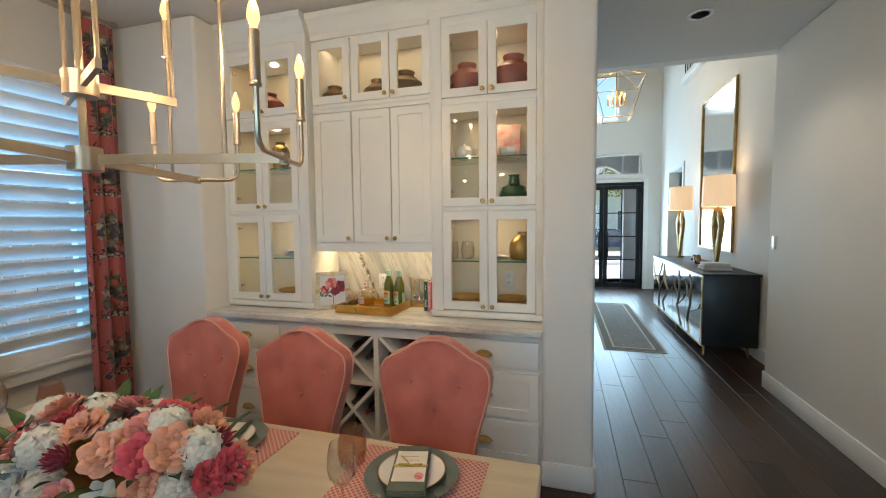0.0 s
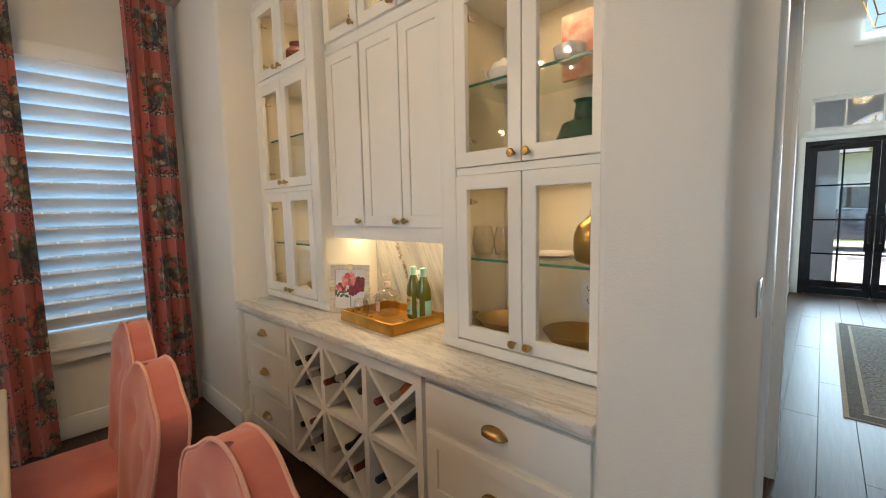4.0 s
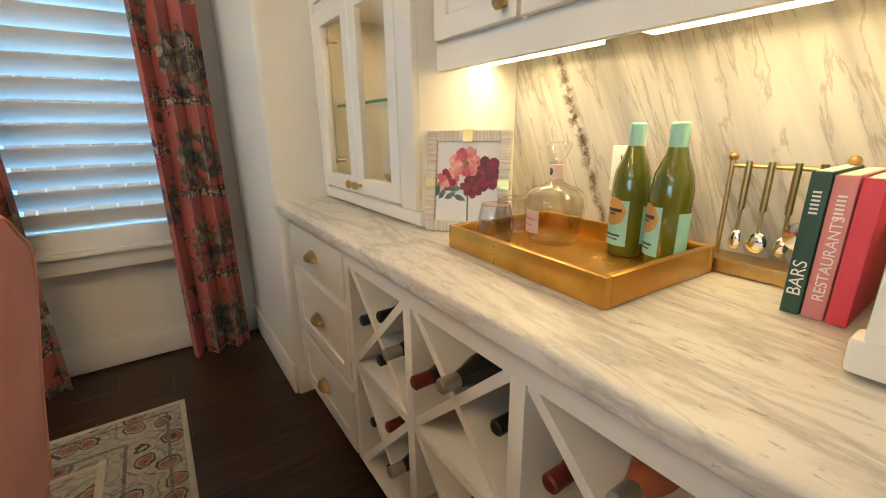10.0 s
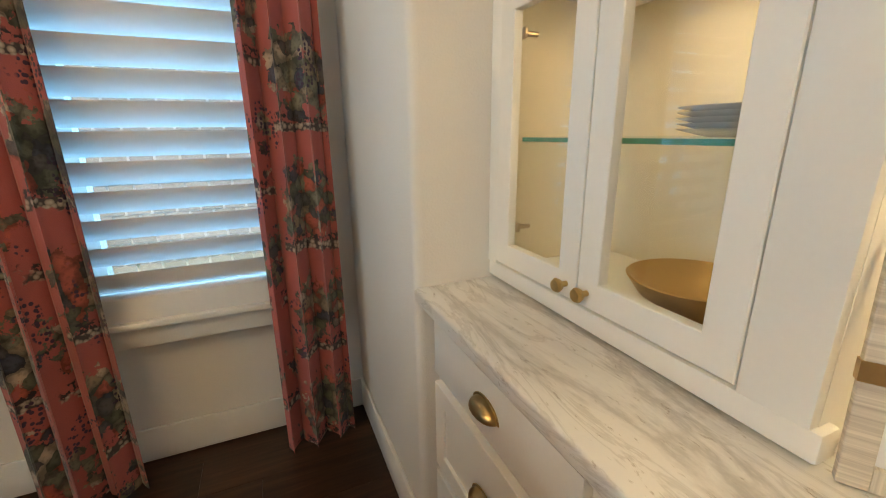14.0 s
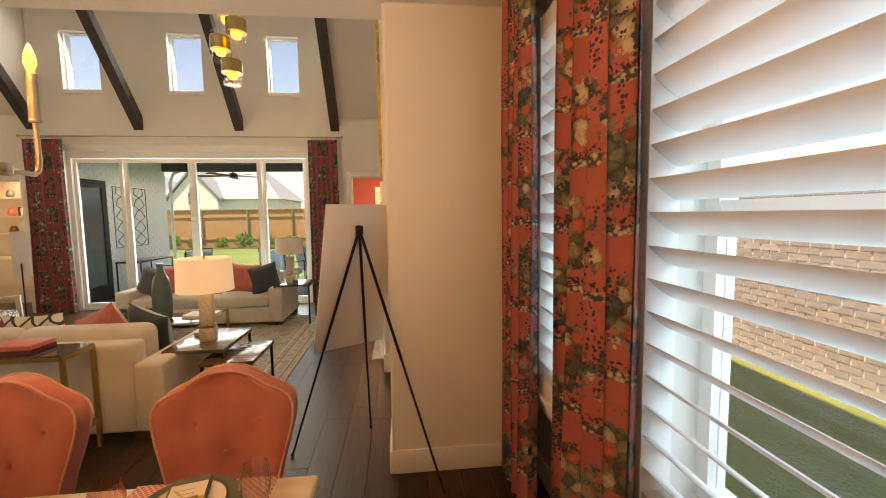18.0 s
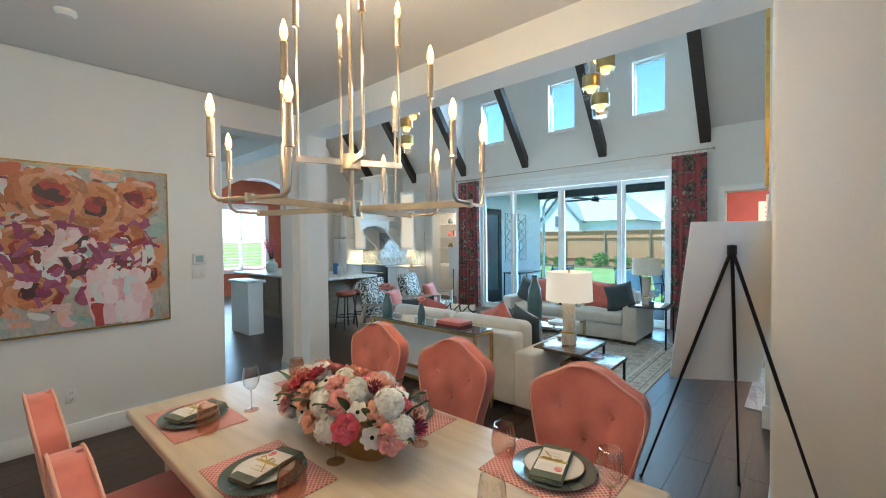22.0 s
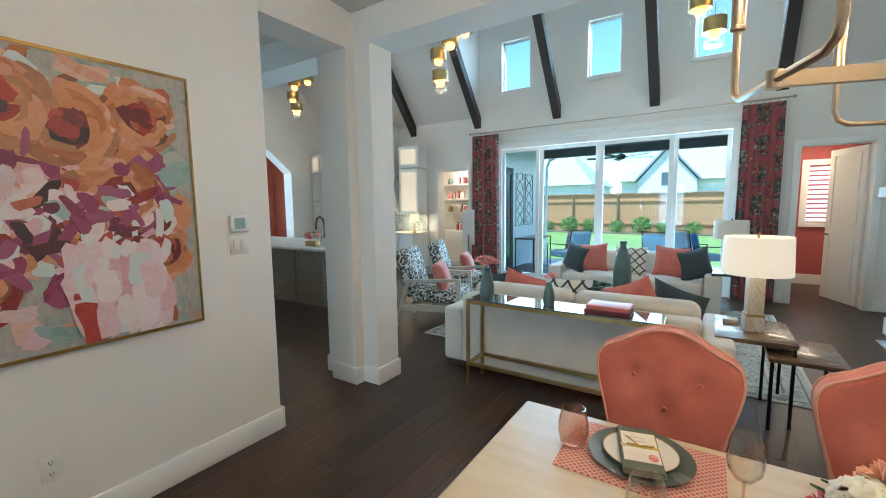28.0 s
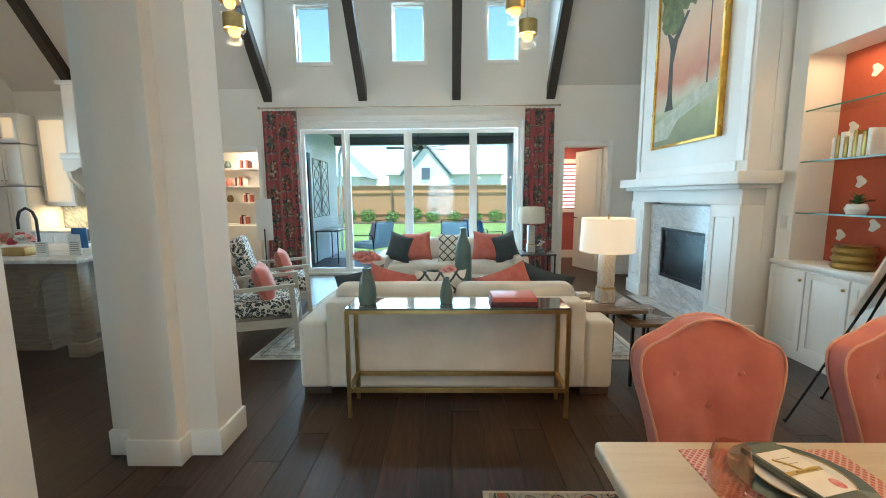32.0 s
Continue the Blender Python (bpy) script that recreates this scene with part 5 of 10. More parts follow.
def setting(x, y, a, goblet=(0.0, 0.0), tumbler=(0.0, 0.0)):
    base = pose(x, y, 0.757, 0, 0, a)
    pm = thing("placemat", base, "woven coral lattice placemat on the table", "placemat", "placemats")
    part("weave", box(-0.215, 0.215, -0.15, 0.15, 0, 0.004, 0.0015), MAT_, pm)
    pl = thing("dinner_plate", base @ pose(0.0, -0.01, 0.004), "dark sage charger under a white gold-rimmed plate", "plate", "place settings")
    part("charger", lathe([(0, 0), (0.08, 0), (0.1, 0.006), (0.142, 0.014), (0.145, 0.018), (0.1, 0.011), (0, 0.008)], seg=40), GREENP, pl, "dark sage charger plate")
    part("small_plate", lathe([(0, 0.012), (0.07, 0.012), (0.1, 0.024), (0.103, 0.027), (0.072, 0.018), (0, 0.017)], seg=36), PORC, pl, "white plate")
    part("gold_rim", tube([(0.1025 * math.cos(k * math.pi / 18), 0.1025 * math.sin(k * math.pi / 18), 0.0272) for k in range(36)], 0.0016, 6, True), BRASS, pl)
    nk = thing("napkin", base @ pose(0.0, 0.0, 0.026, 0, 0, 14), "folded sage napkin tied with a card and gold ribbon", "napkin", "place settings")
    for k in range(3):
        part("fold", box(-0.055 + 0.002 * k, 0.055, -0.115, 0.12 - 0.003 * k, 0.004 + 0.005 * k, 0.0088 + 0.005 * k, 0.0018), LINEN, nk)
    part("card", box(-0.048, 0.048, -0.08, 0.075, 0.0192, 0.0205), CARD, nk, "cream printed card", 0)
    part("script", [box(-0.02, 0.03, -0.05 + 0.02 * q, -0.0485 + 0.02 * q, 0.0206, 0.0209) for q in range(2)], surf("ink", (0.3, 0.26, 0.2), rough=0.7) if "ink" not in MATS else MATS["ink"], nk, "lines of script", 0)
    part("motif", blob(-0.03, 0.05, 0.0208, 0.014, 0.018, 0.0004), MATS["print_pink"], nk, "pink flower print")
    part("ribbon", [box(-0.052, 0.052, -0.006, 0.006, 0.0206, 0.0222, 0.0005), tube([(0, 0, 0.023), (0.018, 0.012, 0.034), (0.034, 0.008, 0.03), (0.02, 0, 0.024), (0, 0, 0.023)], 0.0028, 6), tube([(0, 0, 0.023), (-0.018, 0.013, 0.034), (-0.034, 0.006, 0.03), (-0.02, -0.002, 0.024), (0, 0, 0.023)], 0.0028, 6), tube([(0, 0, 0.023), (0.02, -0.03, 0.024), (0.035, -0.05, 0.022)], 0.0024, 6)], RIBBON, nk, "gold bow")
    g = thing("goblet", base @ pose(*goblet, 0), "clear blush wine goblet on a thin stem", "glass", "goblets")
    part("bowl", lathe([(0.004, 0.1), (0.02, 0.108), (0.035, 0.13), (0.039, 0.155), (0.036, 0.19), (0.0305, 0.215), (0.0295, 0.215), (0.035, 0.19), (0.0378, 0.155), (0.034, 0.131), (0.018, 0.111), (0, 0.105)], seg=28), CRYSTAL, g)
    part("stem", lathe([(0.0034, 0.005), (0.003, 0.06), (0.0045, 0.1)], seg=10), PEACH, g, "blush stem")
    part("foot", lathe([(0, 0), (0.034, 0), (0.0345, 0.0018), (0.012, 0.004), (0.0034, 0.009), (0, 0.009)], seg=28), PEACH, g)
    s = thing("stemless_glass", base @ pose(*tumbler, 0), "peach tinted stemless glass on the placemat", "glass", "stemless glasses")
    part("cup", lathe(TUMBLER, seg=26), PEACH, s)


for x, y, a in ((-0.36, 1.145, 180), (-1.08, 1.15, 180), (-1.79, 1.155, 180), (-0.41, 0.535, 0), (-1.10, 0.52, 0), (-1.845, 0.49, 0)):
    if a == 180:
        setting(x, y, a, (0.11, 0.21), (0.21, -0.02))
    else:
        setting(x, y, a, (-0.24, 0.12), (0.19, 0.02))

# flowers
fl = thing("flower_arrangement", pose(-1.10, 0.82, 0.757, 0, 0, 4), "lush pink, coral and white flowers in an oblong gilt bowl", "flowers")


def trough(bm):
    rows = []
    for z, s in ((0, 0.72), (0.01, 0.75), (0.06, 0.86), (0.12, 1.0), (0.125, 1.0), (0.122, 0.96), (0.1, 0.93)):
        rows.append([bm.verts.new((0.29 * s * math.copysign(abs(math.cos(a)) ** 0.6, math.cos(a)), 0.105 * s * math.copysign(abs(math.sin(a)) ** 0.75, math.sin(a)), z)) for a in [2 * math.pi * k / 36 for k in range(36)]])
    for a, b in zip(rows, rows[1:]):
        for k in range(36):
            bm.faces.new((a[k], a[(k + 1) % 36], b[(k + 1) % 36], b[k]))
    bm.faces.new(rows[0][::-1])
    bm.faces.new(rows[-1])


part("bowl", trough, surf("gilt_bowl", (0.45, 0.29, 0.1), (0.3, 0.18, 0.06), 7, 0.4, 0.6, 0.2, 60), fl, "hammered gilt bowl")


def petal(bm, m, w, h, curl, n=4):
    """One cupped petal that grows from the origin of m along its z."""
    rows = []
    for i in range(n + 1):
        t = i / n
        ww = w * math.sin(math.pi * (0.12 + 0.8 * t)) ** 0.8
        row = []
        for k in (-1, -0.5, 0, 0.5, 1):
            row.append(bm.verts.new(m @ Vector((k * ww, curl * t * t * h + 0.35 * ww * k * k * -1, h * t * (1 - 0.08 * abs(k))))))
        rows.append(row)
    for a, b in zip(rows, rows[1:]):
        for k in range(4):
            bm.faces.new((a[k], a[k + 1], b[k + 1], b[k]))


def rose_shape(r, seed, layers=((4, 0.3, 4), (5, 0.48, 12), (6, 0.66, 22), (7, 0.84, 36), (7, 1.0, 54))):
    q = random.Random(seed)

    def go(bm):
        blob(0, 0, r * 0.35, r * 0.3, r * 0.3, r * 0.4, 2)(bm)
        for cnt, s, tilt in layers:
            o = q.random() * 360
            for k in range(cnt):
                m = pose(0, 0, 0, 0, 0, o + 360 * k / cnt) @ pose(0, -0.16 * r * s, r * 0.1, tilt + q.uniform(-5, 5), 0, 0)
                petal(bm, m, r * 0.52 * s, r * (0.75 + 0.25 * s), -0.25)
    return go


def hydrangea_shape(r, seed):
    q = random.Random(seed)

    def go(bm):
        blob(0, 0, 0, r * 0.75, r * 0.75, r * 0.65, 1)(bm)
        for k in range(46):
            z = 1 - 1.5 * k / 46
            a = k * 2.399
            rr = math.sqrt(max(0, 1 - z * z))
            d = Vector((rr * math.cos(a), rr * math.sin(a), z))
            m = Matrix.Translation(d * r * q.uniform(0.82, 1.0)) @ d.to_track_quat("Z", "Y").to_matrix().to_4x4() @ pose(0, 0, 0, 0, 0, q.random() * 90)
            for j in range(4):
                petal(bm, m @ pose(0, 0, 0, 0, 0, 90 * j) @ pose(0, 0, 0, 72, 0, 0), r * 0.2, r * 0.32, -0.2, 2)
    return go


def daisy_shape(r, seed, cnt=7, tilt=66):
    def go(bm):
        for k in range(cnt):
            petal(bm, pose(0, 0, 0, 0, 0, 360 * k / cnt) @ pose(0, 0, 0.002 * (k % 2), tilt + 6 * (k % 2), 0, 0), r * 0.42, r, -0.3)
    return go


def protea_shape(r, seed):
    def go(bm):
        for cnt, s, tilt in ((9, 1.0, 12), (12, 0.95, 28), (14, 0.8, 45)):
            for k in range(cnt):
                petal(bm, pose(0, 0, 0, 0, 0, 360 * k / cnt + tilt) @ pose(0, -0.1 * r, 0, tilt, 0, 0), r * 0.15, r * 1.25 * s, 0.1, 3)
    return go


PET = {k: surf("petal_" + k, a, b, 30, 0.6, sheen=0.3) for k, a, b in (("white", (0.78, 0.76, 0.68), (0.7, 0.68, 0.58)), ("hot_pink", (0.66, 0.045, 0.09), (0.8, 0.16, 0.2)), ("peach", (0.82, 0.34, 0.2), (0.88, 0.52, 0.36)), ("pink", (0.78, 0.20, 0.20), (0.85, 0.5, 0.42)), ("crimson", (0.3, 0.015, 0.05), (0.4, 0.03, 0.08)), ("blue_white", (0.55, 0.64, 0.66), (0.65, 0.68, 0.64)))}
LEAFM = surf("leaf_green", (0.03, 0.085, 0.025), (0.06, 0.14, 0.03), 20, 0.5)
SEED_ = surf("dark_seed_head", (0.008, 0.008, 0.012), rough=0.6)
PROTOS = {}


def bloom(kind, color, x, y, z, r, seed, parent, rz=0):
    key = (kind, color, seed % 3)
    if key not in PROTOS:
        PROTOS[key] = mesh_of(kind, [{"rose": rose_shape, "hydrangea": hydrangea_shape, "anemone": daisy_shape, "protea": protea_shape}[kind](1.0, seed)], PET[color], 50)
    o = new({"rose": "rose", "hydrangea": "hydrangea", "anemone": "anemone", "protea": "protea"}[kind], PROTOS[key])
    o.parent = parent
    d = Vector((x * 0.9, y * 1.6, z - 0.03)).normalized()
    o.matrix_basis = Matrix.Translation((x, y, z)) @ d.to_track_quat("Z", "Y").to_matrix().to_4x4() @ pose(0, 0, 0, 0, 0, rz) @ Matrix.Diagonal((r, r, r, 1))
    if kind == "anemone":
        e = part("seed_head", blob(0, 0, 0.1, 0.2, 0.2, 0.16, 1), SEED_, o, "dark seed head")
    return o


q = random.Random(11)
kinds = [("rose", "hot_pink", 0.054), ("rose", "peach", 0.058), ("hydrangea", "white", 0.06), ("rose", "pink", 0.05), ("anemone", "white", 0.05), ("rose", "peach", 0.054), ("hydrangea", "white", 0.058), ("rose", "hot_pink", 0.05), ("anemone", "white", 0.05), ("rose", "pink", 0.05), ("hydrangea", "white", 0.056), ("protea", "crimson", 0.05), ("rose", "peach", 0.052)]
i = 0
for ring, (cnt, ex, ey, ez) in enumerate(((21, 0.35, 0.15, 0.165), (18, 0.28, 0.115, 0.21), (11, 0.17, 0.06, 0.245))):
    for k in range(cnt):
        a = 2 * math.pi * (k + 0.5 * (ring % 2)) / cnt
        kind, color, r = kinds[(i + 3 * ring) % len(kinds)]
        if ring == 0 and k in (13, 14):
            kind, color, r = ("hydrangea", "blue_white", 0.07)
        bloom(kind, color, ex * math.cos(a) * q.uniform(0.93, 1.05), ey * math.sin(a) * q.uniform(0.9, 1.1), ez + q.uniform(-0.02, 0.02) - 0.03 * (1 if ring == 0 else 0), r * q.uniform(0.85, 1.02), i, fl, q.random() * 360)
        i += 1


def leaf_shape(bm):
    rows = []
    for t in range(6):
        u = t / 5
        w = 0.2 * math.sin(math.pi * (0.06 + 0.94 * u)) * (1 - 0.35 * u)
        rows.append([bm.verts.new((k * w, u, 0.12 * math.sin(u * 2.4) + 0.05 * abs(k))) for k in (-1, 0, 1)])
    for a, b in zip(rows, rows[1:]):
        for k in range(2):
            bm.faces.new((a[k], a[k + 1], b[k + 1], b[k]))


LEAF = mesh_of("leaf", [leaf_shape], LEAFM, 60)
for k in range(30):
    a = 2 * math.pi * k / 30 + q.uniform(-0.1, 0.1)
    o = new("leaf", LEAF)
    o.parent = fl
    s = q.uniform(0.08, 0.13)
    o.matrix_basis = pose(0.31 * math.cos(a), 0.13 * math.sin(a), q.uniform(0.09, 0.2), q.uniform(5, 40), 0, math.degrees(a) - 90 + q.uniform(-25, 25)) @ Matrix.Diagonal((s, s, s, 1))

# chandelier
CHX, CHY = -1.112, 0.79
cd = thing("chandelier", (CHX, CHY, 0), "two-tier brushed gold chandelier with candle bulbs over the table", "chandelier")
part("stem", rod((0, 0, 1.68), (0, 0, 3.03), 0.009), NICKEL, cd)
part("canopy", lathe([(0.0, 3.048), (0.065, 3.048), (0.065, 3.035), (0.02, 3.02), (0.0, 3.02)]), NICKEL, cd)


def candle(x, y, z):
    part("candle_sleeve", lathe([(0.008, -0.012), (0.0135, -0.01), (0.0135, -0.004), (0.012, -0.002), (0.012, 0.11), (0.009, 0.113), (0, 0.113)], x, y, z, 14), NICKEL, cd)
    part("bulb", lathe([(0.006, 0.113), (0.008, 0.12), (0.0135, 0.137), (0.012, 0.155), (0.005, 0.178), (0, 0.186)], x, y, z, 14), BULB, cd, "glowing candle bulb")
    lamp("chandelier_glow", "POINT", 1.5, pose(CHX + x * 1.03, CHY + y * 1.03, z + 0.2), WARM, 0.02)


for z, ln, ang in ((1.715, 0.51, 18), (1.905, 0.215, 66)):
    part("hub", lathe([(0.0, -0.03), (0.038, -0.03), (0.038, 0.03), (0, 0.03)], 0, 0, z, 24), NICKEL, cd)
    for k in range(4):
        a = radians(ang + 90 * k)
        c_, s_ = math.cos(a), math.sin(a)
        ex, ey = ln * c_, ln * s_
        arm = part("arm", bar((0.03 * c_, 0.03 * s_, z), (ex, ey, z), 0.012, 0.024), NICKEL, cd, "flat metal arm", 0)
        if z < 1.8:
            hw, tz = 0.157, z + 0.145
            L_, R_ = (ex - hw * s_, ey + hw * c_), (ex + hw * s_, ey - hw * c_)
            part("u_tube", tube([(*L_, tz), (*L_, z + 0.032), (L_[0] + 0.008 * s_, L_[1] - 0.008 * c_, z + 0.012), (L_[0] + 0.03 * s_, L_[1] - 0.03 * c_, z), (ex, ey, z), (R_[0] - 0.03 * s_, R_[1] + 0.03 * c_, z), (R_[0] - 0.008 * s_, R_[1] + 0.008 * c_, z + 0.012), (*R_, z + 0.032), (*R_, tz)], 0.0065, 8), NICKEL, arm, "bent tube")
            part("joint", lathe([(0, -0.014), (0.012, -0.014), (0.012, 0.014), (0, 0.014)], ex, ey, z, 12), NICKEL, arm)
            candle(*L_, tz)
            candle(*R_, tz)
            mx_, my_ = 0.36 * c_, 0.36 * s_
            part("riser", rod((mx_, my_, z), (mx_, my_, 2.125), 0.0055), NICKEL, arm, "tall thin riser")
            candle(mx_, my_, 2.125)
        else:
            part("riser", rod((ex * 0.96, ey * 0.96, z), (ex * 0.96, ey * 0.96, 2.42), 0.0055), NICKEL, arm, "tall thin riser")
            candle(ex * 0.96, ey * 0.96, 2.42)

# windows, shutters and curtains of the dining room
SHUT = surf("shutter_paint", (0.80, 0.80, 0.80), scale=4, rough=0.42)
for i_, (a, b) in enumerate(WINS):
    w = thing("window_%d" % (i_ + 1), (0, 0, 0), "tall window with a white frame behind shutters", "window", kind="structure")
    X = WX - 0.13
    part("window_frame", [box(X - 0.03, X + 0.03, a, a + 0.05, 0.70, 2.52), box(X - 0.03, X + 0.03, b - 0.05, b, 0.70, 2.52), box(X - 0.03, X + 0.03, a + 0.05, b - 0.05, 0.70, 0.75), box(X - 0.03, X + 0.03, a + 0.05, b - 0.05, 2.47, 2.52), box(X - 0.025, X + 0.025, a + 0.05, b - 0.05, 1.59, 1.63)], TRIM, w, smooth=0)
    p_ = part("pane", box(X - 0.003, X + 0.003, a + 0.05, b - 0.05, 0.75, 2.47), GLASS, w, "clear glass", 0)
    p_.visible_shadow = False
    part("sill", box(WX - 0.1, -3.165, a - 0.045, b + 0.045, 0.635, 0.66, 0.005), TRIM, w, "white sill")
    part("sill_apron", box(WX, -3.20, a - 0.035, b + 0.035, 0.55, 0.634, 0.004), TRIM, w)
    s = thing("plantation_shutter", (0, 0, 0), "white plantation shutter with tilted louvers", "shutter", "window shutters")
    part("frame", [box(-3.28, -3.18, a - 0.02, a + 0.035, 0.66, 2.56, 0.004), box(-3.28, -3.18, b - 0.035, b + 0.02, 0.66, 2.56, 0.004), box(-3.275, -3.185, a + 0.035, b - 0.035, 0.66, 0.752, 0.004), box(-3.275, -3.185, a + 0.035, b - 0.035, 2.465, 2.56, 0.004)], SHUT, s)
    tilt = -50 if i_ == 0 else -36
    lv = slab([(0.054 * math.cos(t), 0.006 * math.sin(t)) for t in [2 * math.pi * k / 12 for k in range(12)]], a + 0.038, b - 0.038, axis="y")
    me = mesh_of("louver", [lv], SHUT, 50)
    for k in range(18):
        o = new("louver", me)
        o.parent = s
        o.matrix_basis = pose(-3.228, 0, 0.802 + k * 0.0957, 0, tilt, 0)


def curtain_mat(name, base, blue):
    """Printed chintz: bouquets in a half-drop repeat, each over a pale ruffle, with berries between."""
    m, n, l, p = shader(name)
    vec = coords(n, l)

    def calc(op, a, b=None):
        x = n.new("ShaderNodeMath")
        x.operation = op
        for sock, v in zip(x.inputs, (a, b)):
            if v is None:
                continue
            if isinstance(v, (int, float)):
                sock.default_value = v
            else:
                l.new(v, sock)
        return x.outputs[0]

    def step(value, lo, hi):
        r = ramp(n, [(lo, (0, 0, 0)), (hi, (1, 1, 1))])
        l.new(value, r.inputs[0])
        return r.outputs[0]

    warp = noise_tex(n, l, vec, 11, 4, 0.6)
    wv = mixc(n, l, 0.07, vec, warp.outputs["Color"], "ADD")
    sep = n.new("ShaderNodeSeparateXYZ")
    l.new(wv, sep.inputs[0])
    su = calc("DIVIDE", calc("ADD", sep.outputs[0], sep.outputs[1]), 0.235)
    drop = calc("MULTIPLY", calc("FLOOR", su), 0.5)
    u = calc("SUBTRACT", calc("FRACT", su), 0.5)
    v = calc("SUBTRACT", calc("FRACT", calc("ADD", calc("DIVIDE", sep.outputs[2], 0.44), drop)), 0.5)
    d = calc("SQRT", calc("ADD", calc("POWER", calc("MULTIPLY", calc("ABSOLUTE", u), 2.15), 2.0), calc("POWER", calc("MULTIPLY", calc("ABSOLUTE", v), 2.7), 2.0)))
    edge = noise_tex(n, l, vec, 15, 5, 0.65)
    posy = step(calc("ADD", d, calc("MULTIPLY", calc("SUBTRACT", edge.outputs[0], 0.5), 2.6)), 0.80, 0.86)
    nz = noise_tex(n, l, vec, 5.2, 3, 0.5, 0.8)
    ground = ramp(n, [(0.3, base), (0.7, tuple(k * 1.25 for k in base))])
    l.new(nz.outputs[0], ground.inputs[0])
    cell = voronoi(n, l, wv, 21, "F1", 1.0)
    fine = voronoi(n, l, wv, 60, "F1", 1.0)
    pick = n.new("ShaderNodeSeparateColor")
    l.new(cell.outputs["Color"], pick.inputs[0])
    hue = ramp(n, [(0.0, (0.10, 0.115, 0.085)), (0.20, (0.18, 0.185, 0.14)), (0.36, (0.08, 0.08, 0.085)), (0.48, (0.44, 0.37, 0.29)), (0.64, (0.44, 0.11, 0.08)), (0.80, blue), (0.88, (0.26, 0.21, 0.15))], "CONSTANT")
    l.new(pick.outputs[0], hue.inputs[0])
    rim = ramp(n, [(0.10, (1.15, 1.1, 1.05)), (0.42, (0.9, 0.9, 0.9)), (0.66, (0.4, 0.4, 0.4))])
    l.new(cell.outputs["Distance"], rim.inputs[0])
    vein = ramp(n, [(0.1, (0.62, 0.62, 0.62)), (0.5, (1.1, 1.1, 1.1))])
    l.new(fine.outputs["Distance"], vein.inputs[0])
    bouquet = mixc(n, l, 1.0, mixc(n, l, 1.0, hue.outputs[0], rim.outputs[0], "MULTIPLY"), vein.outputs[0], "MULTIPLY")
    c = mixc(n, l, posy, bouquet, ground.outputs[0])
    inner = step(calc("ABSOLUTE", u), 0.40, 0.44)
    scallop = voronoi(n, l, vec, 52, "F1", 0.9)
    lace = ramp(n, [(0.15, (0.52, 0.46, 0.38)), (0.45, (0.30, 0.26, 0.21)), (0.6, (0.05, 0.045, 0.045))])
    l.new(scallop.outputs["Distance"], lace.inputs[0])
    band = step(calc("ABSOLUTE", calc("ADD", v, 0.40)), 0.030, 0.040)
    c = mixc(n, l, mixc(n, l, 1.0, band, inner, "LIGHTEN"), lace.outputs[0], c)
    twig = noise_tex(n, l, vec, 55, 3, 0.6)
    dash = mixc(n, l, 1.0, step(calc("ABSOLUTE", calc("ADD", v, 0.335)), 0.028, 0.042), inner, "LIGHTEN")
    c = mixc(n, l, mixc(n, l, 1.0, dash, step(twig.outputs[0], 0.46, 0.50), "LIGHTEN"), (0.02, 0.018, 0.025), c)
    bunch = noise_tex(n, l, coords(n, l, (1, 1, 0.6)), 7.0, 2, 0.5, 0.4)
    berry = voronoi(n, l, vec, 62, "F1", 0.7)
    m5 = ramp(n, [(0.36, (1, 1, 1)), (0.46, (0, 0, 0))])
    l.new(berry.outputs["Distance"], m5.inputs[0])
    c = mixc(n, l, mixc(n, l, 1.0, step(bunch.outputs[0], 0.585, 0.61), m5.outputs[0], "MULTIPLY"), c, (0.045, 0.025, 0.06))
    l.new(c, p.inputs["Base Color"])
    p.inputs["Roughness"].default_value = 0.85
    p.inputs["Sheen Weight"].default_value = 0.2
    weave = noise_tex(n, l, vec, 300, 2)
    bumped(n, l, p, weave.outputs[0], 0.3, 0.003)
    return m


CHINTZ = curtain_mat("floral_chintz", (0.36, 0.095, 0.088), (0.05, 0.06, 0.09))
# Darker copy of the same print: shade on the patio-door curtains put into colour.
CHINTZ_SHADED = curtain_mat("floral_chintz_shaded", (0.30, 0.07, 0.075), (0.05, 0.055, 0.10))


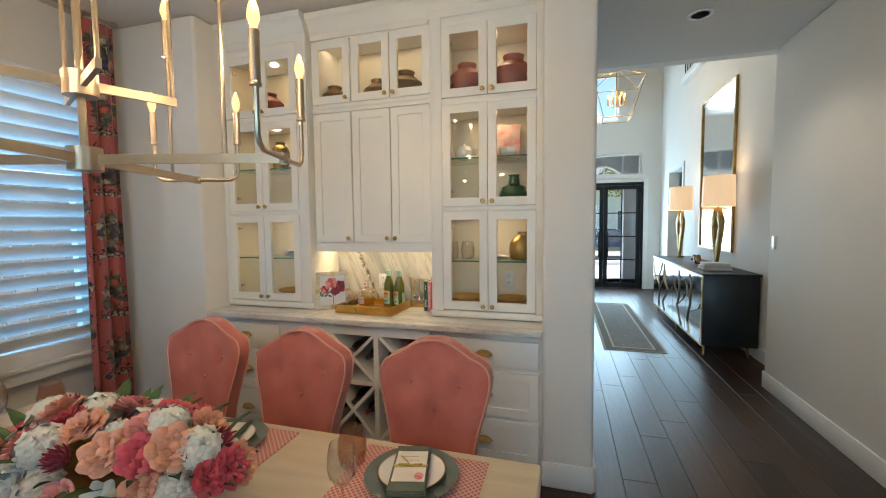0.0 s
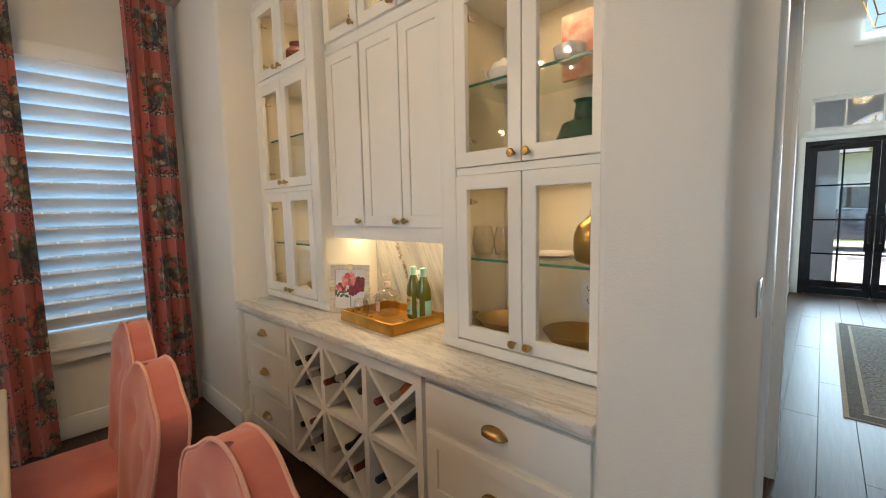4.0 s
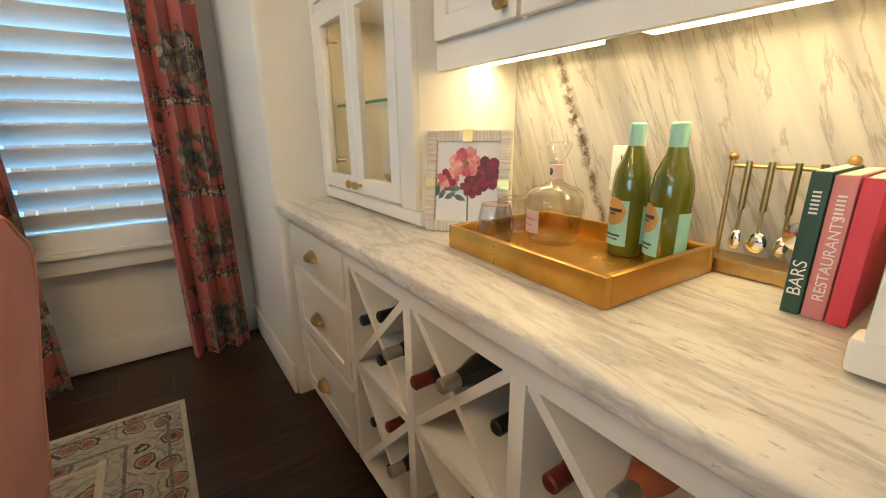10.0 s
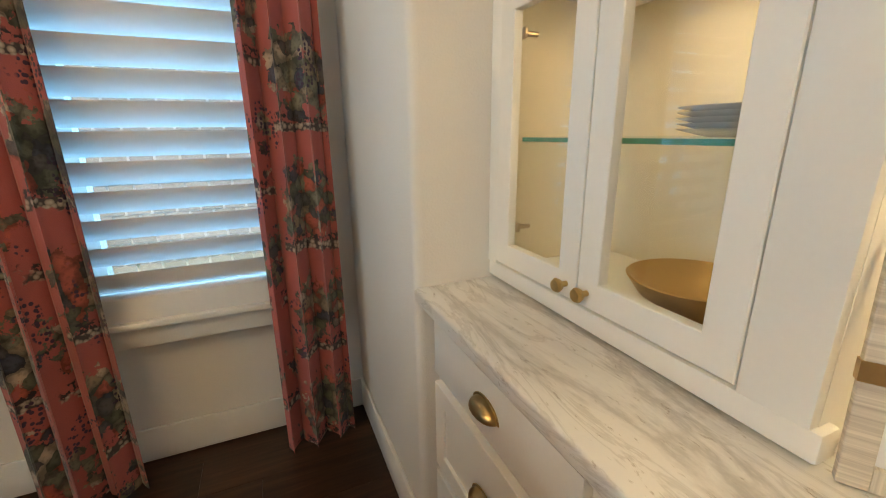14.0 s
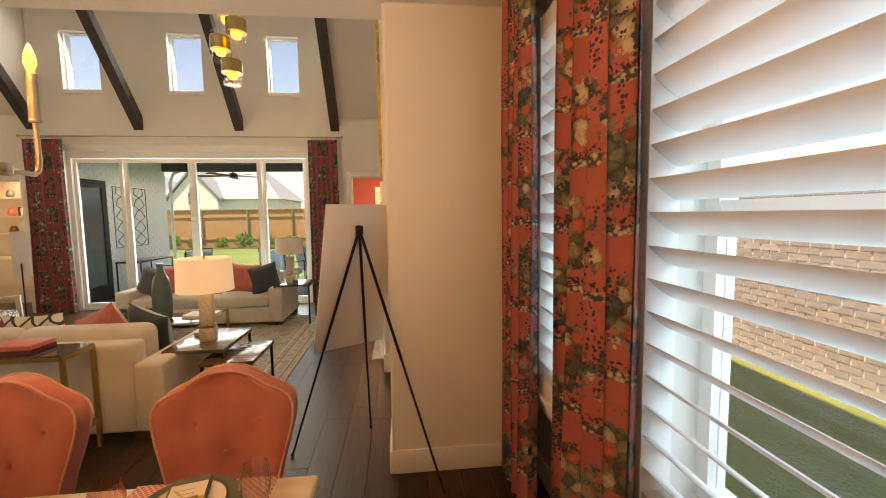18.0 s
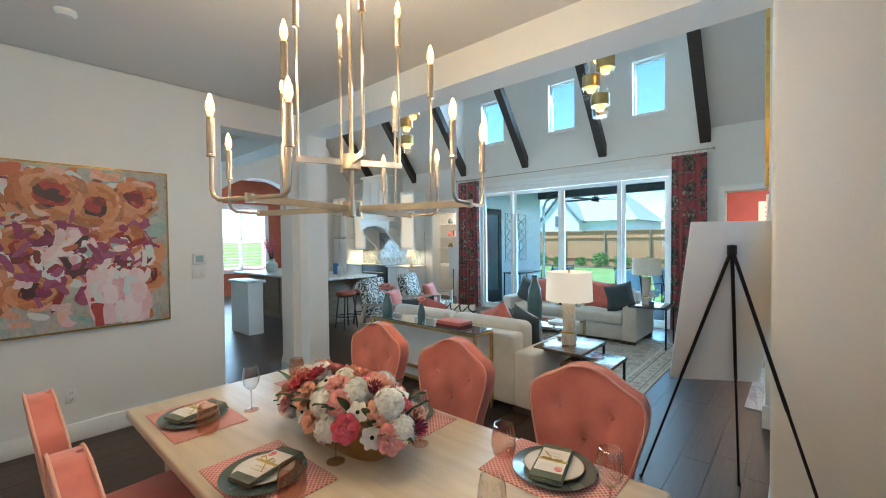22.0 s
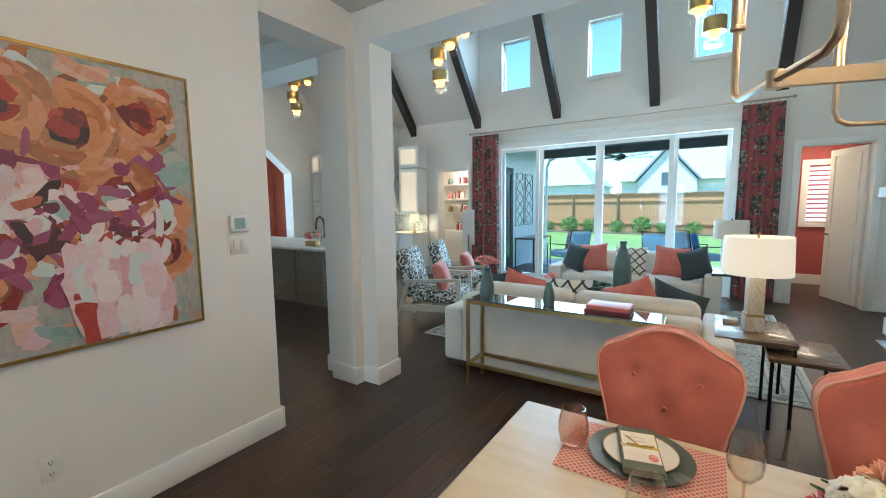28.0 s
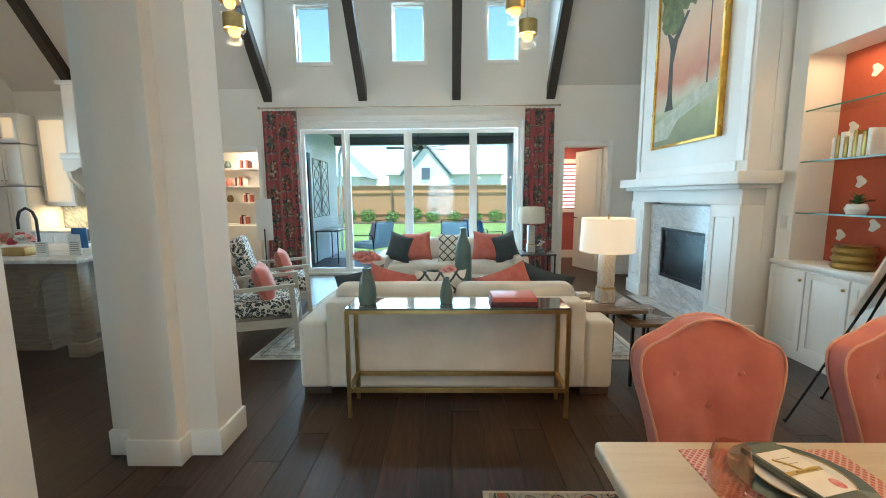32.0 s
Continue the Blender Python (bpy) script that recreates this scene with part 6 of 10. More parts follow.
def drape(x, y, z0, z1, width, folds, along, material, depth=0.05, flare=1.12, seed=0, label=""):
    """A pleated curtain: along is x or y; its top is narrower than its hem."""
    qq = random.Random(seed)
    ph = [qq.uniform(-0.5, 0.5) for _ in range(folds + 2)]

    def go(bm):
        nu, nv = folds * 12, 14
        for off in (0.0, 0.006):
            rows = []
            for j in range(nv + 1):
                t = j / nv
                z = z1 + (z0 - z1) * t
                w = width * (1 + (flare - 1) * t)
                row = []
                for i in range(nu + 1):
                    u = i / nu
                    f = u * folds
                    k = int(min(f, folds - 1))
                    d = depth * (0.55 + 0.45 * t) * math.sin(2 * math.pi * f + ph[k] * 0.6 + 0.5 * t * ph[k + 1]) * (0.8 + 0.35 * ph[k]) + 0.008 * math.sin(9 * u + 5 * t)
                    s = (u - 0.5) * w + 0.012 * math.sin(2 * math.pi * f * 2 + ph[k])
                    row.append(bm.verts.new((x + d + off, y + s, z) if along == "y" else (x + s, y + d + off, z)))
                rows.append(row)
            for a, b in zip(rows, rows[1:]):
                for i in range(nu):
                    q_ = (a[i], a[i + 1], b[i + 1], b[i])
                    bm.faces.new(q_ if off else q_[::-1])
    c = thing("curtain", (0, 0, 0), label or "coral floral chintz curtain hanging in pleats to the floor", "curtain", "curtains")
    part("cloth", go, material, c, "", 80)
    zr_ = z1 + 0.035
    for k in range(folds + 1):
        s = (k / folds - 0.5) * width
        cx, cy = (x, y + s) if along == "y" else (x + s, y)
        ring = [((cx + 0.017 * math.cos(t), cy, zr_ + 0.017 * math.sin(t)) if along == "y" else (cx, cy + 0.017 * math.cos(t), zr_ + 0.017 * math.sin(t))) for t in [2 * math.pi * i / 14 for i in range(14)]]
        part("ring", tube(ring, 0.0025, 6, True), NICKEL, c, "metal ring")
    return c


for k, (ya, yb, fo) in enumerate(((2.03, 2.31, 3), (1.22, 1.52, 3), (0.10, 0.59, 4), (-0.77, -0.29, 4))):
    drape(-3.11, (ya + yb) / 2, 0.015, 2.985, (yb - ya) * 0.95, fo, "y", CHINTZ, 0.058, 1.08, k)


def curtain_rod(m, length, label):
    r = thing("curtain_rod", m, label, "curtain rod", "curtain rods")
    part("pole", rod((-length / 2, 0, 0), (length / 2, 0, 0), 0.011, 14), NICKEL, r)
    for s in (-1, 1):
        part("finial", blob(s * (length / 2 + 0.015), 0, 0, 0.024, 0.024, 0.024, 3), NICKEL, r)
    for s in (-0.45, 0.0, 0.45):
        part("bracket", rod((s * length, 0, 0), (s * length, 0.1, 0), 0.007), NICKEL, r)
    return r


curtain_rod(pose(-3.11, 0.78, 3.02, 0, 0, 90), 3.05, "brushed metal curtain rod over the dining windows")


def canvas_mat():
    m, n, l, p = shader("painted_grey_ground")
    vec = coords(n, l)
    warp = noise_tex(n, l, vec, 3, 3)
    wv = mixc(n, l, 0.3, vec, warp.outputs["Color"], "ADD")
    bgn, dab = noise_tex(n, l, wv, 3.2, 5, 0.6, 0.8), noise_tex(n, l, coords(n, l, (6, 1, 2.2)), 9, 5)
    bg = ramp(n, [(0.34, (0.16, 0.24, 0.24)), (0.42, (0.36, 0.37, 0.33)), (0.52, (0.42, 0.37, 0.33)), (0.60, (0.30, 0.36, 0.33)), (0.7, (0.46, 0.26, 0.18))])
    l.new(bgn.outputs[0], bg.inputs[0])
    l.new(mixc(n, l, 0.35, bg.outputs[0], dab.outputs[0], "OVERLAY"), p.inputs["Base Color"])
    p.inputs["Roughness"].default_value = 0.5
    bumped(n, l, p, dab.outputs[0], 0.3, 0.004)
    return m


pa = thing("painting", pose(1.868, 1.44, 1.548, 0, 0, -90), "large abstract flower painting in a thin gold frame", "painting")
part("canvas", box(-0.78, 0.78, -0.035, -0.004, -0.645, 0.645), canvas_mat(), pa, "coral, plum and grey abstract bouquet", 0)


def oil(nm, c1, c2, c3):
    """Oil paint of three half-mixed tones, each stroke on its own, with bristle ridges."""
    m, n, l, p = shader("oil_" + nm)
    geo = n.new("ShaderNodeNewGeometry")
    vec = coords(n, l, (1, 1, 1.3))
    t1, t2 = noise_tex(n, l, vec, 13, 6, 0.65, 1.6), noise_tex(n, l, vec, 130, 3)
    add = n.new("ShaderNodeMath")
    add.operation = "MULTIPLY_ADD"
    add.inputs[1].default_value = 0.55
    l.new(geo.outputs["Random Per Island"], add.inputs[0])
    half = n.new("ShaderNodeMath")
    half.operation = "MULTIPLY"
    half.inputs[1].default_value = 0.55
    l.new(t1.outputs[0], half.inputs[0])
    l.new(half.outputs[0], add.inputs[2])
    r = ramp(n, [(0.25, c1), (0.5, c2), (0.78, c3)])
    l.new(add.outputs[0], r.inputs[0])
    l.new(mixc(n, l, 0.12, r.outputs[0], t2.outputs[0], "OVERLAY"), p.inputs["Base Color"])
    p.inputs["Roughness"].default_value = 0.4
    bumped(n, l, p, t2.outputs[0], 0.5, 0.004)
    return m


PAINTS = {row[0]: oil(*row) for row in (
    ("orange", (0.36, 0.10, 0.03), (0.52, 0.19, 0.07), (0.60, 0.27, 0.13)), ("peach", (0.62, 0.34, 0.22), (0.56, 0.22, 0.12), (0.66, 0.42, 0.33)), ("red", (0.20, 0.015, 0.015), (0.38, 0.04, 0.03), (0.45, 0.12, 0.06)),
    ("plum", (0.10, 0.012, 0.04), (0.25, 0.03, 0.09), (0.30, 0.08, 0.16)), ("dark", (0.025, 0.01, 0.012), (0.08, 0.015, 0.015), (0.16, 0.02, 0.02)), ("white", (0.60, 0.42, 0.42), (0.72, 0.62, 0.60), (0.55, 0.62, 0.60)),
    ("pink", (0.62, 0.30, 0.34), (0.68, 0.46, 0.48), (0.74, 0.62, 0.62)), ("sage", (0.16, 0.30, 0.28), (0.32, 0.42, 0.38), (0.45, 0.45, 0.38)), ("umber", (0.12, 0.04, 0.02), (0.28, 0.10, 0.04), (0.42, 0.18, 0.08)))}
BLOOMS = ((0.56, 0.42, 0.17), (0.45, 0.03, 0.2), (0.27, 0.34, 0.19), (0.02, 0.42, 0.22), (0.62, -0.24, 0.15), (-0.12, 0.02, 0.2), (-0.42, -0.3, 0.23), (-0.66, 0.0, 0.2), (-0.45, 0.3, 0.22), (0.2, -0.1, 0.16), (-0.1, -0.32, 0.15), (0.3, -0.2, 0.12))
strokes = {nm: [] for nm in PAINTS}
qp = random.Random(21)
level = [0]


def stroke(color, x, z, ln, wd, a):
    """One loaded brush stroke: a ragged lens of paint, each a shade higher than the last."""
    level[0] += 1
    y = -0.0354 - 0.000012 * level[0]
    if abs(x) > 0.72 or abs(z) > 0.6:
        return
    c_, s_ = math.cos(a), math.sin(a)
    ring = []
    for k in range(12):
        t = 2 * math.pi * k / 12
        u, v = ln * math.copysign(abs(math.cos(t)) ** 0.6, math.cos(t)) * qp.uniform(0.8, 1.1), wd * math.copysign(abs(math.sin(t)) ** 0.7, math.sin(t)) * qp.uniform(0.75, 1.15)
        v += 0.35 * wd * (u / ln) ** 2
        ring.append((min(max(x + u * c_ - v * s_, -0.775), 0.775), y, min(max(z + u * s_ + v * c_, -0.64), 0.64)))

    def go(bm, ring=ring):
        bm.faces.new([bm.verts.new(p) for p in ring])
    strokes[color].append(go)


for k in range(420):
    stroke(qp.choice(("plum", "red", "orange", "peach", "umber", "sage", "plum", "pink", "orange")), qp.gauss(0.0, 0.4), qp.gauss(0.1, 0.25), qp.uniform(0.05, 0.13), qp.uniform(0.025, 0.06), qp.uniform(0, 3.1))
for k in range(40):
    stroke(qp.choice(("sage", "white", "sage", "peach")), qp.uniform(-0.7, 0.7), qp.choice((-1, 1)) * qp.uniform(0.4, 0.6), qp.uniform(0.05, 0.12), qp.uniform(0.02, 0.04), qp.uniform(-0.6, 0.6))
for bx, bz, br in BLOOMS:
    for ring_, cols in ((1.0, ("peach", "orange", "umber")), (0.78, ("orange", "peach", "orange")), (0.55, ("orange", "umber", "orange")), (0.3, ("red", "red", "dark")), (0.12, ("dark", "red"))):
        cnt = max(3, int(17 * ring_))
        for k in range(cnt):
            a = 2 * math.pi * k / cnt + qp.uniform(-0.3, 0.3)
            r_ = br * ring_ * qp.uniform(0.8, 1.0)
            stroke(qp.choice(cols), bx + r_ * math.cos(a), bz + 0.85 * r_ * math.sin(a), br * qp.uniform(0.25, 0.5), br * qp.uniform(0.1, 0.22), a + math.pi / 2 + qp.uniform(-0.3, 0.3))
for k in range(190):
    stroke(qp.choice(("white", "white", "plum", "pink", "red", "plum", "plum", "dark" if k % 3 else "sage")), qp.gauss(0.15, 0.32), qp.gauss(-0.1, 0.12), qp.uniform(0.03, 0.085), qp.uniform(0.012, 0.035), qp.uniform(-0.5, 2.2))
for k in range(60):
    stroke(qp.choice(("pink", "pink", "white", "red" if k < 14 else "pink")), qp.uniform(0.26, 0.4) if k < 14 else qp.uniform(0.34, 0.6), qp.uniform(-0.56, -0.28), qp.uniform(0.07, 0.13), qp.uniform(0.035, 0.06), 1.57 + qp.uniform(-0.2, 0.2))
for nm, fns in strokes.items():
    o = part("paint_layer", fns, PAINTS[nm], pa, "", 0)
    tagged(o, nm + " strokes of oil paint", kind="stuff")
for a in ((-0.79, 0.79, 0.645, 0.66), (-0.79, 0.79, -0.66, -0.645), (-0.79, -0.78, -0.645, 0.645), (0.78, 0.79, -0.645, 0.645)):
    part("frame_bar", box(a[0], a[1], -0.042, 0, a[2], a[3]), GOLDG, pa, "thin gold frame", 0)
th = thing("thermostat", pose(1.868, 0.392, 1.425, 0, 0, -90), "white wall thermostat with a pale blue screen", "thermostat")
part("case", box(-0.06, 0.06, -0.026, 0, -0.052, 0.052, 0.012, 3), PORC, th)
part("screen", box(-0.038, 0.03, -0.0275, -0.024, -0.03, 0.034), surf("lcd", (0.3, 0.45, 0.46), rough=0.15), th, "pale blue screen", 0)
sw = thing("light_switch", pose(1.868, 0.395, 1.295, 0, 0, -90), "white double rocker switch below the thermostat", "switch", "wall plates")
part("plate", box(-0.058, 0.058, -0.006, 0, -0.058, 0.058, 0.003), PORC, sw)
for sx_ in (-0.023, 0.023):
    part("rocker", box(sx_ - 0.016, sx_ + 0.016, -0.010, -0.005, -0.033, 0.033, 0.002), PORC, sw)
outlet("outlet", pose(1.868, 1.335, 0.372, 0, 0, -90), "white wall outlet above the baseboard")
outlet("light_switch", pose(1.868, 4.31, 1.34, 0, 0, -90), "white rocker switch near the foyer", False)

# easel at the opening
ea = thing("easel", (0, 0, 0), "black metal tripod easel carrying a large white board", "easel")
APEX = (-2.23, -0.79, 1.52)
for ft in ((-1.715, -1.05, 0), (-2.215, -1.35, 0), (-2.69, -0.56, 0)):
    kx = [APEX[i] + (ft[i] - APEX[i]) * 0.5 for i in range(3)]
    part("leg", [rod(APEX, kx, 0.009), rod(kx, ft, 0.007), blob(*ft[:2], 0.012, 0.012, 0.012, 0.012)], BLACK, ea)
part("hub", lathe([(0, -0.03), (0.022, -0.03), (0.022, 0.02), (0, 0.025)], *APEX[:2], APEX[2], 12), BLACK, ea)
bd = thing("display_board", pose(-2.12, -1.04, 0.74, 0, 0, 31) @ pose(0, 0, 0, -18, 0, 0), "large white display board resting on the easel", "sign")
part("board", box(-0.24, 0.24, -0.012, 0, 0, 0.97, 0.002), TRIM, bd)
SITE = surf("site_plan_print", (0.2, 0.26, 0.14), (0.5, 0.5, 0.44), 7, 0.5)
part("plan", box(-0.22, 0.22, -0.0135, -0.0122, 0.12, 0.9), SITE, bd, "printed green and grey site plan", 0)
part("legend", box(0.0, 0.2, -0.0145, -0.0136, 0.14, 0.4), PORC, bd, "white legend box", 0)
part("legend_lines", [box(0.02, 0.18, -0.0152, -0.0146, 0.36 - 0.025 * k, 0.368 - 0.025 * k) for k in range(8)], RED1, bd, "red lines of print", 0)

# ---- hall and foyer ----
FY = 10.24
dr = thing("door_1", (0, FY, 0), "double black steel and glass front doors", "door", kind="structure")
part("frame", [box(0.13, 0.19, 0, 0.1, 0, 2.435), box(1.75, 1.81, 0, 0.1, 0, 2.435), box(0.19, 1.75, 0, 0.1, 2.37, 2.435)], BLACK, dr, smooth=0)
for a, b in ((0.19, 0.967), (0.973, 1.75)):
    lf = part("leaf", [box(a, a + 0.085, 0.02, 0.08, 0.01, 2.365), box(b - 0.085, b, 0.02, 0.08, 0.01, 2.365), box(a + 0.085, b - 0.085, 0.02, 0.08, 0.01, 0.12), box(a + 0.085, b - 0.085, 0.02, 0.08, 2.28, 2.365)], BLACK, dr, "black steel leaf", 0)
    part("muntin", [box((a + b) / 2 - 0.012, (a + b) / 2 + 0.012, 0.03, 0.07, 0.12, 2.28)] + [box(a + 0.085, b - 0.085, 0.031, 0.069, 0.12 + k * 0.54 - 0.012, 0.12 + k * 0.54 + 0.012) for k in (1, 2, 3)], BLACK, lf, smooth=0)
    g = part("pane", box(a + 0.085, b - 0.085, 0.047, 0.053, 0.12, 2.28), GLASS, lf, "clear glass", 0)
    g.visible_shadow = False
    part("lock_plate", [box(0.86, 0.962, 0.0, 0.03, 0.72, 1.3, 0.004)] if a < 0.5 else [box(0.978, 1.08, 0.0, 0.03, 0.72, 1.3, 0.004)], BLACK, lf, "black lock plate")
for sx_ in (0.905, 1.035):
    part("door_handle", tube([(sx_, 0.0, 0.85), (sx_, -0.05, 0.87), (sx_, -0.05, 1.23), (sx_, 0.0, 1.25)], 0.012), BLACK, dr)
for i_, (a, b, c, d) in enumerate(((0.17, 1.77, 2.59, 3.095), (0.66, 1.245, 3.84, 4.885))):
    w = thing("window_%d" % (4 + i_), (0, FY, 0), "white framed fixed window over the front doors", "window", kind="structure")
    part("window_frame", [box(a, a + 0.05, 0.02, 0.12, c, d), box(b - 0.05, b, 0.02, 0.12, c, d), box(a + 0.05, b - 0.05, 0.02, 0.12, c, c + 0.05), box(a + 0.05, b - 0.05, 0.02, 0.12, d - 0.05, d)] + ([box(a + k * (b - a) / 4 - 0.012, a + k * (b - a) / 4 + 0.012, 0.04, 0.08, c + 0.05, d - 0.05) for k in (1, 2, 3)] if i_ == 0 else []), TRIM, w, smooth=0)
    g = part("pane", box(a + 0.05, b - 0.05, 0.057, 0.063, c + 0.05, d - 0.05), GLASS, w, "clear glass", 0)
    g.visible_shadow = False
    part("trim_board", [box(a - 0.06, b + 0.06, -0.04, -0.02, c - 0.07, c, 0.004)], TRIM, w)
solid("trim_front_door", [box(0.045, 0.13, FY - 0.04, FY - 0.02, 0, 2.50, 0.004), box(1.81, 1.895, FY - 0.04, FY - 0.02, 0, 2.50, 0.004), box(0.13, 1.81, FY - 0.04, FY - 0.02, 2.435, 2.50, 0.004)], TRIM, "white casing of the front doors", "trim")
solid("trim_side_room", [box(2.13, 2.152, 8.33, 8.42, 0, 2.61, 0.004), box(2.13, 2.152, 9.40, 9.49, 0, 2.61, 0.004), box(2.13, 2.152, 8.42, 9.40, 2.52, 2.61, 0.004)], TRIM, "white casing of the opening off the foyer", "trim")
hd = thing("door_2", pose(0.25, 3.3, 0), "white panelled hall door standing shut", "door", kind="structure")
part("leaf", [box(-0.10, -0.06, 0.0, 0.8, 0.01, 2.43)], TRIM, hd, smooth=0)
part("casing", [box(-0.002, 0.018, -0.09, 0.0, 0, 2.53, 0.004), box(-0.002, 0.018, 0.8, 0.89, 0, 2.53, 0.004), box(-0.002, 0.018, 0.0, 0.8, 2.44, 2.53, 0.004)], TRIM, hd)
part("door_handle", [rod((-0.06, 0.07, 1.0), (0.0, 0.07, 1.0), 0.009), rod((0.0, 0.07, 1.0), (0.0, 0.19, 1.0), 0.008)], BLACK, hd, "black lever")
outlet("light_switch", pose(0.252, 2.95, 1.2, 0, 0, 90), "white switch plate on the pier", False)

co = thing("credenza", Matrix.Translation((1.855, 6.5, -0.03)) @ Matrix.Diagonal((1.06, 1.225, 1.02, 1)), "dark sideboard with antiqued mirror doors and branch inlay", "sideboard")
NAVY = surf("ink_lacquer", (0.012, 0.016, 0.02), (0.018, 0.023, 0.028), 4, 0.35)
ANTM = surf("antique_mirror", (0.62, 0.66, 0.66), (0.4, 0.44, 0.45), 5, 0.08, 1.0)
part("case", [box(-0.25, 0.26, -1.05, 1.05, 0.16, 0.94, 0.004)], NAVY, co)
part("top", box(-0.27, 0.27, -1.07, 1.07, 0.94, 0.962, 0.003), NAVY, co)
part("gold_edge", [box(-0.262, -0.252, -1.055, 1.055, 0.155, 0.18), box(-0.262, -0.252, -1.055, 1.055, 0.915, 0.94), box(-0.262, -0.252, -1.055, -1.03, 0.18, 0.915), box(-0.262, -0.252, 1.03, 1.055, 0.18, 0.915)], BRASS, co, "gold edging", 0)
for k in range(4):
    a = -1.03 + k * 0.515
    d = part("door", box(-0.259, -0.251, a + 0.004, a + 0.511, 0.182, 0.913), ANTM, co, "antiqued mirror door", 0)
    qq = random.Random(k)
    pts = [(-0.264, a + 0.1 + 0.3 * qq.random(), 0.19)]
    for j in range(6):
        pts.append((-0.264, min(max(pts[-1][1] + qq.uniform(-0.14, 0.14), a + 0.03), a + 0.48), 0.19 + (j + 1) * 0.118))
    part("branch", [tube(pts, 0.008, 6), tube([pts[3], (-0.264, a + 0.44, 0.66), (-0.264, a + 0.5, 0.8)], 0.006, 6), tube([pts[2], (-0.264, a + 0.07, 0.55), (-0.264, a + 0.02, 0.62)], 0.005, 6)], NICKEL, d, "branch inlay")
for ly in (-0.95, 0, 0.95):
    for lx in (-0.2, 0.2):
        part("leg", rod((lx * 1.05, ly * 1.02, 0), (lx, ly, 0.165), 0.009, 10, 0.017), BRASS, co, "tapered brass leg")
SHADE = surf("cream_linen_shade", (0.78, 0.72, 0.62), (0.72, 0.66, 0.56), 30, 0.85, bump=0.3, bscale=250)


def glowing_skin(color, strength):
    m, n, l, p = shader("glowing_skin")
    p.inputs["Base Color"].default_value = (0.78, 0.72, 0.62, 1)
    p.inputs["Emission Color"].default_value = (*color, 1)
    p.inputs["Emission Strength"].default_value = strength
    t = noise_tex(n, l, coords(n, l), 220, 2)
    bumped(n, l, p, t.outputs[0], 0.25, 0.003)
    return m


SHADE_LIT = glowing_skin((1.0, 0.62, 0.3), 0.36)
SHADE_SOFT = glowing_skin((1.0, 0.85, 0.65), 0.16)


def table_lamp(m, shade, body, base_label, r1, r2, h, z, label):
    t = thing("table_lamp", m, label, "lamp", "table lamps")
    part("shade", lathe([(r2, z), (r1, z + h), (r1 - 0.004, z + h), (r2 - 0.004, z)], seg=36), shade, t, "round fabric drum shade")
    part("finial", lathe([(0.006, z + h - 0.01), (0.01, z + h + 0.012), (0.004, z + h + 0.03), (0, z + h + 0.032)], seg=10), BRASS, t)
    part("harp", rod((0, 0, z - 0.03), (0, 0, z + h), 0.004), BRASS, t)
    for nm, sh, mt in body:
        part(nm, sh, mt, t, base_label if nm == "body" else "")
    return t


for ly in (5.82, 7.5):
    tw = [box(-0.05, 0.05, -0.05, 0.05, 0, 0.025, 0.003)]
    def blade(s, zz=0.025):
        return slab([(0.0, zz), (s * 0.05, zz + 0.2), (s * 0.10, zz + 0.42), (s * 0.12, zz + 0.56), (s * 0.04, zz + 0.72), (0.0, zz + 0.6), (s * 0.05, zz + 0.5), (0.0, zz + 0.3)], -0.02, 0.02, 0.004, axis="x")
    table_lamp(pose(1.9, ly, 0.952, 0, 0, 12), SHADE_LIT, [("body", [*tw, blade(1), blade(-1), rod((0, 0, 0.02), (0, 0, 0.8), 0.008)], GOLDG)], "faceted gold leaf-shaped base", 0.168, 0.176, 0.375, 0.76, "gold sculptural lamp with a glowing cream shade")
    lamp("lamp_glow", "POINT", 2.6, pose(1.9, ly, 1.9), WARM, 0.08)
mr_ = thing("mirror", Matrix.Translation((2.148, 6.69, 1.16)) @ Matrix.Diagonal((1, 1.08, 0.925, 1)), "tall wall mirror with a thin gold frame", "mirror")
part("glass", box(-0.012, -0.006, -0.58, 0.58, 0, 2.33), MIRROR, mr_, "mirror glass", 0)
for a in ((-0.61, -0.58, -0.03, 2.36), (0.58, 0.61, -0.03, 2.36), (-0.58, 0.58, -0.03, 0), (-0.58, 0.58, 2.33, 2.36)):
    part("frame_bar", box(-0.03, 0, a[0], a[1], a[2], a[3]), GOLDG, mr_, "gold frame", 0)
bs = thing("book_stack", (1.82, 5.62, 0.952), "stack of pale coffee-table books on the sideboard", "books")
for k, (w, c) in enumerate(((0.15, (0.5, 0.52, 0.52)), (0.14, (0.62, 0.5, 0.46)), (0.13, (0.66, 0.66, 0.64)))):
    part("book", box(-w, w, -w * 0.75, w * 0.75, k * 0.03, k * 0.03 + 0.028, 0.003), surf("pale_book", c, rough=0.6), bs)
sc_ = thing("sculpture", (1.82, 6.35, 0.952), "dark and gold abstract table sculpture", "sculpture")
part("form", [tube([(0.0, -0.16, 0.02), (0, -0.1, 0.11), (0, -0.02, 0.03), (0, 0.06, 0.1), (0, 0.15, 0.06)], 0.028, 10)], BRONZE, sc_)
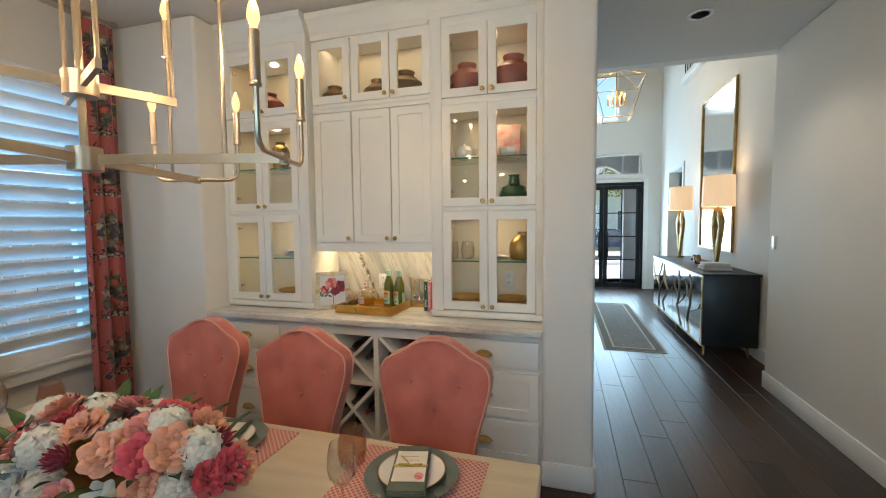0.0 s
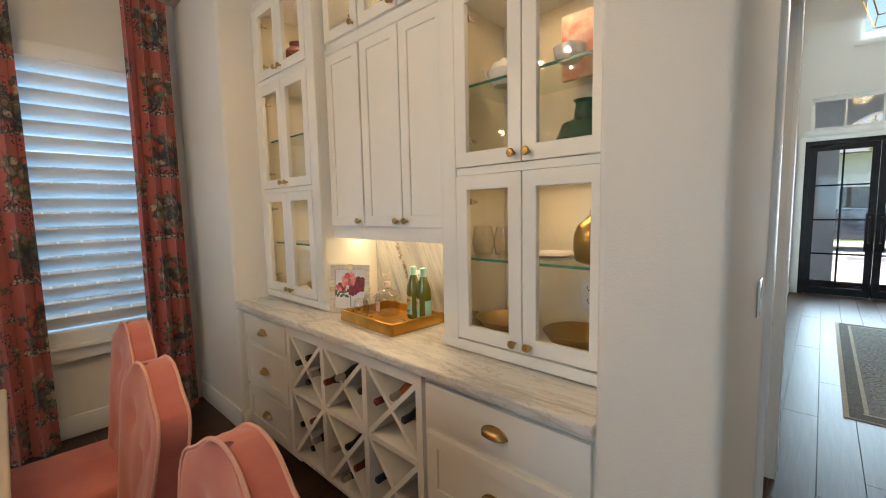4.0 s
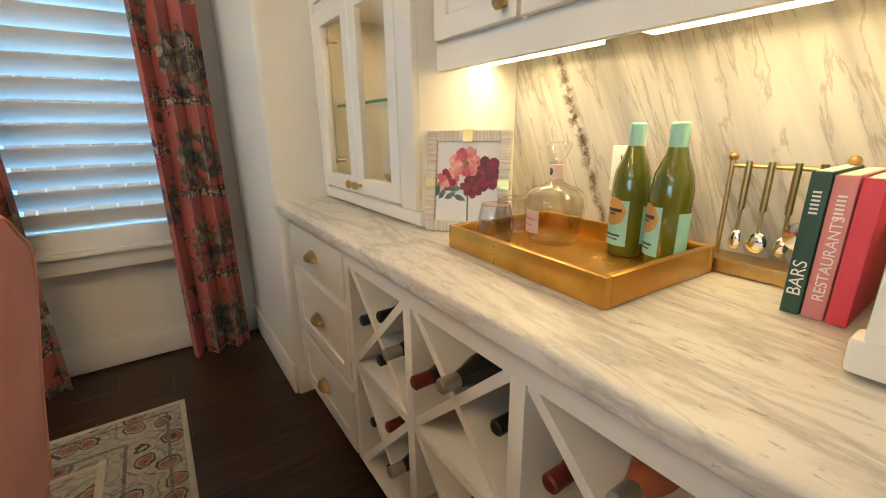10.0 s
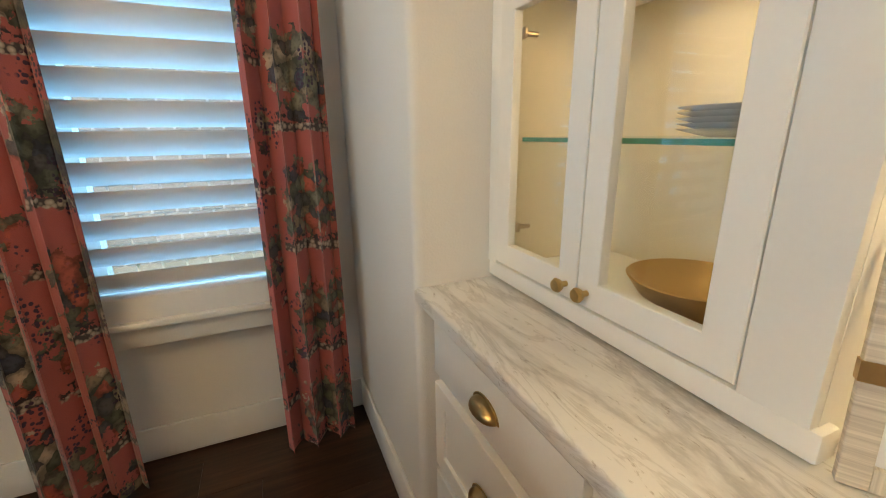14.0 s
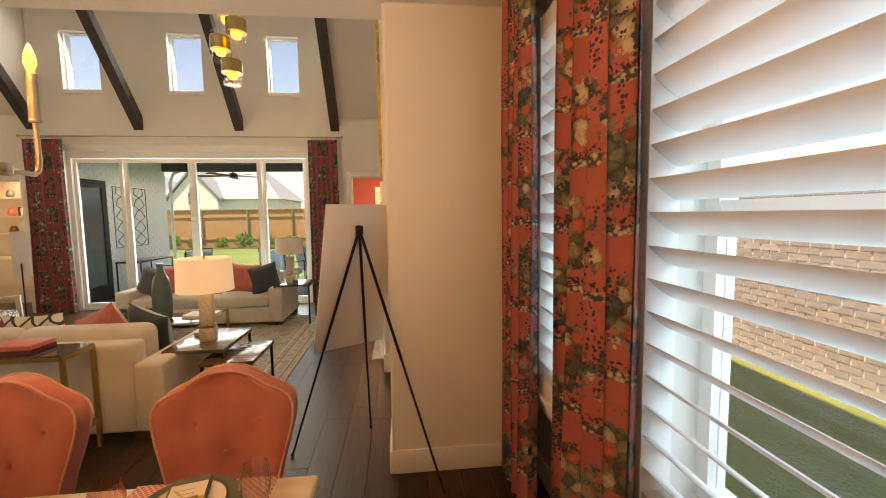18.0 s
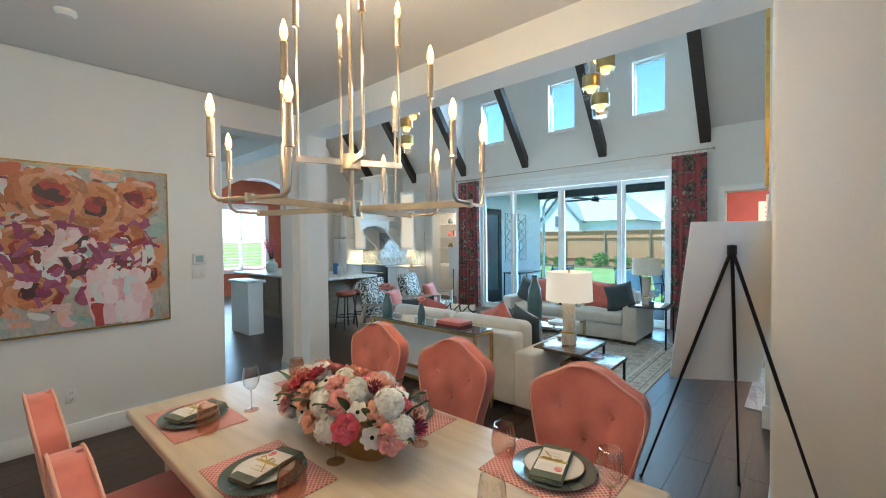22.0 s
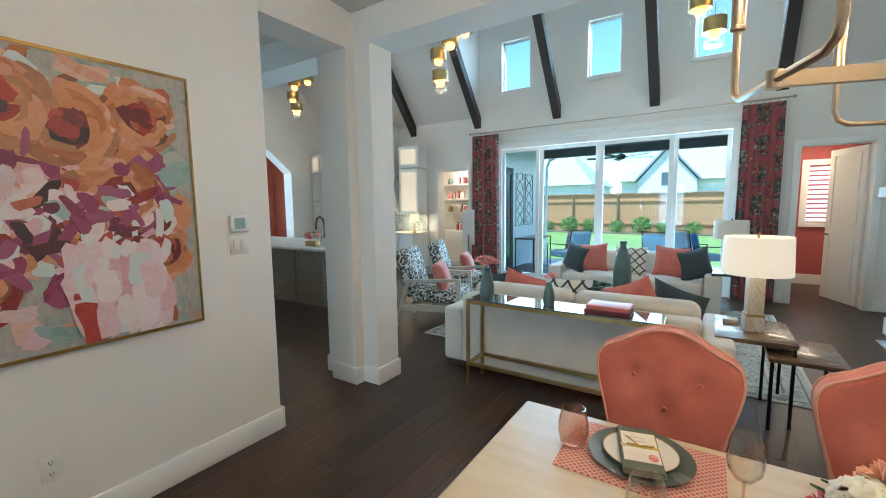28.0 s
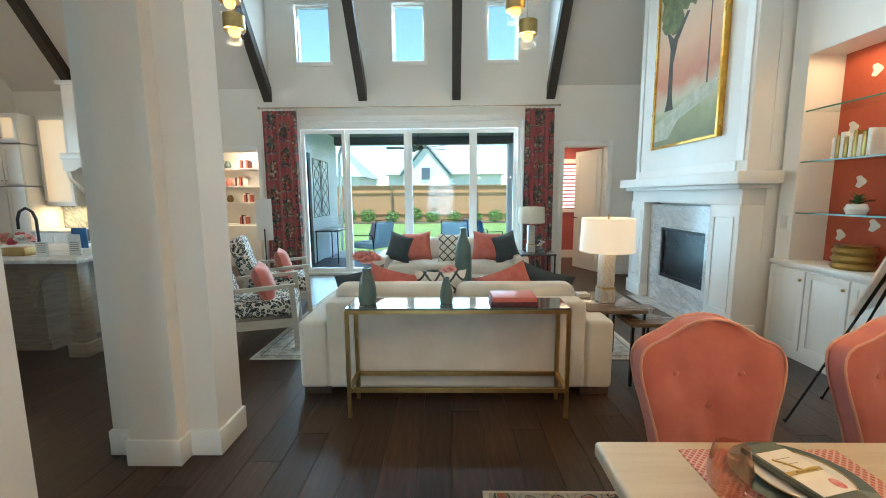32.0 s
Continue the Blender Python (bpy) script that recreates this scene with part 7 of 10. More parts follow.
area_rug(0.56, 1.257, 5.23, 8.27, "faded grey runner rug on the hall floor", (rug_mat("grey_runner", (0.26, 0.27, 0.27), [(0.12, 0.13, 0.14), (0.35, 0.33, 0.3), (0.2, 0.2, 0.2)], 7), rug_mat("grey_runner_border", (0.2, 0.21, 0.22), [(0.1, 0.1, 0.11), (0.3, 0.28, 0.25), (0.16, 0.16, 0.16)], 14), FRINGE), 0.009, 0.12)
ln = thing("lantern_pendant", (0.86, 7.1, 3.15), "open gold wire lantern with candle bulbs in the foyer", "pendant")
top_, mid_, bot_ = [(0.22 * sx_, 0.22 * sy_, 0.75) for sx_, sy_ in ((-1, -1), (1, -1), (1, 1), (-1, 1))], [(0.36 * sx_, 0.36 * sy_, 0.55) for sx_, sy_ in ((-1, -1), (1, -1), (1, 1), (-1, 1))], [(0.2 * sx_, 0.2 * sy_, 0.0) for sx_, sy_ in ((-1, -1), (1, -1), (1, 1), (-1, 1))]
for k in range(4):
    part("wire", [rod((0, 0, 0.8), mid_[k], 0.006, 6), rod(mid_[k], bot_[k], 0.006, 6), rod(bot_[k], bot_[(k + 1) % 4], 0.006, 6), rod(mid_[k], mid_[(k + 1) % 4], 0.006, 6)], BRASS, ln)
part("chain", rod((0, 0, 0.2), (0, 0, 3.05), 0.006), BRASS, ln)
for k in range(6):
    a = k * math.pi / 3
    part("candle", [rod((0, 0, 0.2), (0.12 * math.cos(a), 0.12 * math.sin(a), 0.22), 0.005), rod((0.12 * math.cos(a), 0.12 * math.sin(a), 0.22), (0.12 * math.cos(a), 0.12 * math.sin(a), 0.33), 0.01)], BRASS, ln)
    part("bulb", blob(0.12 * math.cos(a), 0.12 * math.sin(a), 0.36, 0.015, 0.015, 0.032), BULB, ln)
lamp("lantern_glow", "POINT", 14, pose(0.86, 7.1, 3.6), WARM, 0.15)
cn = thing("can_light", (1.03, 3.53, H1), "recessed ceiling light with a white trim ring", "ceiling light")
part("trim_ring", lathe([(0.085, -0.004), (0.085, 0.0), (0.06, 0.0), (0.06, -0.004)], seg=28), TRIM, cn)
part("lens", lathe([(0, -0.002), (0.06, -0.002), (0.06, 0.0), (0, 0.0)], seg=28), CAN, cn, "glowing lens")
lamp("can_glow", "SPOT", 16, look((1.03, 3.53, H1 - 0.02), (1.03, 3.53, 0)), (1, 0.85, 0.65), 0.05, spot=120)
sd = thing("smoke_detector", (1.0, 1.4, H1), "round white smoke detector on the ceiling", "smoke detector")
part("case", lathe([(0.06, 0), (0.06, -0.02), (0.045, -0.035), (0, -0.036)], seg=24), PORC, sd)
rl = thing("balcony_railing", (2.15, 7.2, 4.08), "dark upstairs balustrade over a white ledge", "railing")
part("ledge", box(-0.08, 0.02, -1.3, 1.2, -0.12, 0.0, 0.006), TRIM, rl, "white ledge")
part("handrail", box(-0.06, 0.0, -1.3, 1.2, 0.85, 0.9, 0.006), NAILW, rl)
for k in range(18):
    part("baluster", rod((-0.03, -1.25 + k * 0.14, 0), (-0.03, -1.25 + k * 0.14, 0.86), 0.009, 6), BLACK, rl)

# ---- great room ----
for bx in (6.98, 5.32, 3.635, 1.955, 0.31, -1.335):
    o = thing("ceiling_beam", (bx, 0, 0), "dark stained timber rafter beam", "beam", "rafter beams")
    part("timber", slab([(-5.995, 3.11), (-5.995, 3.34), (-3.6, 3.34 + 2.395 * RS), (-3.6, 3.11 + 2.395 * RS)], -0.075, 0.075, axis="x"), BEAM, o, smooth=0)
for i_, (a, b) in enumerate(CLERE):
    w = thing("window_%d" % (6 + i_), (0, 0, 0), "small square clerestory window", "window", kind="structure")
    part("window_frame", [box(a, a + 0.03, -6.14, -6.08, 3.775, 4.725), box(b - 0.03, b, -6.14, -6.08, 3.775, 4.725), box(a + 0.03, b - 0.03, -6.14, -6.08, 3.775, 3.805), box(a + 0.03, b - 0.03, -6.14, -6.08, 4.695, 4.725)], TRIM, w, smooth=0)
    g = part("pane", box(a + 0.03, b - 0.03, -6.113, -6.107, 3.805, 4.695), DAYBLUE, w, "clear glass", 0)
    g.visible_shadow = False
    part("sill", box(a - 0.04, b + 0.04, -6.0, -5.97, 3.70, 3.765, 0.004), TRIM, w)
sd_ = thing("sliding_door", (0, 0, 0), "wide white framed sliding glass doors to the patio", "door", kind="structure")
part("frame", [box(-0.85, -0.78, -6.2, -6.04, 0, 2.76), box(3.11, 3.18, -6.2, -6.04, 0, 2.76), box(-0.78, 3.11, -6.2, -6.04, 2.64, 2.76), box(-0.78, 3.11, -6.2, -6.04, 0, 0.04)], TRIM, sd_, smooth=0)
edges = [3.11, 2.32, 1.185, 0.0, -0.78]
for k in range(4):
    b, a = edges[k], edges[k + 1]
    yy = -6.10 - 0.03 * (k % 2)
    s_ = 0.075 if k in (1, 2) else 0.06
    pnl = part("panel", [box(a, a + s_, yy - 0.02, yy + 0.02, 0.04, 2.64), box(b - s_, b, yy - 0.02, yy + 0.02, 0.04, 2.64), box(a + s_, b - s_, yy - 0.02, yy + 0.02, 0.04, 0.12), box(a + s_, b - s_, yy - 0.02, yy + 0.02, 2.57, 2.64)], TRIM, sd_, smooth=0)
    g = part("pane", box(a + s_, b - s_, yy - 0.003, yy + 0.003, 0.12, 2.57), DAYBLUE, pnl, "clear glass", 0)
    g.visible_shadow = False
solid("trim_slider", [box(-0.95, -0.85, -6.0, -5.98, 0, 2.86, 0.004), box(3.18, 3.28, -6.0, -5.98, 0, 2.86, 0.004), box(-0.85, 3.18, -6.0, -5.98, 2.76, 2.86, 0.004)], TRIM, "white casing of the sliding doors", "trim")
drape(3.40, -5.88, 0.015, 2.935, 0.60, 6, "x", CHINTZ_SHADED, 0.05, 1.06, 9)
drape(-1.13, -5.88, 0.015, 2.935, 0.50, 6, "x", CHINTZ_SHADED, 0.05, 1.06, 10)
curtain_rod(pose(1.145, -5.88, 2.985, 0, 0, 180), 5.19, "brushed metal curtain rod over the sliding doors")

FP = thing("fireplace", Matrix.Translation((-0.02, -0.03, 0)) @ Matrix.Diagonal((1, 1, 0.95, 1)), "white panelled fireplace with a grey marble surround", "fireplace")
for bx_ in ((-4.78, -4.05, 0, 6.4), (-3.05, -2.42, 0, 6.4), (-4.05, -3.05, 1.08, 6.4), (-4.05, -3.05, 0, 0.385)):
    part("breast", box(-2.95, -2.5, *bx_), TRIM, FP, smooth=0)
part("surround", [box(-2.5, -2.37, -4.33, -4.02, 0, 1.39), box(-2.5, -2.37, -3.07, -2.86, 0, 1.39), box(-2.5, -2.37, -4.02, -3.07, 1.075, 1.39), box(-2.5, -2.37, -4.02, -3.07, 0, 0.39)], FIREMARBLE, FP, "grey veined marble slabs", 0)
part("hearth", box(-2.5, -2.1, -4.33, -2.8, 0.001, 0.012), FIREMARBLE, FP, "marble hearth")
part("firebox", [box(-2.49, -2.40, -4.02, -3.07, 0.39, 1.075)], surf("firebox_black", (0.006, 0.007, 0.009), rough=0.25), FP, "black firebox front", 0)
part("firebox_trim", [box(-2.40, -2.385, -4.02, -3.99, 0.39, 1.075), box(-2.40, -2.385, -3.1, -3.07, 0.39, 1.075), box(-2.40, -2.385, -3.99, -3.1, 0.39, 0.43), box(-2.40, -2.385, -3.99, -3.1, 1.035, 1.075)], BLACK, FP, smooth=0)
for a, b in ((-4.72, -4.33), (-2.86, -2.42)):
    part("pilaster", [box(-2.5, -2.27, a, b, 0, 1.42, 0.004), box(-2.28, -2.262, a + 0.07, a + 0.085, 0.3, 1.3), box(-2.28, -2.262, b - 0.085, b - 0.07, 0.3, 1.3), box(-2.28, -2.262, a + 0.085, b - 0.085, 1.285, 1.3), box(-2.28, -2.262, a + 0.085, b - 0.085, 0.3, 0.315)], TRIM, FP)
    part("pilaster_base", box(-2.5, -2.25, a - 0.02, b + 0.02, 0, 0.2, 0.005), TRIM, FP)
part("frieze", box(-2.5, -2.28, -4.72, -2.42, 1.42, 1.58, 0.003), TRIM, FP)
part("mantel_shelf", [box(-2.52, -2.20, -4.78, -2.36, 1.58, 1.63, 0.006), box(-2.54, -2.13, -4.84, -2.28, 1.63, 1.75, 0.006)], TRIM, FP, "deep white mantel shelf")
part("overmantel", box(-2.498, -2.30, -4.70, -2.42, 1.752, 6.4, 0.004), TRIM, FP, "flat white panel over the mantel")
part("overmantel_panel", [box(-2.30, -2.284, -4.66, -4.56, 1.86, 6.3), box(-2.30, -2.284, -2.56, -2.46, 1.86, 6.3), box(-2.30, -2.284, -4.56, -2.56, 1.752, 1.86)], TRIM, FP, "raised flat trim", 0)


def tree_canvas():
    m, n, l, p = shader("tree_painting")
    vec = coords(n, l)
    sep = n.new("ShaderNodeSeparateXYZ")
    l.new(vec, sep.inputs[0])
    nz = noise_tex(n, l, vec, 3, 5)
    ad = n.new("ShaderNodeMath")
    ad.operation = "MULTIPLY_ADD"
    ad.inputs[1].default_value = 0.45
    l.new(nz.outputs[0], ad.inputs[0])
    l.new(sep.outputs[2], ad.inputs[2])
    r = ramp(n, [(0.0, (0.10, 0.12, 0.05)), (0.22, (0.28, 0.3, 0.16)), (0.32, (0.5, 0.45, 0.33)), (0.42, (0.52, 0.2, 0.12)), (0.62, (0.62, 0.34, 0.2)), (0.82, (0.58, 0.42, 0.28)), (1.0, (0.5, 0.45, 0.33))])
    mp = n.new("ShaderNodeMapRange")
    mp.inputs["From Min"].default_value, mp.inputs["From Max"].default_value = 0.1, 2.2
    l.new(ad.outputs[0], mp.inputs[0])
    l.new(mp.outputs[0], r.inputs[0])
    l.new(r.outputs[0], p.inputs["Base Color"])
    p.inputs["Roughness"].default_value = 0.55
    return m


tpnt = thing("painting", Matrix.Translation((-2.318, -3.522, 2.035)) @ Matrix.Diagonal((1, 0.980, 0.980, 1)), "tall painting of a tree in a gold frame", "painting")
part("canvas", box(0.01, 0.04, -0.66, 0.66, 0.03, 2.1), tree_canvas(), tpnt, "peach and green park scene", 0)
PBARK, PLEAF = surf("painted_bark", (0.035, 0.03, 0.02), (0.07, 0.055, 0.04), 9, 0.6), surf("painted_leaves", (0.06, 0.08, 0.02), (0.16, 0.17, 0.05), 12, 0.6)
part("painted_trunk", slab([(-0.42, 0.45), (-0.22, 0.45), (-0.26, 0.6), (-0.28, 1.0), (-0.2, 1.25), (0.02, 1.5), (-0.03, 1.52), (-0.3, 1.3), (-0.42, 1.42), (-0.45, 1.4), (-0.36, 1.2), (-0.37, 0.6)], 0.04, 0.0415, axis="x"), PBARK, tpnt, "dark tree trunk", 0)
qq = random.Random(3)
part("painted_crown", [slab([(cy_ + r_ * math.cos(a) * qq.uniform(0.75, 1.1), cz_ + r_ * math.sin(a) * qq.uniform(0.75, 1.1)) for a in [2 * math.pi * k / 22 for k in range(22)]], 0.0415 + 0.0002 * j, 0.0425 + 0.0002 * j, axis="x") for j, (cy_, cz_, r_) in enumerate(((-0.38, 1.65, 0.25), (-0.15, 1.8, 0.27), (-0.42, 1.88, 0.2), (0.1, 1.72, 0.2), (-0.25, 1.5, 0.16), (0.22, 1.9, 0.16)))], PLEAF, tpnt, "green foliage", 0)
part("painted_path", slab([(-0.66, 0.32), (0.3, 0.58), (0.66, 0.62), (0.66, 0.5), (-0.1, 0.3), (-0.3, 0.1), (-0.66, 0.1)], 0.04, 0.0412, axis="x"), surf("painted_path", (0.5, 0.48, 0.4), (0.36, 0.38, 0.28), 9, 0.6), tpnt, "pale path", 0)
part("painted_post", slab([(0.42, 0.6), (0.45, 0.6), (0.44, 1.75), (0.43, 1.75)], 0.04, 0.0413, axis="x"), PBARK, tpnt, "thin dark post", 0)
for a in ((-0.7, -0.66, 0, 2.14), (0.66, 0.7, 0, 2.14), (-0.66, 0.66, 0, 0.03), (-0.66, 0.66, 2.1, 2.14)):
    part("frame_bar", box(0.0, 0.06, *a, 0.005), GILT, tpnt, "wide gold frame")

# built-in beside the fireplace
bi = thing("built_in_bookcase", (0, 0, 0), "white built-in with cupboards and a coral-backed glass shelf niche", "bookcase")
part("cupboard", box(-2.95, -2.60, -2.40, -1.22, 0, 0.82), CAB, bi, smooth=0)
part("worktop", box(-2.95, -2.57, -2.40, -1.2, 0.82, 0.86, 0.005), TRIM, bi)
part("surround", [box(-2.95, -2.62, -2.42, -2.25, 0.86, 3.4), box(-2.95, -2.62, -1.38, -1.2, 0.86, 3.4), box(-2.95, -2.62, -2.25, -1.38, 2.62, 3.4)], TRIM, bi, smooth=0)
part("backing", box(-2.945, -2.93, -2.25, -1.38, 0.86, 2.62), surf("coral_wallpaper", (0.5, 0.09, 0.04), (0.42, 0.075, 0.035), 4, 0.7), bi, "coral wallpaper with pale motifs", 0)
part("motif", [slab([(cy_ + 0.055 * math.cos(a) * (0.7 + 0.3 * math.cos(3 * a)), cz_ + 0.05 * math.sin(a)) for a in [2 * math.pi * k / 18 for k in range(18)]], -2.93, -2.928, axis="x") for cy_, cz_ in ((-2.12, 1.1), (-1.85, 1.2), (-1.58, 1.08), (-2.0, 1.55), (-1.7, 1.62), (-2.12, 2.0), (-1.82, 2.08), (-1.55, 1.98), (-1.98, 2.42), (-1.68, 2.48))], CARD, bi, "pale printed motifs", 0)
for k in range(3):
    a = -2.39 + k * 0.39
    f_ = [box(-2.60, -2.58, a + 0.008, a + 0.382, 0.1, 0.80, 0.003), box(-2.582, -2.572, a + 0.008, a + 0.06, 0.1, 0.8), box(-2.582, -2.572, a + 0.33, a + 0.382, 0.1, 0.8), box(-2.582, -2.572, a + 0.06, a + 0.33, 0.745, 0.8), box(-2.582, -2.572, a + 0.06, a + 0.33, 0.1, 0.155)]
    d = part("door", f_, CAB, bi, "white panelled cupboard door")
    part("knob", blob(-2.56, a + 0.35, 0.72, 0.014, 0.014, 0.014), BRASS, d, "brass knob")
for z in (1.28, 1.72, 2.15):
    s_ = part("shelf", box(-2.93, -2.64, -2.25, -1.38, z, z + 0.012), TINTED, bi, "glass shelf", 0)
    s_.visible_shadow = False
    part("shelf_edge", box(-2.64, -2.637, -2.25, -1.38, z, z + 0.012), MATS_EDGE, bi, "green glass edge", 0)
lamp("niche_glow", "AREA", 1.2, look((-2.75, -1.82, 2.6), (-2.78, -1.82, 0)), WARM, 0.6, 0.15)
gb = thing("gold_drum_vase", (-2.76, -1.8, 0.86), "squat ribbed gold drum on the built-in", "vase")
part("body", lathe([(0, 0), (0.13, 0), (0.14, 0.02), (0.12, 0.05), (0.14, 0.08), (0.12, 0.11), (0.14, 0.14), (0.12, 0.17), (0.13, 0.19), (0, 0.19)], seg=30), GOLDG, gb)
gp = thing("potted_plant", (-2.78, -1.85, 1.292), "small leafy plant in a glass bowl on the niche shelf", "plant")
part("pot", lathe([(0, 0), (0.06, 0), (0.075, 0.04), (0.06, 0.08), (0.05, 0.08), (0.05, 0.02)], seg=20), PORC, gp)
for k in range(26):
    a, e = qq.random() * 360, qq.uniform(10, 75)
    o = new("leaf", LEAF)
    o.parent = gp
    s = qq.uniform(0.06, 0.12)
    o.matrix_basis = pose(0, 0, 0.07, e, 0, a) @ Matrix.Diagonal((s, s, s, 1))
gbk = thing("book_row", (-2.78, -1.85, 1.732), "row of gilt-edged books on the niche shelf", "books")
for k in range(9):
    part("book", box(-0.07, 0.07, -0.2 + k * 0.036, -0.168 + k * 0.036, 0, 0.17 + 0.02 * (k % 3), 0.002), GOLDG if k % 2 else CARD, gbk)
outlet("light_switch", pose(-2.618, -2.335, 1.2, 0, 0, 90), "white switch plate on the built-in side", False)
vt = thing("air_vent", (-2.948, -5.3, 3.35), "white slotted wall vent", "vent")
part("frame", box(0, 0.012, -0.09, 0.09, 0, 0.14, 0.003), TRIM, vt)
for k in range(5):
    part("slat", box(0.012, 0.016, -0.075, 0.075, 0.02 + 0.022 * k, 0.03 + 0.022 * k), MATS["ceiling_paint"], vt)


def cushion(w, h, t, n_=12, pinch=0.12):
    def go(bm):
        for side in (-1, 1):
            rows = []
            for j in range(n_ + 1):
                v = -1 + 2 * j / n_
                row = []
                for i in range(n_ + 1):
                    u = -1 + 2 * i / n_
                    k = (1 - u ** 4) * (1 - v ** 4)
                    row.append(bm.verts.new((u * w / 2 * (1 - pinch * (1 - v * v) * 0.5), side * t / 2 * max(k, 0) ** 0.6, v * h / 2 * (1 - pinch * (1 - u * u) * 0.5))))
                rows.append(row)
            for a, b in zip(rows, rows[1:]):
                for i in range(n_):
                    q_ = (a[i], a[i + 1], b[i + 1], b[i])
                    bm.faces.new(q_ if side < 0 else q_[::-1])
    return go


CORALP, TEALP = surf("coral_pillow", (0.52, 0.12, 0.09), (0.58, 0.17, 0.13), 14, 0.8, sheen=0.4), surf("slate_pillow", (0.025, 0.045, 0.055), (0.04, 0.06, 0.07), 14, 0.8, sheen=0.4)


def trellis():
    m, n, l, p = shader("trellis_pillow")
    vec = coords(n, l, (1, 1, 1), (0, 45, 0))
    w1, w2 = n.new("ShaderNodeTexWave"), n.new("ShaderNodeTexWave")
    w2.bands_direction = "Z"
    for w in (w1, w2):
        w.inputs["Scale"].default_value = 3.4
        l.new(vec, w.inputs["Vector"])
    mx = n.new("ShaderNodeMath")
    mx.operation = "MAXIMUM"
    l.new(w1.outputs[1], mx.inputs[0])
    l.new(w2.outputs[1], mx.inputs[1])
    r = ramp(n, [(0.9, (0.68, 0.64, 0.56)), (0.95, (0.04, 0.045, 0.05))])
    l.new(mx.outputs[0], r.inputs[0])
    l.new(r.outputs[0], p.inputs["Base Color"])
    p.inputs["Roughness"].default_value = 0.85
    return m


TREL = trellis()
PILLOW_ME = {}


def pillow(m, material, label, w=0.5, h=0.5):
    key = (material.name, w, h)
    if key not in PILLOW_ME:
        PILLOW_ME[key] = mesh_of("throw_pillow", [cushion(w, h, 0.17, 12, 0.2)], material, 70)
    o = new("throw_pillow", PILLOW_ME[key])
    o.matrix_basis = m
    return tagged(o, label, "pillow", "throw pillows")


def sofa(m, w=2.28, d=0.98, label=""):
    s = thing("sofa", m, label, "sofa", "sofas")
    part("base", box(-w / 2 + 0.02, w / 2 - 0.02, -d / 2 + 0.02, d / 2 - 0.02, 0.05, 0.28, 0.02, 3), SOFA, s)
    for sx_ in (-1, 1):
        part("arm", box(sx_ * (w / 2 - 0.2), sx_ * w / 2, -d / 2, d / 2, 0.05, 0.56, 0.035, 4), SOFA, s)
        part("back_cushion", box(min(sx_ * 0.01, sx_ * (w / 2 - 0.21)), max(sx_ * 0.01, sx_ * (w / 2 - 0.21)), d / 2 - 0.42, d / 2 - 0.2, 0.42, 0.78, 0.08, 5), SOFA, s)
        part("seat_cushion", box(min(sx_ * 0.005, sx_ * (w / 2 - 0.205)), max(sx_ * 0.005, sx_ * (w / 2 - 0.205)), -d / 2 - 0.01, d / 2 - 0.2, 0.28, 0.45, 0.05, 4), SOFA, s)
        for sy_ in (-1, 1):
            part("foot", box(sx_ * (w / 2 - 0.22), sx_ * (w / 2 - 0.02), sy_ * (d / 2 - 0.1), sy_ * (d / 2 - 0.02), 0.0, 0.05), NAILW, s, "low dark foot", 0)
    part("back", box(-w / 2 + 0.2, w / 2 - 0.2, d / 2 - 0.2, d / 2, 0.05, 0.70, 0.035, 4), SOFA, s)
    return s


sofa(pose(0.40, -1.88, 0.006), label="cream linen sofa with its back to the dining room")
sofa(pose(0.42, -4.95, 0.006, 0, 0, 180), label="cream linen sofa facing the room before the patio doors")
for x, y, z, rz, ry, mt, lb in ((1.19, -1.96, 0.64, 34, 8, TEALP, "slate blue velvet pillow on a sofa"), (0.95, -1.91, 0.655, 14, -18, CORALP, "coral velvet pillow on a sofa"), (-0.06, -1.91, 0.66, -10, 24, CORALP, "coral velvet pillow on a sofa"), (-0.36, -1.96, 0.645, -26, -14, TEALP, "slate blue velvet pillow on a sofa"), (0.52, -1.98, 0.63, 4, 0, TREL, "cream trellis pattern pillow on a sofa"),
                                (1.2, -4.72, 0.67, 160, 12, TEALP, "slate blue velvet pillow on a sofa"), (0.93, -4.70, 0.69, 172, -6, CORALP, "coral velvet pillow on a sofa"), (0.40, -4.70, 0.67, 180, 0, TREL, "cream trellis pattern pillow on a sofa"), (-0.12, -4.70, 0.69, 188, 6, CORALP, "coral velvet pillow on a sofa"), (-0.40, -4.72, 0.67, 200, -12, TEALP, "slate blue velvet pillow on a sofa")):
    pillow(pose(x, y, z, -14, 0, rz) @ pose(0, 0, 0, 0, ry, 0), mt, lb, 0.44, 0.44)

ct = thing("console_table", Matrix.Translation((0.39, -1.225, 0)) @ Matrix.Diagonal((0.955, 1, 1.05, 1)), "slim brass console table with a glass top behind the sofa", "table")
for x0 in (-0.76, 0.735):
    for y0 in (-0.14, 0.115):
        part("leg", box(x0, x0 + 0.025, y0, y0 + 0.025, 0, 0.70), BRASS, ct, smooth=0)
for z in (0.675, 0.17):
    part("rail", [box(-0.735, 0.735, -0.14, -0.115, z, z + 0.025), box(-0.735, 0.735, 0.115, 0.14, z, z + 0.025), box(-0.76, -0.735, -0.115, 0.115, z, z + 0.025), box(0.735, 0.76, -0.115, 0.115, z, z + 0.025)], BRASS, ct, smooth=0)
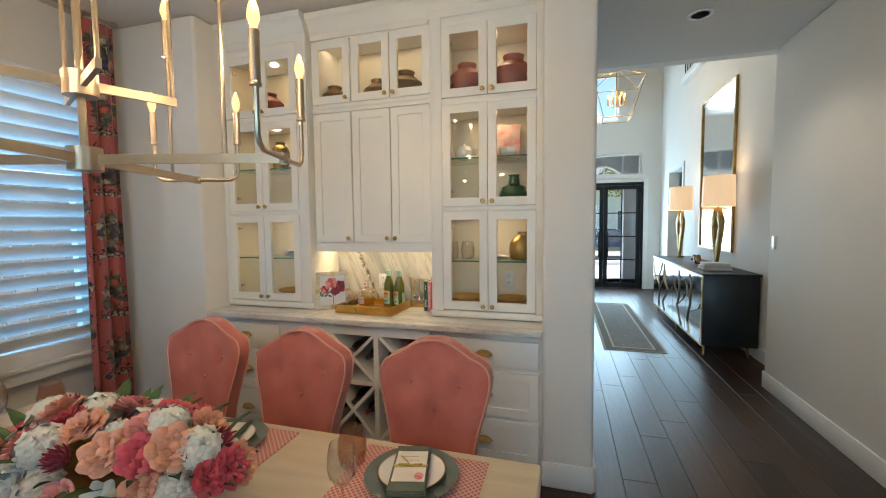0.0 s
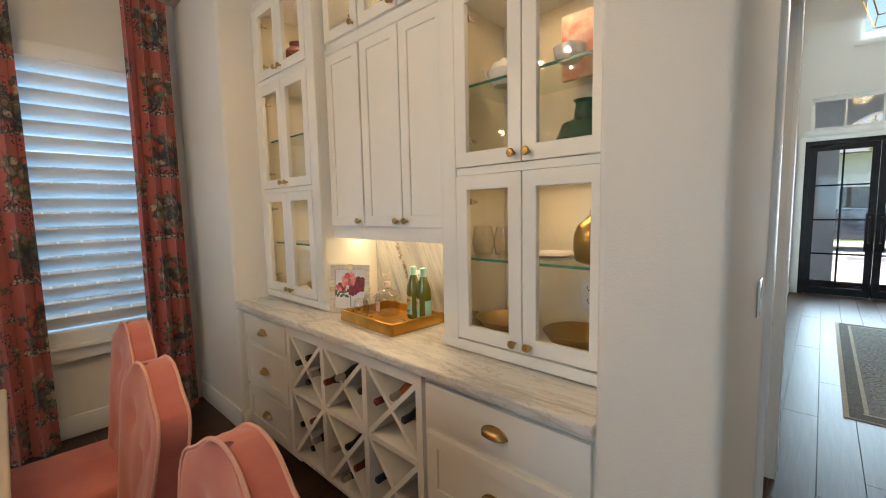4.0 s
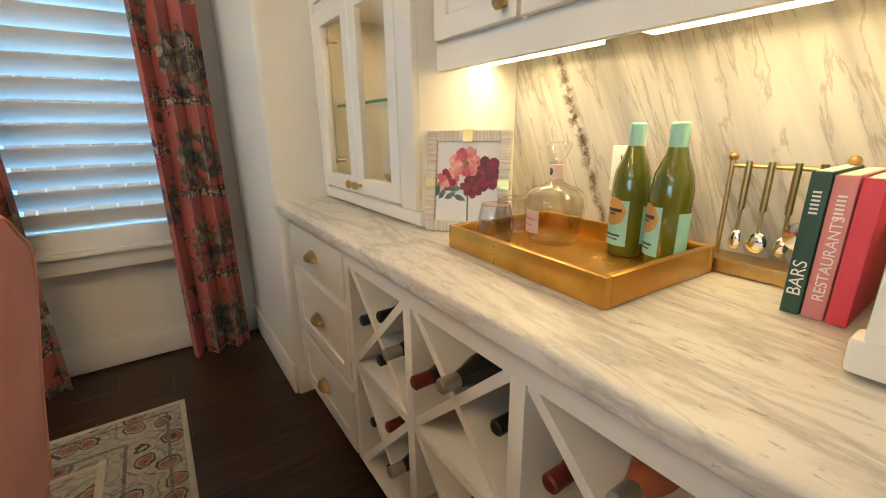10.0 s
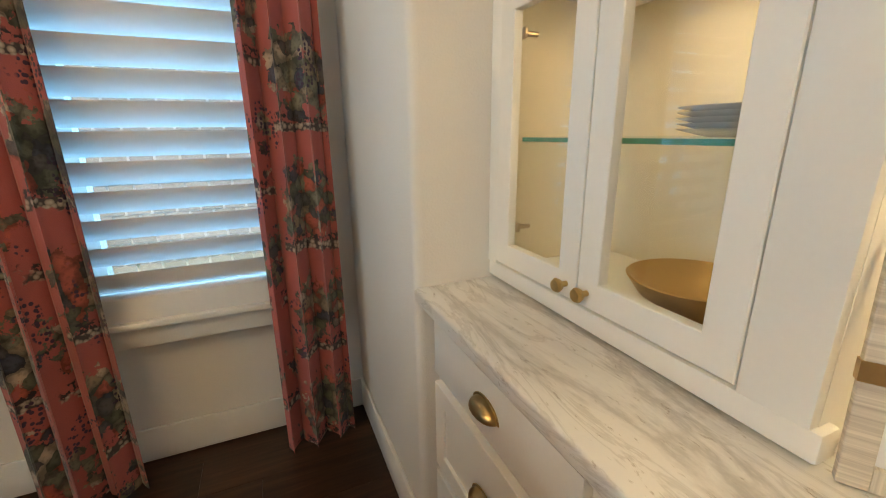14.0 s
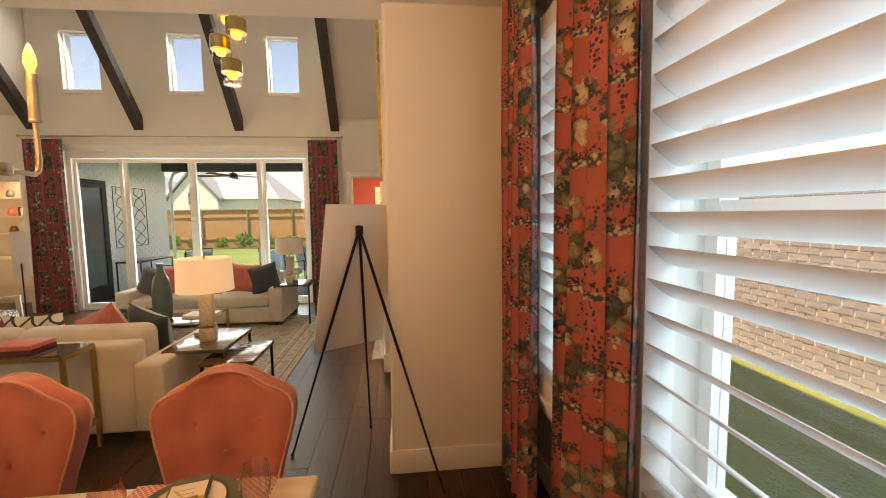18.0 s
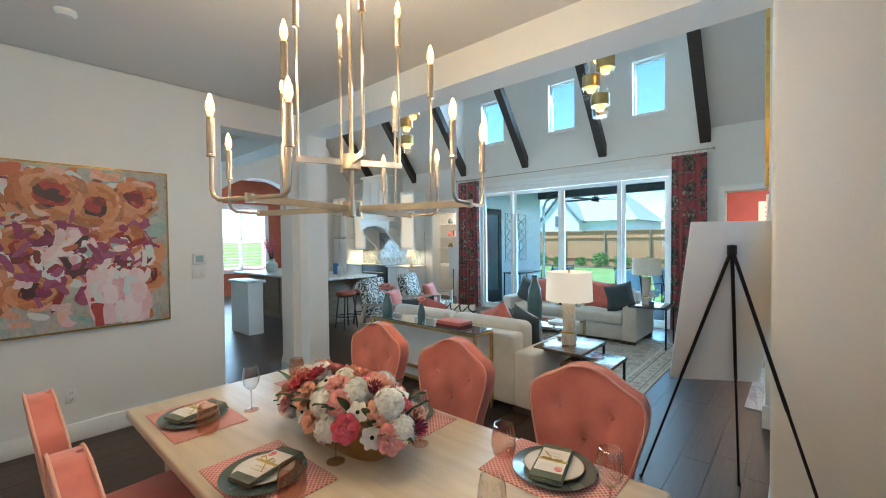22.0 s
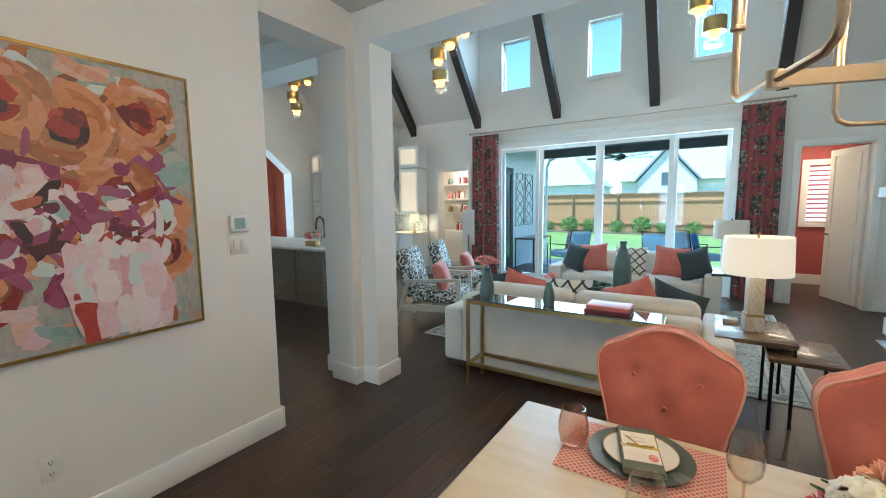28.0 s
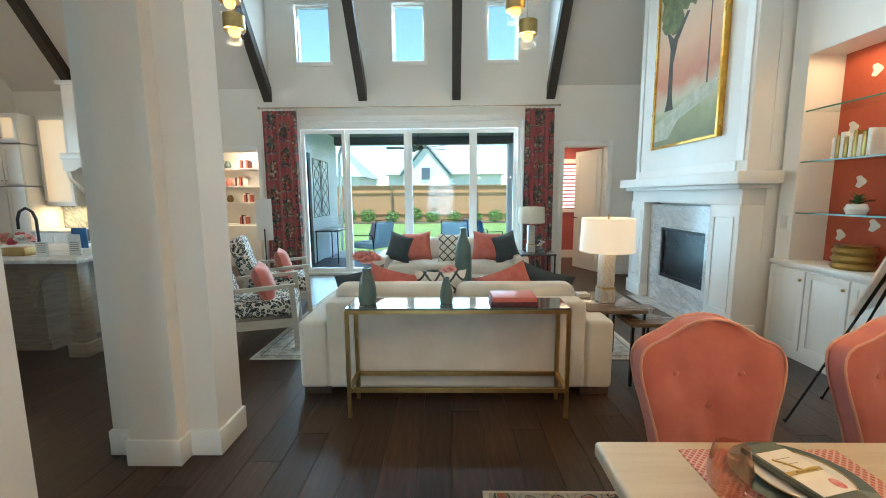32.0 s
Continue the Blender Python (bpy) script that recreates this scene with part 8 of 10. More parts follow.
part("glass_top", box(-0.755, 0.755, -0.135, 0.135, 0.701, 0.711), surf("dark_glass_top", (0.10, 0.13, 0.12), (0.12, 0.15, 0.14), 4, 0.03, 0.0, coat=1.0), ct, "tinted glass top", 0)
VZ = [(0, 0), (0.055, 0), (0.062, 0.03), (0.058, 0.1), (0.045, 0.17), (0.03, 0.215), (0.03, 0.24), (0.026, 0.24), (0.026, 0.2)]
TEALC = surf("teal_ceramic", (0.06, 0.11, 0.10), (0.08, 0.14, 0.125), 9, 0.35, coat=0.3)
for vx, sc, nf in ((0.99, 1.0, 7), (0.46, 0.72, 2)):
    v = vase("bud_vase", VZ, vx, -1.225, 0.748, TEALC, "teal ceramic vase with pink flowers on the console", sc, "console vases")
    for k in range(nf):
        a = k * 2.4
        r_ = 0.05 * sc * (0 if k == 0 else 1)
        bloom("rose", "pink", r_ * math.cos(a), r_ * math.sin(a), (0.285 + 0.02 * (k % 2)) * sc, 0.042 * sc + 0.01, k, v)
bk2 = thing("book_stack", (0.02, -1.22, 0.748), "two large coral books on the console", "books")
part("book", box(-0.15, 0.15, -0.1, 0.1, 0, 0.03, 0.003), surf("plum_book", (0.12, 0.02, 0.03), rough=0.5), bk2)
part("book", box(-0.145, 0.14, -0.1, 0.095, 0.03, 0.06, 0.003), surf("coral_book", (0.6, 0.16, 0.13), rough=0.4), bk2)


def nest_table(m, w, d, h, top, label):
    t = thing("side_table", m, label, "table", "nesting side tables")
    part("top", box(-w / 2, w / 2, -d / 2, d / 2, h - 0.03, h, 0.003), top, t)
    for sx_ in (-1, 1):
        for sy_ in (-1, 1):
            part("leg", box(sx_ * (w / 2 - 0.02) - 0.01, sx_ * (w / 2 - 0.02) + 0.01, sy_ * (d / 2 - 0.02) - 0.01, sy_ * (d / 2 - 0.02) + 0.01, 0, h - 0.03), BLACK, t, "thin dark metal leg", 0)
    return t


SLATE = surf("dark_slate_top", (0.05, 0.05, 0.05), (0.08, 0.075, 0.07), 6, 0.15, coat=0.4)
WALN = surf("walnut_top", (0.12, 0.075, 0.045), (0.16, 0.1, 0.06), 6, 0.25, coat=0.3, stretch=(1, 8, 1))
nest_table((-0.85, -1.92, 0), 0.46, 0.62, 0.58, WALN, "taller dark nesting table beside the sofa")
nest_table((-1.12, -1.80, 0), 0.40, 0.54, 0.50, WALN, "lower dark nesting table beside the sofa")
ALAB = marble("alabaster", (0.66, 0.62, 0.55), (0.42, 0.35, 0.28), (0.58, 0.52, 0.44), 3.5, (10, 70, 0), 0.3, 0.6)
abody = [("body", [box(-0.05, 0.05, -0.05, 0.05, 0.03, 0.40, 0.006), box(-0.058, 0.058, -0.058, 0.058, 0, 0.11, 0.006)], ALAB), ("collar", box(-0.056, 0.056, -0.056, 0.056, 0.11, 0.128, 0.002), BRASS), ("neck", rod((0, 0, 0.4), (0, 0, 0.46), 0.012), BRASS)]
table_lamp(pose(-0.85, -1.885, 0.58, 0, 0, 10), SHADE_SOFT, abody, "square alabaster column", 0.205, 0.215, 0.27, 0.42, "alabaster column lamp with a wide white drum shade")
cst = thing("coaster_box", (-0.72, -2.06, 0.58), "small pale stone coaster stack", "coasters")
part("stack", box(-0.05, 0.05, -0.05, 0.05, 0, 0.03, 0.004), ALAB, cst)
nest_table((-0.86, -4.72, 0), 0.52, 0.5, 0.60, SLATE, "dark side table with crossed legs by the far sofa")
table_lamp(pose(-0.79, -4.72, 0.60, 0, 0, 0), SHADE, abody, "square alabaster column", 0.19, 0.2, 0.24, 0.44, "alabaster lamp with a white drum shade on the far table")
orc = thing("small_flower_pot", (-0.9, -4.55, 0.60), "white orchid in a small dark pot", "plant")
part("pot", lathe([(0, 0), (0.035, 0), (0.04, 0.07), (0.03, 0.07)], seg=16), TEALC, orc)
for k in range(6):
    bloom("anemone", "white", 0.03 * math.cos(k), 0.03 * math.sin(k * 2), 0.12 + 0.015 * k, 0.035, k, orc)
cf = thing("coffee_table", (0.38, -3.42, 0), "large glass-topped coffee table with a brass frame", "table")
part("top", box(-0.62, 0.62, -0.4, 0.4, 0.42, 0.435, 0.003), MATS["dark_glass_top"], cf, "glass top")
for sx_ in (-1, 1):
    for sy_ in (-1, 1):
        part("leg", box(sx_ * 0.6 - 0.015, sx_ * 0.6 + 0.015, sy_ * 0.38 - 0.015, sy_ * 0.38 + 0.015, 0, 0.42), BRASS, cf, smooth=0)
part("lower_shelf", box(-0.6, 0.6, -0.38, 0.38, 0.12, 0.14), WALN, cf, smooth=0)
vase("tall_vase", [(0, 0), (0.085, 0), (0.1, 0.04), (0.1, 0.3), (0.085, 0.45), (0.045, 0.55), (0.032, 0.6), (0.042, 0.64), (0.03, 0.65)], 0.28, -3.3, 0.435, TEALC, "tall slender teal vase on the coffee table")
suc = thing("succulent_bowl", (0.62, -3.35, 0.435), "bowl of blue-green succulents on the coffee table", "plant")
part("bowl", lathe([(0, 0), (0.09, 0), (0.14, 0.05), (0.15, 0.09), (0.13, 0.09)], seg=24), SAGE, suc)
SUCC = surf("succulent", (0.06, 0.11, 0.09), (0.09, 0.15, 0.11), 12, 0.5)
for k, (sx_, sy_, r_) in enumerate(((0, 0, 0.11), (0.12, 0.03, 0.08), (-0.12, 0.02, 0.09), (0.04, -0.1, 0.08), (-0.05, 0.1, 0.08), (0.17, -0.06, 0.06), (-0.17, -0.05, 0.06))):
    part("rosette", [(lambda sx_=sx_, sy_=sy_, r_=r_, k=k: (lambda bm: [petal(bm, pose(sx_, sy_, 0.08, 0, 0, 360 * j / 8 + 20 * t_) @ pose(0, 0, 0, 20 + 24 * t_, 0, 0), r_ * 0.3, r_ * (0.7 + 0.25 * t_), -0.2, 3) for t_ in range(3) for j in range(8)]))()], SUCC, suc, smooth=60)
cbk = thing("coffee_table_book", (-0.1, -3.4, 0.435), "large pale book on the coffee table", "book")
part("book", box(-0.17, 0.17, -0.13, 0.13, 0, 0.035, 0.003), CARD, cbk)
area_rug(-1.32, 2.25, -5.05, -2.05, "faded cream and grey rug under the sofas", (rug_mat("cream_rug", (0.46, 0.43, 0.37), [(0.2, 0.21, 0.22), (0.36, 0.3, 0.24), (0.3, 0.3, 0.28)], 4.5), rug_mat("cream_rug_border", (0.42, 0.4, 0.35), [(0.18, 0.19, 0.2), (0.36, 0.28, 0.22), (0.5, 0.47, 0.42)], 9), FRINGE))


def leopard():
    m, n, l, p = shader("leaf_print_fabric")
    vec = coords(n, l)
    wp = noise_tex(n, l, vec, 9, 2)
    wv = mixc(n, l, 0.06, vec, wp.outputs["Color"], "ADD")
    v = voronoi(n, l, wv, 34, "F1", 0.85)
    r = ramp(n, [(0.0, (0.36, 0.38, 0.34)), (0.24, (0.3, 0.32, 0.3)), (0.30, (0.02, 0.03, 0.035)), (0.52, (0.03, 0.04, 0.045)), (0.58, (0.66, 0.64, 0.58))])
    l.new(v.outputs["Distance"], r.inputs[0])
    l.new(r.outputs[0], p.inputs["Base Color"])
    p.inputs["Roughness"].default_value = 0.85
    return m


LEOP, WHITEW = leopard(), surf("limed_wood", (0.42, 0.38, 0.32), (0.5, 0.46, 0.39), 6, 0.5, bump=0.2, bscale=60, stretch=(1, 1, 7))


def armchair(m):
    c = thing("armchair", m, "limed wood armchair in a dark leaf print fabric", "armchair", "armchairs")
    part("seat_cushion", box(-0.3, 0.3, -0.36, 0.28, 0.30, 0.47, 0.06, 4), LEOP, c)
    bk_ = part("back_cushion", box(-0.3, 0.3, -0.085, 0.085, 0, 0.62, 0.06, 4), LEOP, c)
    bk_.matrix_basis = pose(0, 0.27, 0.36, -16, 0, 0)
    part("seat_rail", [box(-0.33, 0.33, -0.36, -0.32, 0.2, 0.29, 0.006), box(-0.33, 0.33, 0.3, 0.34, 0.2, 0.29, 0.006)], WHITEW, c)
    for s in (-1, 1):
        part("side_frame", [bar((s * 0.34, -0.36, 0), (s * 0.34, -0.33, 0.60), 0.04, 0.05), bar((s * 0.34, 0.48, 0), (s * 0.34, 0.30, 0.60), 0.04, 0.05), bar((s * 0.34, -0.36, 0.61), (s * 0.34, 0.36, 0.58), 0.05, 0.035), bar((s * 0.34, -0.34, 0.25), (s * 0.34, 0.38, 0.25), 0.03, 0.08)], WHITEW, c, "limed wood arm and legs", 0)
    return c


ac = armchair(pose(2.36, -2.55, 0.012, 0, 0, -72))
copy_thing(ac, pose(2.62, -3.62, 0.012, 0, 0, -68))
for x, y in ((2.28, -2.5), (2.52, -3.58)):
    pillow(pose(x, y, 0.62, -18, 0, -70), CORALP, "coral velvet pillow on the armchair", 0.42, 0.4)


def pendant_cluster(m, drops, label):
    c = thing("pendant_cluster", m, label, "pendant", "glass pendants")
    for x, y, z in drops:
        d = part("band", lathe([(0.112, 0.14), (0.115, 0.14), (0.115, 0.29), (0.112, 0.29)], x, y, z, 32), BRASS, c, "brass band")
        part("glass_tube", lathe([(0.088, 0), (0.092, 0), (0.094, 0.36), (0.09, 0.36)], x, y, z, 32), GLASS, d, "fluted glass tube")
        part("diffuser", lathe([(0, 0.07), (0.045, 0.08), (0.065, 0.13), (0.05, 0.2), (0, 0.22)], x, y, z, 18), glow("amber_bulb", (1.0, 0.5, 0.1), 1.8), d, "amber glowing bulb")
        part("cord", rod((x, y, z + 0.2), (x, y, 6.4 - m[2]), 0.004, 6), BRASS, d)
    lamp("pendant_glow", "POINT", 13, pose(m[0], m[1], m[2] + 0.1), WARM, 0.12)
    return c


pendant_cluster((-0.49, -3.68, 3.21), ((0.0, 0.0, -0.02), (0.14, -0.05, 0.27), (-0.1, 0.08, 0.42), (0.06, -0.1, 0.66)), "cluster of brass banded glass pendants")
pendant_cluster((2.81, -3.32, 3.17), ((0.0, 0.0, -0.02), (0.06, -0.05, 0.30), (-0.2, 0.04, 0.44), (-0.38, -0.06, 0.6)), "cluster of brass banded glass pendants")
pendant_cluster((6.5, -3.68, 3.3), ((0.0, 0.0, -0.02), (0.16, -0.05, 0.24), (-0.1, 0.1, 0.42), (-0.3, -0.06, 0.52)), "cluster of brass banded glass pendants over the island")

# ---- kitchen and nook ----
ISL = surf("weathered_oak", (0.22, 0.155, 0.10), (0.30, 0.22, 0.145), 5, 0.5, bump=0.2, bscale=50, stretch=(1, 1, 7))
il = thing("kitchen_island", (0, 0, 0), "weathered oak island with a pale stone top and arched ends", "island")
part("top", box(3.72, 7.2, -3.35, -2.05, 0.885, 0.92, 0.006), STONE, il, "pale veined stone top")
part("body", box(4.3, 6.9, -3.2, -2.3, 0.08, 0.885), ISL, il, smooth=0)
part("plinth", box(4.28, 6.92, -3.22, -2.28, 0, 0.1), ISL, il, smooth=0)
for k in range(5):
    part("panel_strip", box(4.3 + k * 0.64, 4.36 + k * 0.64, -2.3, -2.28, 0.1, 0.885), ISL, il, smooth=0)
for y0 in (-3.25, -2.25):
    part("post", [box(3.8, 3.92, y0, y0 + 0.12, 0.12, 0.885, 0.006), box(3.77, 3.95, y0 - 0.03, y0 + 0.15, 0, 0.13, 0.008)], ISL, il)
for y0 in (-3.2, -2.22):
    part("arch_rail", slab([(3.92, 0.885), (4.3, 0.885), (4.3, 0.45), (4.27, 0.6), (4.2, 0.72), (4.1, 0.78), (3.99, 0.8), (3.92, 0.72)], y0, y0 + 0.05, axis="y"), ISL, il, smooth=0)
ST = surf("coral_leather", (0.45, 0.11, 0.07), (0.5, 0.14, 0.09), 9, 0.5)
for sx_, sy_ in ((3.98, -2.62), (3.98, -3.02)):
    s = thing("bar_stool", (sx_ - 0.25, sy_, 0), "wooden bar stool with a coral leather seat", "stool", "bar stools")
    part("seat", lathe([(0, 0.61), (0.17, 0.61), (0.185, 0.635), (0.17, 0.665), (0, 0.67)], seg=24), ST, s)
    part("ring", lathe([(0.165, 0.57), (0.17, 0.61), (0.15, 0.61), (0.15, 0.57)], seg=24), NAILW, s)
    for j in range(4):
        a = math.pi / 4 + j * math.pi / 2
        part("leg", rod((0.2 * math.cos(a), 0.2 * math.sin(a), 0), (0.13 * math.cos(a), 0.13 * math.sin(a), 0.6), 0.015), NAILW, s)
    part("foot_ring", tube([(0.172 * math.cos(2 * math.pi * j / 24), 0.172 * math.sin(2 * math.pi * j / 24), 0.22) for j in range(24)], 0.009, 6, True), BLACK, s)
fc = thing("kitchen_faucet", (4.75, -2.75, 0.92), "tall matte black spring faucet", "faucet")
part("spout", tube([(0, 0, 0), (0, 0, 0.32), (0.03, 0, 0.4), (0.1, 0, 0.44), (0.17, 0, 0.4), (0.2, 0, 0.32), (0.2, 0, 0.22)], 0.014, 10), BLACK, fc)
part("handle", rod((0, 0.02, 0.08), (0, 0.09, 0.11), 0.008), BLACK, fc)
fb = thing("flower_box", (4.55, -2.35, 0.92), "wooden box of pink and white flowers on the island", "flowers")
part("box", box(-0.12, 0.12, -0.06, 0.06, 0, 0.08, 0.004), WOODB, fb)
for k in range(9):
    bloom("rose", ("pink", "white", "hot_pink", "peach")[k % 4], 0.1 * math.cos(k * 2.4), 0.05 * math.sin(k * 2.4), 0.13 + 0.02 * (k % 3), 0.05, k, fb)
for k, (sx_, sy_) in enumerate(((4.22, -2.25), (4.0, -2.35), (3.9, -2.6), (4.1, -2.85))):
    sg = thing("counter_sign", pose(sx_, sy_, 0.92, 0, 0, 170), "small white printed sign in an acrylic stand", "sign", "counter signs")
    part("card", box(-0.07, 0.07, -0.003, 0.003, 0, 0.2 if k else 0.14), PORC, sg, smooth=0)
    part("print", [box(-0.05, 0.05, -0.0045, -0.0031, 0.04 + 0.02 * j, 0.048 + 0.02 * j) for j in range(5)] + [box(-0.05, 0.05, 0.0031, 0.0045, 0.04 + 0.02 * j, 0.048 + 0.02 * j) for j in range(5)], MATS["ink"], sg, "grey lines of print", 0)
bcard = thing("counter_sign", pose(4.45, -2.9, 0.92, 0, 0, 185), "blue leaflet standing on the island", "sign", "counter signs")
part("card", box(-0.08, 0.08, -0.003, 0.003, 0, 0.22), surf("blue_leaflet", (0.03, 0.16, 0.4), rough=0.4), bcard, smooth=0)
pv = vase("pot_vase", [(0, 0), (0.09, 0), (0.13, 0.08), (0.12, 0.18), (0.06, 0.24), (0.055, 0.27), (0.07, 0.28), (0.05, 0.28)], 6.2, -2.45, 0.92, surf("pale_celadon", (0.5, 0.52, 0.46), rough=0.3), "celadon vase with magenta blossom branches")
for k in range(26):
    a, e, L_ = k * 2.4, qq.uniform(0.1, 0.5), qq.uniform(0.25, 0.5)
    tip = (L_ * e * math.cos(a), L_ * e * math.sin(a), 0.28 + L_)
    br_ = part("twig", rod((0, 0, 0.2), tip, 0.003, 5), NAILW, pv)
    part("blossom", [blob(tip[0] * f_ + qq.uniform(-0.03, 0.03), tip[1] * f_ + qq.uniform(-0.03, 0.03), 0.28 + (tip[2] - 0.28) * f_, 0.018, 0.018, 0.016, 1) for f_ in (0.5, 0.7, 0.85, 1.0)], PET["hot_pink"], br_)


# Panes over solid doors emit light: a lit interior put into the material.
CABGLOW = glowing_skin((1.0, 0.72, 0.4), 0.16)


def kitchen_unit(name, x0, x1, y0, y1, z0, z1, doors, label, glass=False):
    u = thing(name, (0, 0, 0), label, "cabinet", "kitchen cabinets")
    part("body", box(x0, x1, y0, y1 - 0.022, z0, z1), CAB, u, smooth=0)
    w = (x1 - x0) / doors
    for k in range(doors):
        a, b = x0 + k * w + 0.01, x0 + (k + 1) * w - 0.01
        f_ = panel_front(a, b, z0 + 0.02, z1 - 0.02, 0)
        m_ = mesh_of("door", f_, CAB)
        o = new("door", m_)
        o.parent = u
        o.matrix_basis = pose(0, y1, 0, 0, 0, 0) @ Matrix.Diagonal((1, -1, 1, 1))
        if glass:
            part("pane", box(a + 0.055, b - 0.055, 0.003, 0.007, z0 + 0.075, z1 - 0.075), CABGLOW, o, "glowing pane that stands in for a lit interior", 0)
        part("knob", blob(b - 0.03 if k % 2 == 0 else a + 0.03, 0.012 - (0.024), z0 + 0.08, 0.012, 0.012, 0.012), BRASS, o)
    return u


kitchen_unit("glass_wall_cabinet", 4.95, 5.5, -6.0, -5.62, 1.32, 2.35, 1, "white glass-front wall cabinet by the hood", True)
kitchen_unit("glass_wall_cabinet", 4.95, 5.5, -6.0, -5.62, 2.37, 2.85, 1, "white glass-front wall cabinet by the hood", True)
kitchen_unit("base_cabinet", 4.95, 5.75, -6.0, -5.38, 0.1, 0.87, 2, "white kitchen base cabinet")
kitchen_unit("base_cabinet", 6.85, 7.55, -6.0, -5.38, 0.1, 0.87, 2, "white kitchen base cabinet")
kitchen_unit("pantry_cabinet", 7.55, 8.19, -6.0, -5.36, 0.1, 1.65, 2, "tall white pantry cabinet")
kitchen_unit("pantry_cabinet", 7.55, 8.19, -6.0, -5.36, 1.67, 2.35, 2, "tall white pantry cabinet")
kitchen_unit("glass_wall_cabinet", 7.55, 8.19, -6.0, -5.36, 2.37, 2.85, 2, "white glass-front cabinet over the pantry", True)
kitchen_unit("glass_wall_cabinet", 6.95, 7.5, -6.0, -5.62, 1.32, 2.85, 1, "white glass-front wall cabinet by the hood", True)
for kx0, kx1 in ((4.93, 5.78), (6.83, 7.55)):
    solid("kitchen_countertop", [box(kx0, kx1, -6.0, -5.35, 0.872, 0.91, 0.005)], STONE, "pale stone kitchen counter beside the range", "countertop", "thing", group="kitchen counters")
solid("kitchen_backsplash", [box(4.95, 7.55, -5.998, -5.98, 0.912, 1.8)], marble("blue_grey_slab", (0.4, 0.45, 0.46), (0.1, 0.14, 0.16), (0.28, 0.33, 0.35), 1.6, (0, 50, 0), 0.15, 0.9), "blue-grey veined stone backsplash", "backsplash", smooth=0)
rg = thing("range_cooker", (6.3, -5.68, 0), "dark range cooker under the hood", "cooker")
part("body", box(-0.53, 0.53, -0.31, 0.31, 0.02, 0.90, 0.006), BLACK, rg)
part("cooktop", box(-0.53, 0.53, -0.31, 0.31, 0.902, 0.92), SLATE, rg, smooth=0)
part("oven_handle", rod((-0.4, 0.34, 0.72), (0.4, 0.34, 0.72), 0.014), NICKEL, rg)
hood = thing("range_hood", (6.3, -5.72, 0), "tall white panelled range hood with carved corbels", "hood")
part("chimney", [box(-0.52, 0.52, -0.28, 0.27, 2.2, 3.3, 0.004), *[box(-0.5 + k * 0.34, -0.18 + k * 0.34, 0.27, 0.285, 2.28, 3.2, 0.003) for k in range(3)]], CAB, hood)
part("cornice", box(-0.56, 0.56, -0.28, 0.33, 3.3, 3.36, 0.006), CAB, hood)
part("ledge", box(-0.6, 0.6, -0.28, 0.36, 2.1, 2.2, 0.008), CAB, hood)
part("valance", slab([(-0.58, 2.1), (0.58, 2.1), (0.58, 1.9), (0.4, 1.9), (0.3, 1.96), (0.0, 1.98), (-0.3, 1.96), (-0.4, 1.9), (-0.58, 1.9)], 0.28, 0.34, axis="y"), CAB, hood)
for sx_ in (-0.55, 0.47):
    part("corbel", slab([(0.33, 1.9), (-0.26, 1.9), (-0.26, 1.3), (-0.2, 1.32), (-0.12, 1.45), (0.05, 1.55), (0.2, 1.7), (0.3, 1.78)], sx_, sx_ + 0.08, axis="x"), CAB, hood)
lamp("kitchen_glow", "AREA", 2.6, look((5.3, -5.75, 1.3), (5.3, -5.7, 0)), WARM, 0.5, 0.1)
lamp("kitchen_glow", "AREA", 2.6, look((7.2, -5.75, 1.3), (7.2, -5.7, 0)), WARM, 0.5, 0.1)
klamp = table_lamp(pose(4.98, -5.5, 0.91), SHADE_LIT, [("body", lathe([(0, 0), (0.05, 0), (0.03, 0.05), (0.012, 0.1), (0.012, 0.28)], seg=14), BRASS)], "", 0.08, 0.12, 0.16, 0.26, "small lit lamp on the kitchen counter")
hw = thing("half_wall", (0, 0, 0), "white panelled half wall with a stone cap", "half wall", kind="structure")
part("wall", box(4.5, 5.2, -1.45, -1.2, 0, 0.88), TRIM, hw, smooth=0)
part("cap", box(4.46, 5.24, -1.49, -1.16, 0.88, 0.92, 0.005), STONE, hw)
nw = thing("window_9", (0, 0, 0), "wide white nook window", "window", kind="structure")
part("window_frame", [box(10.25, 10.35, -4.2 + k * 0.7 - 0.03, -4.2 + k * 0.7 + 0.03, 0.75, 2.6) for k in range(5)] + [box(10.25, 10.35, -4.2, -1.4, z, z + 0.06) for z in (0.75, 1.65, 2.54)], TRIM, nw, smooth=0)
part("casing", [box(10.18, 10.2, -4.32, -4.2, 0.65, 2.72), box(10.18, 10.2, -1.4, -1.28, 0.65, 2.72), box(10.18, 10.2, -4.2, -1.4, 2.6, 2.72), box(10.18, 10.2, -4.2, -1.4, 0.65, 0.75)], TRIM, nw, smooth=0)
for k in range(4):
    for j in range(20):
        part("shutter_slat", box(10.1, 10.16, -4.17 + k * 0.7, -3.53 + k * 0.7, 0.82 + j * 0.088, 0.83 + j * 0.088), SHUT, nw, smooth=0)

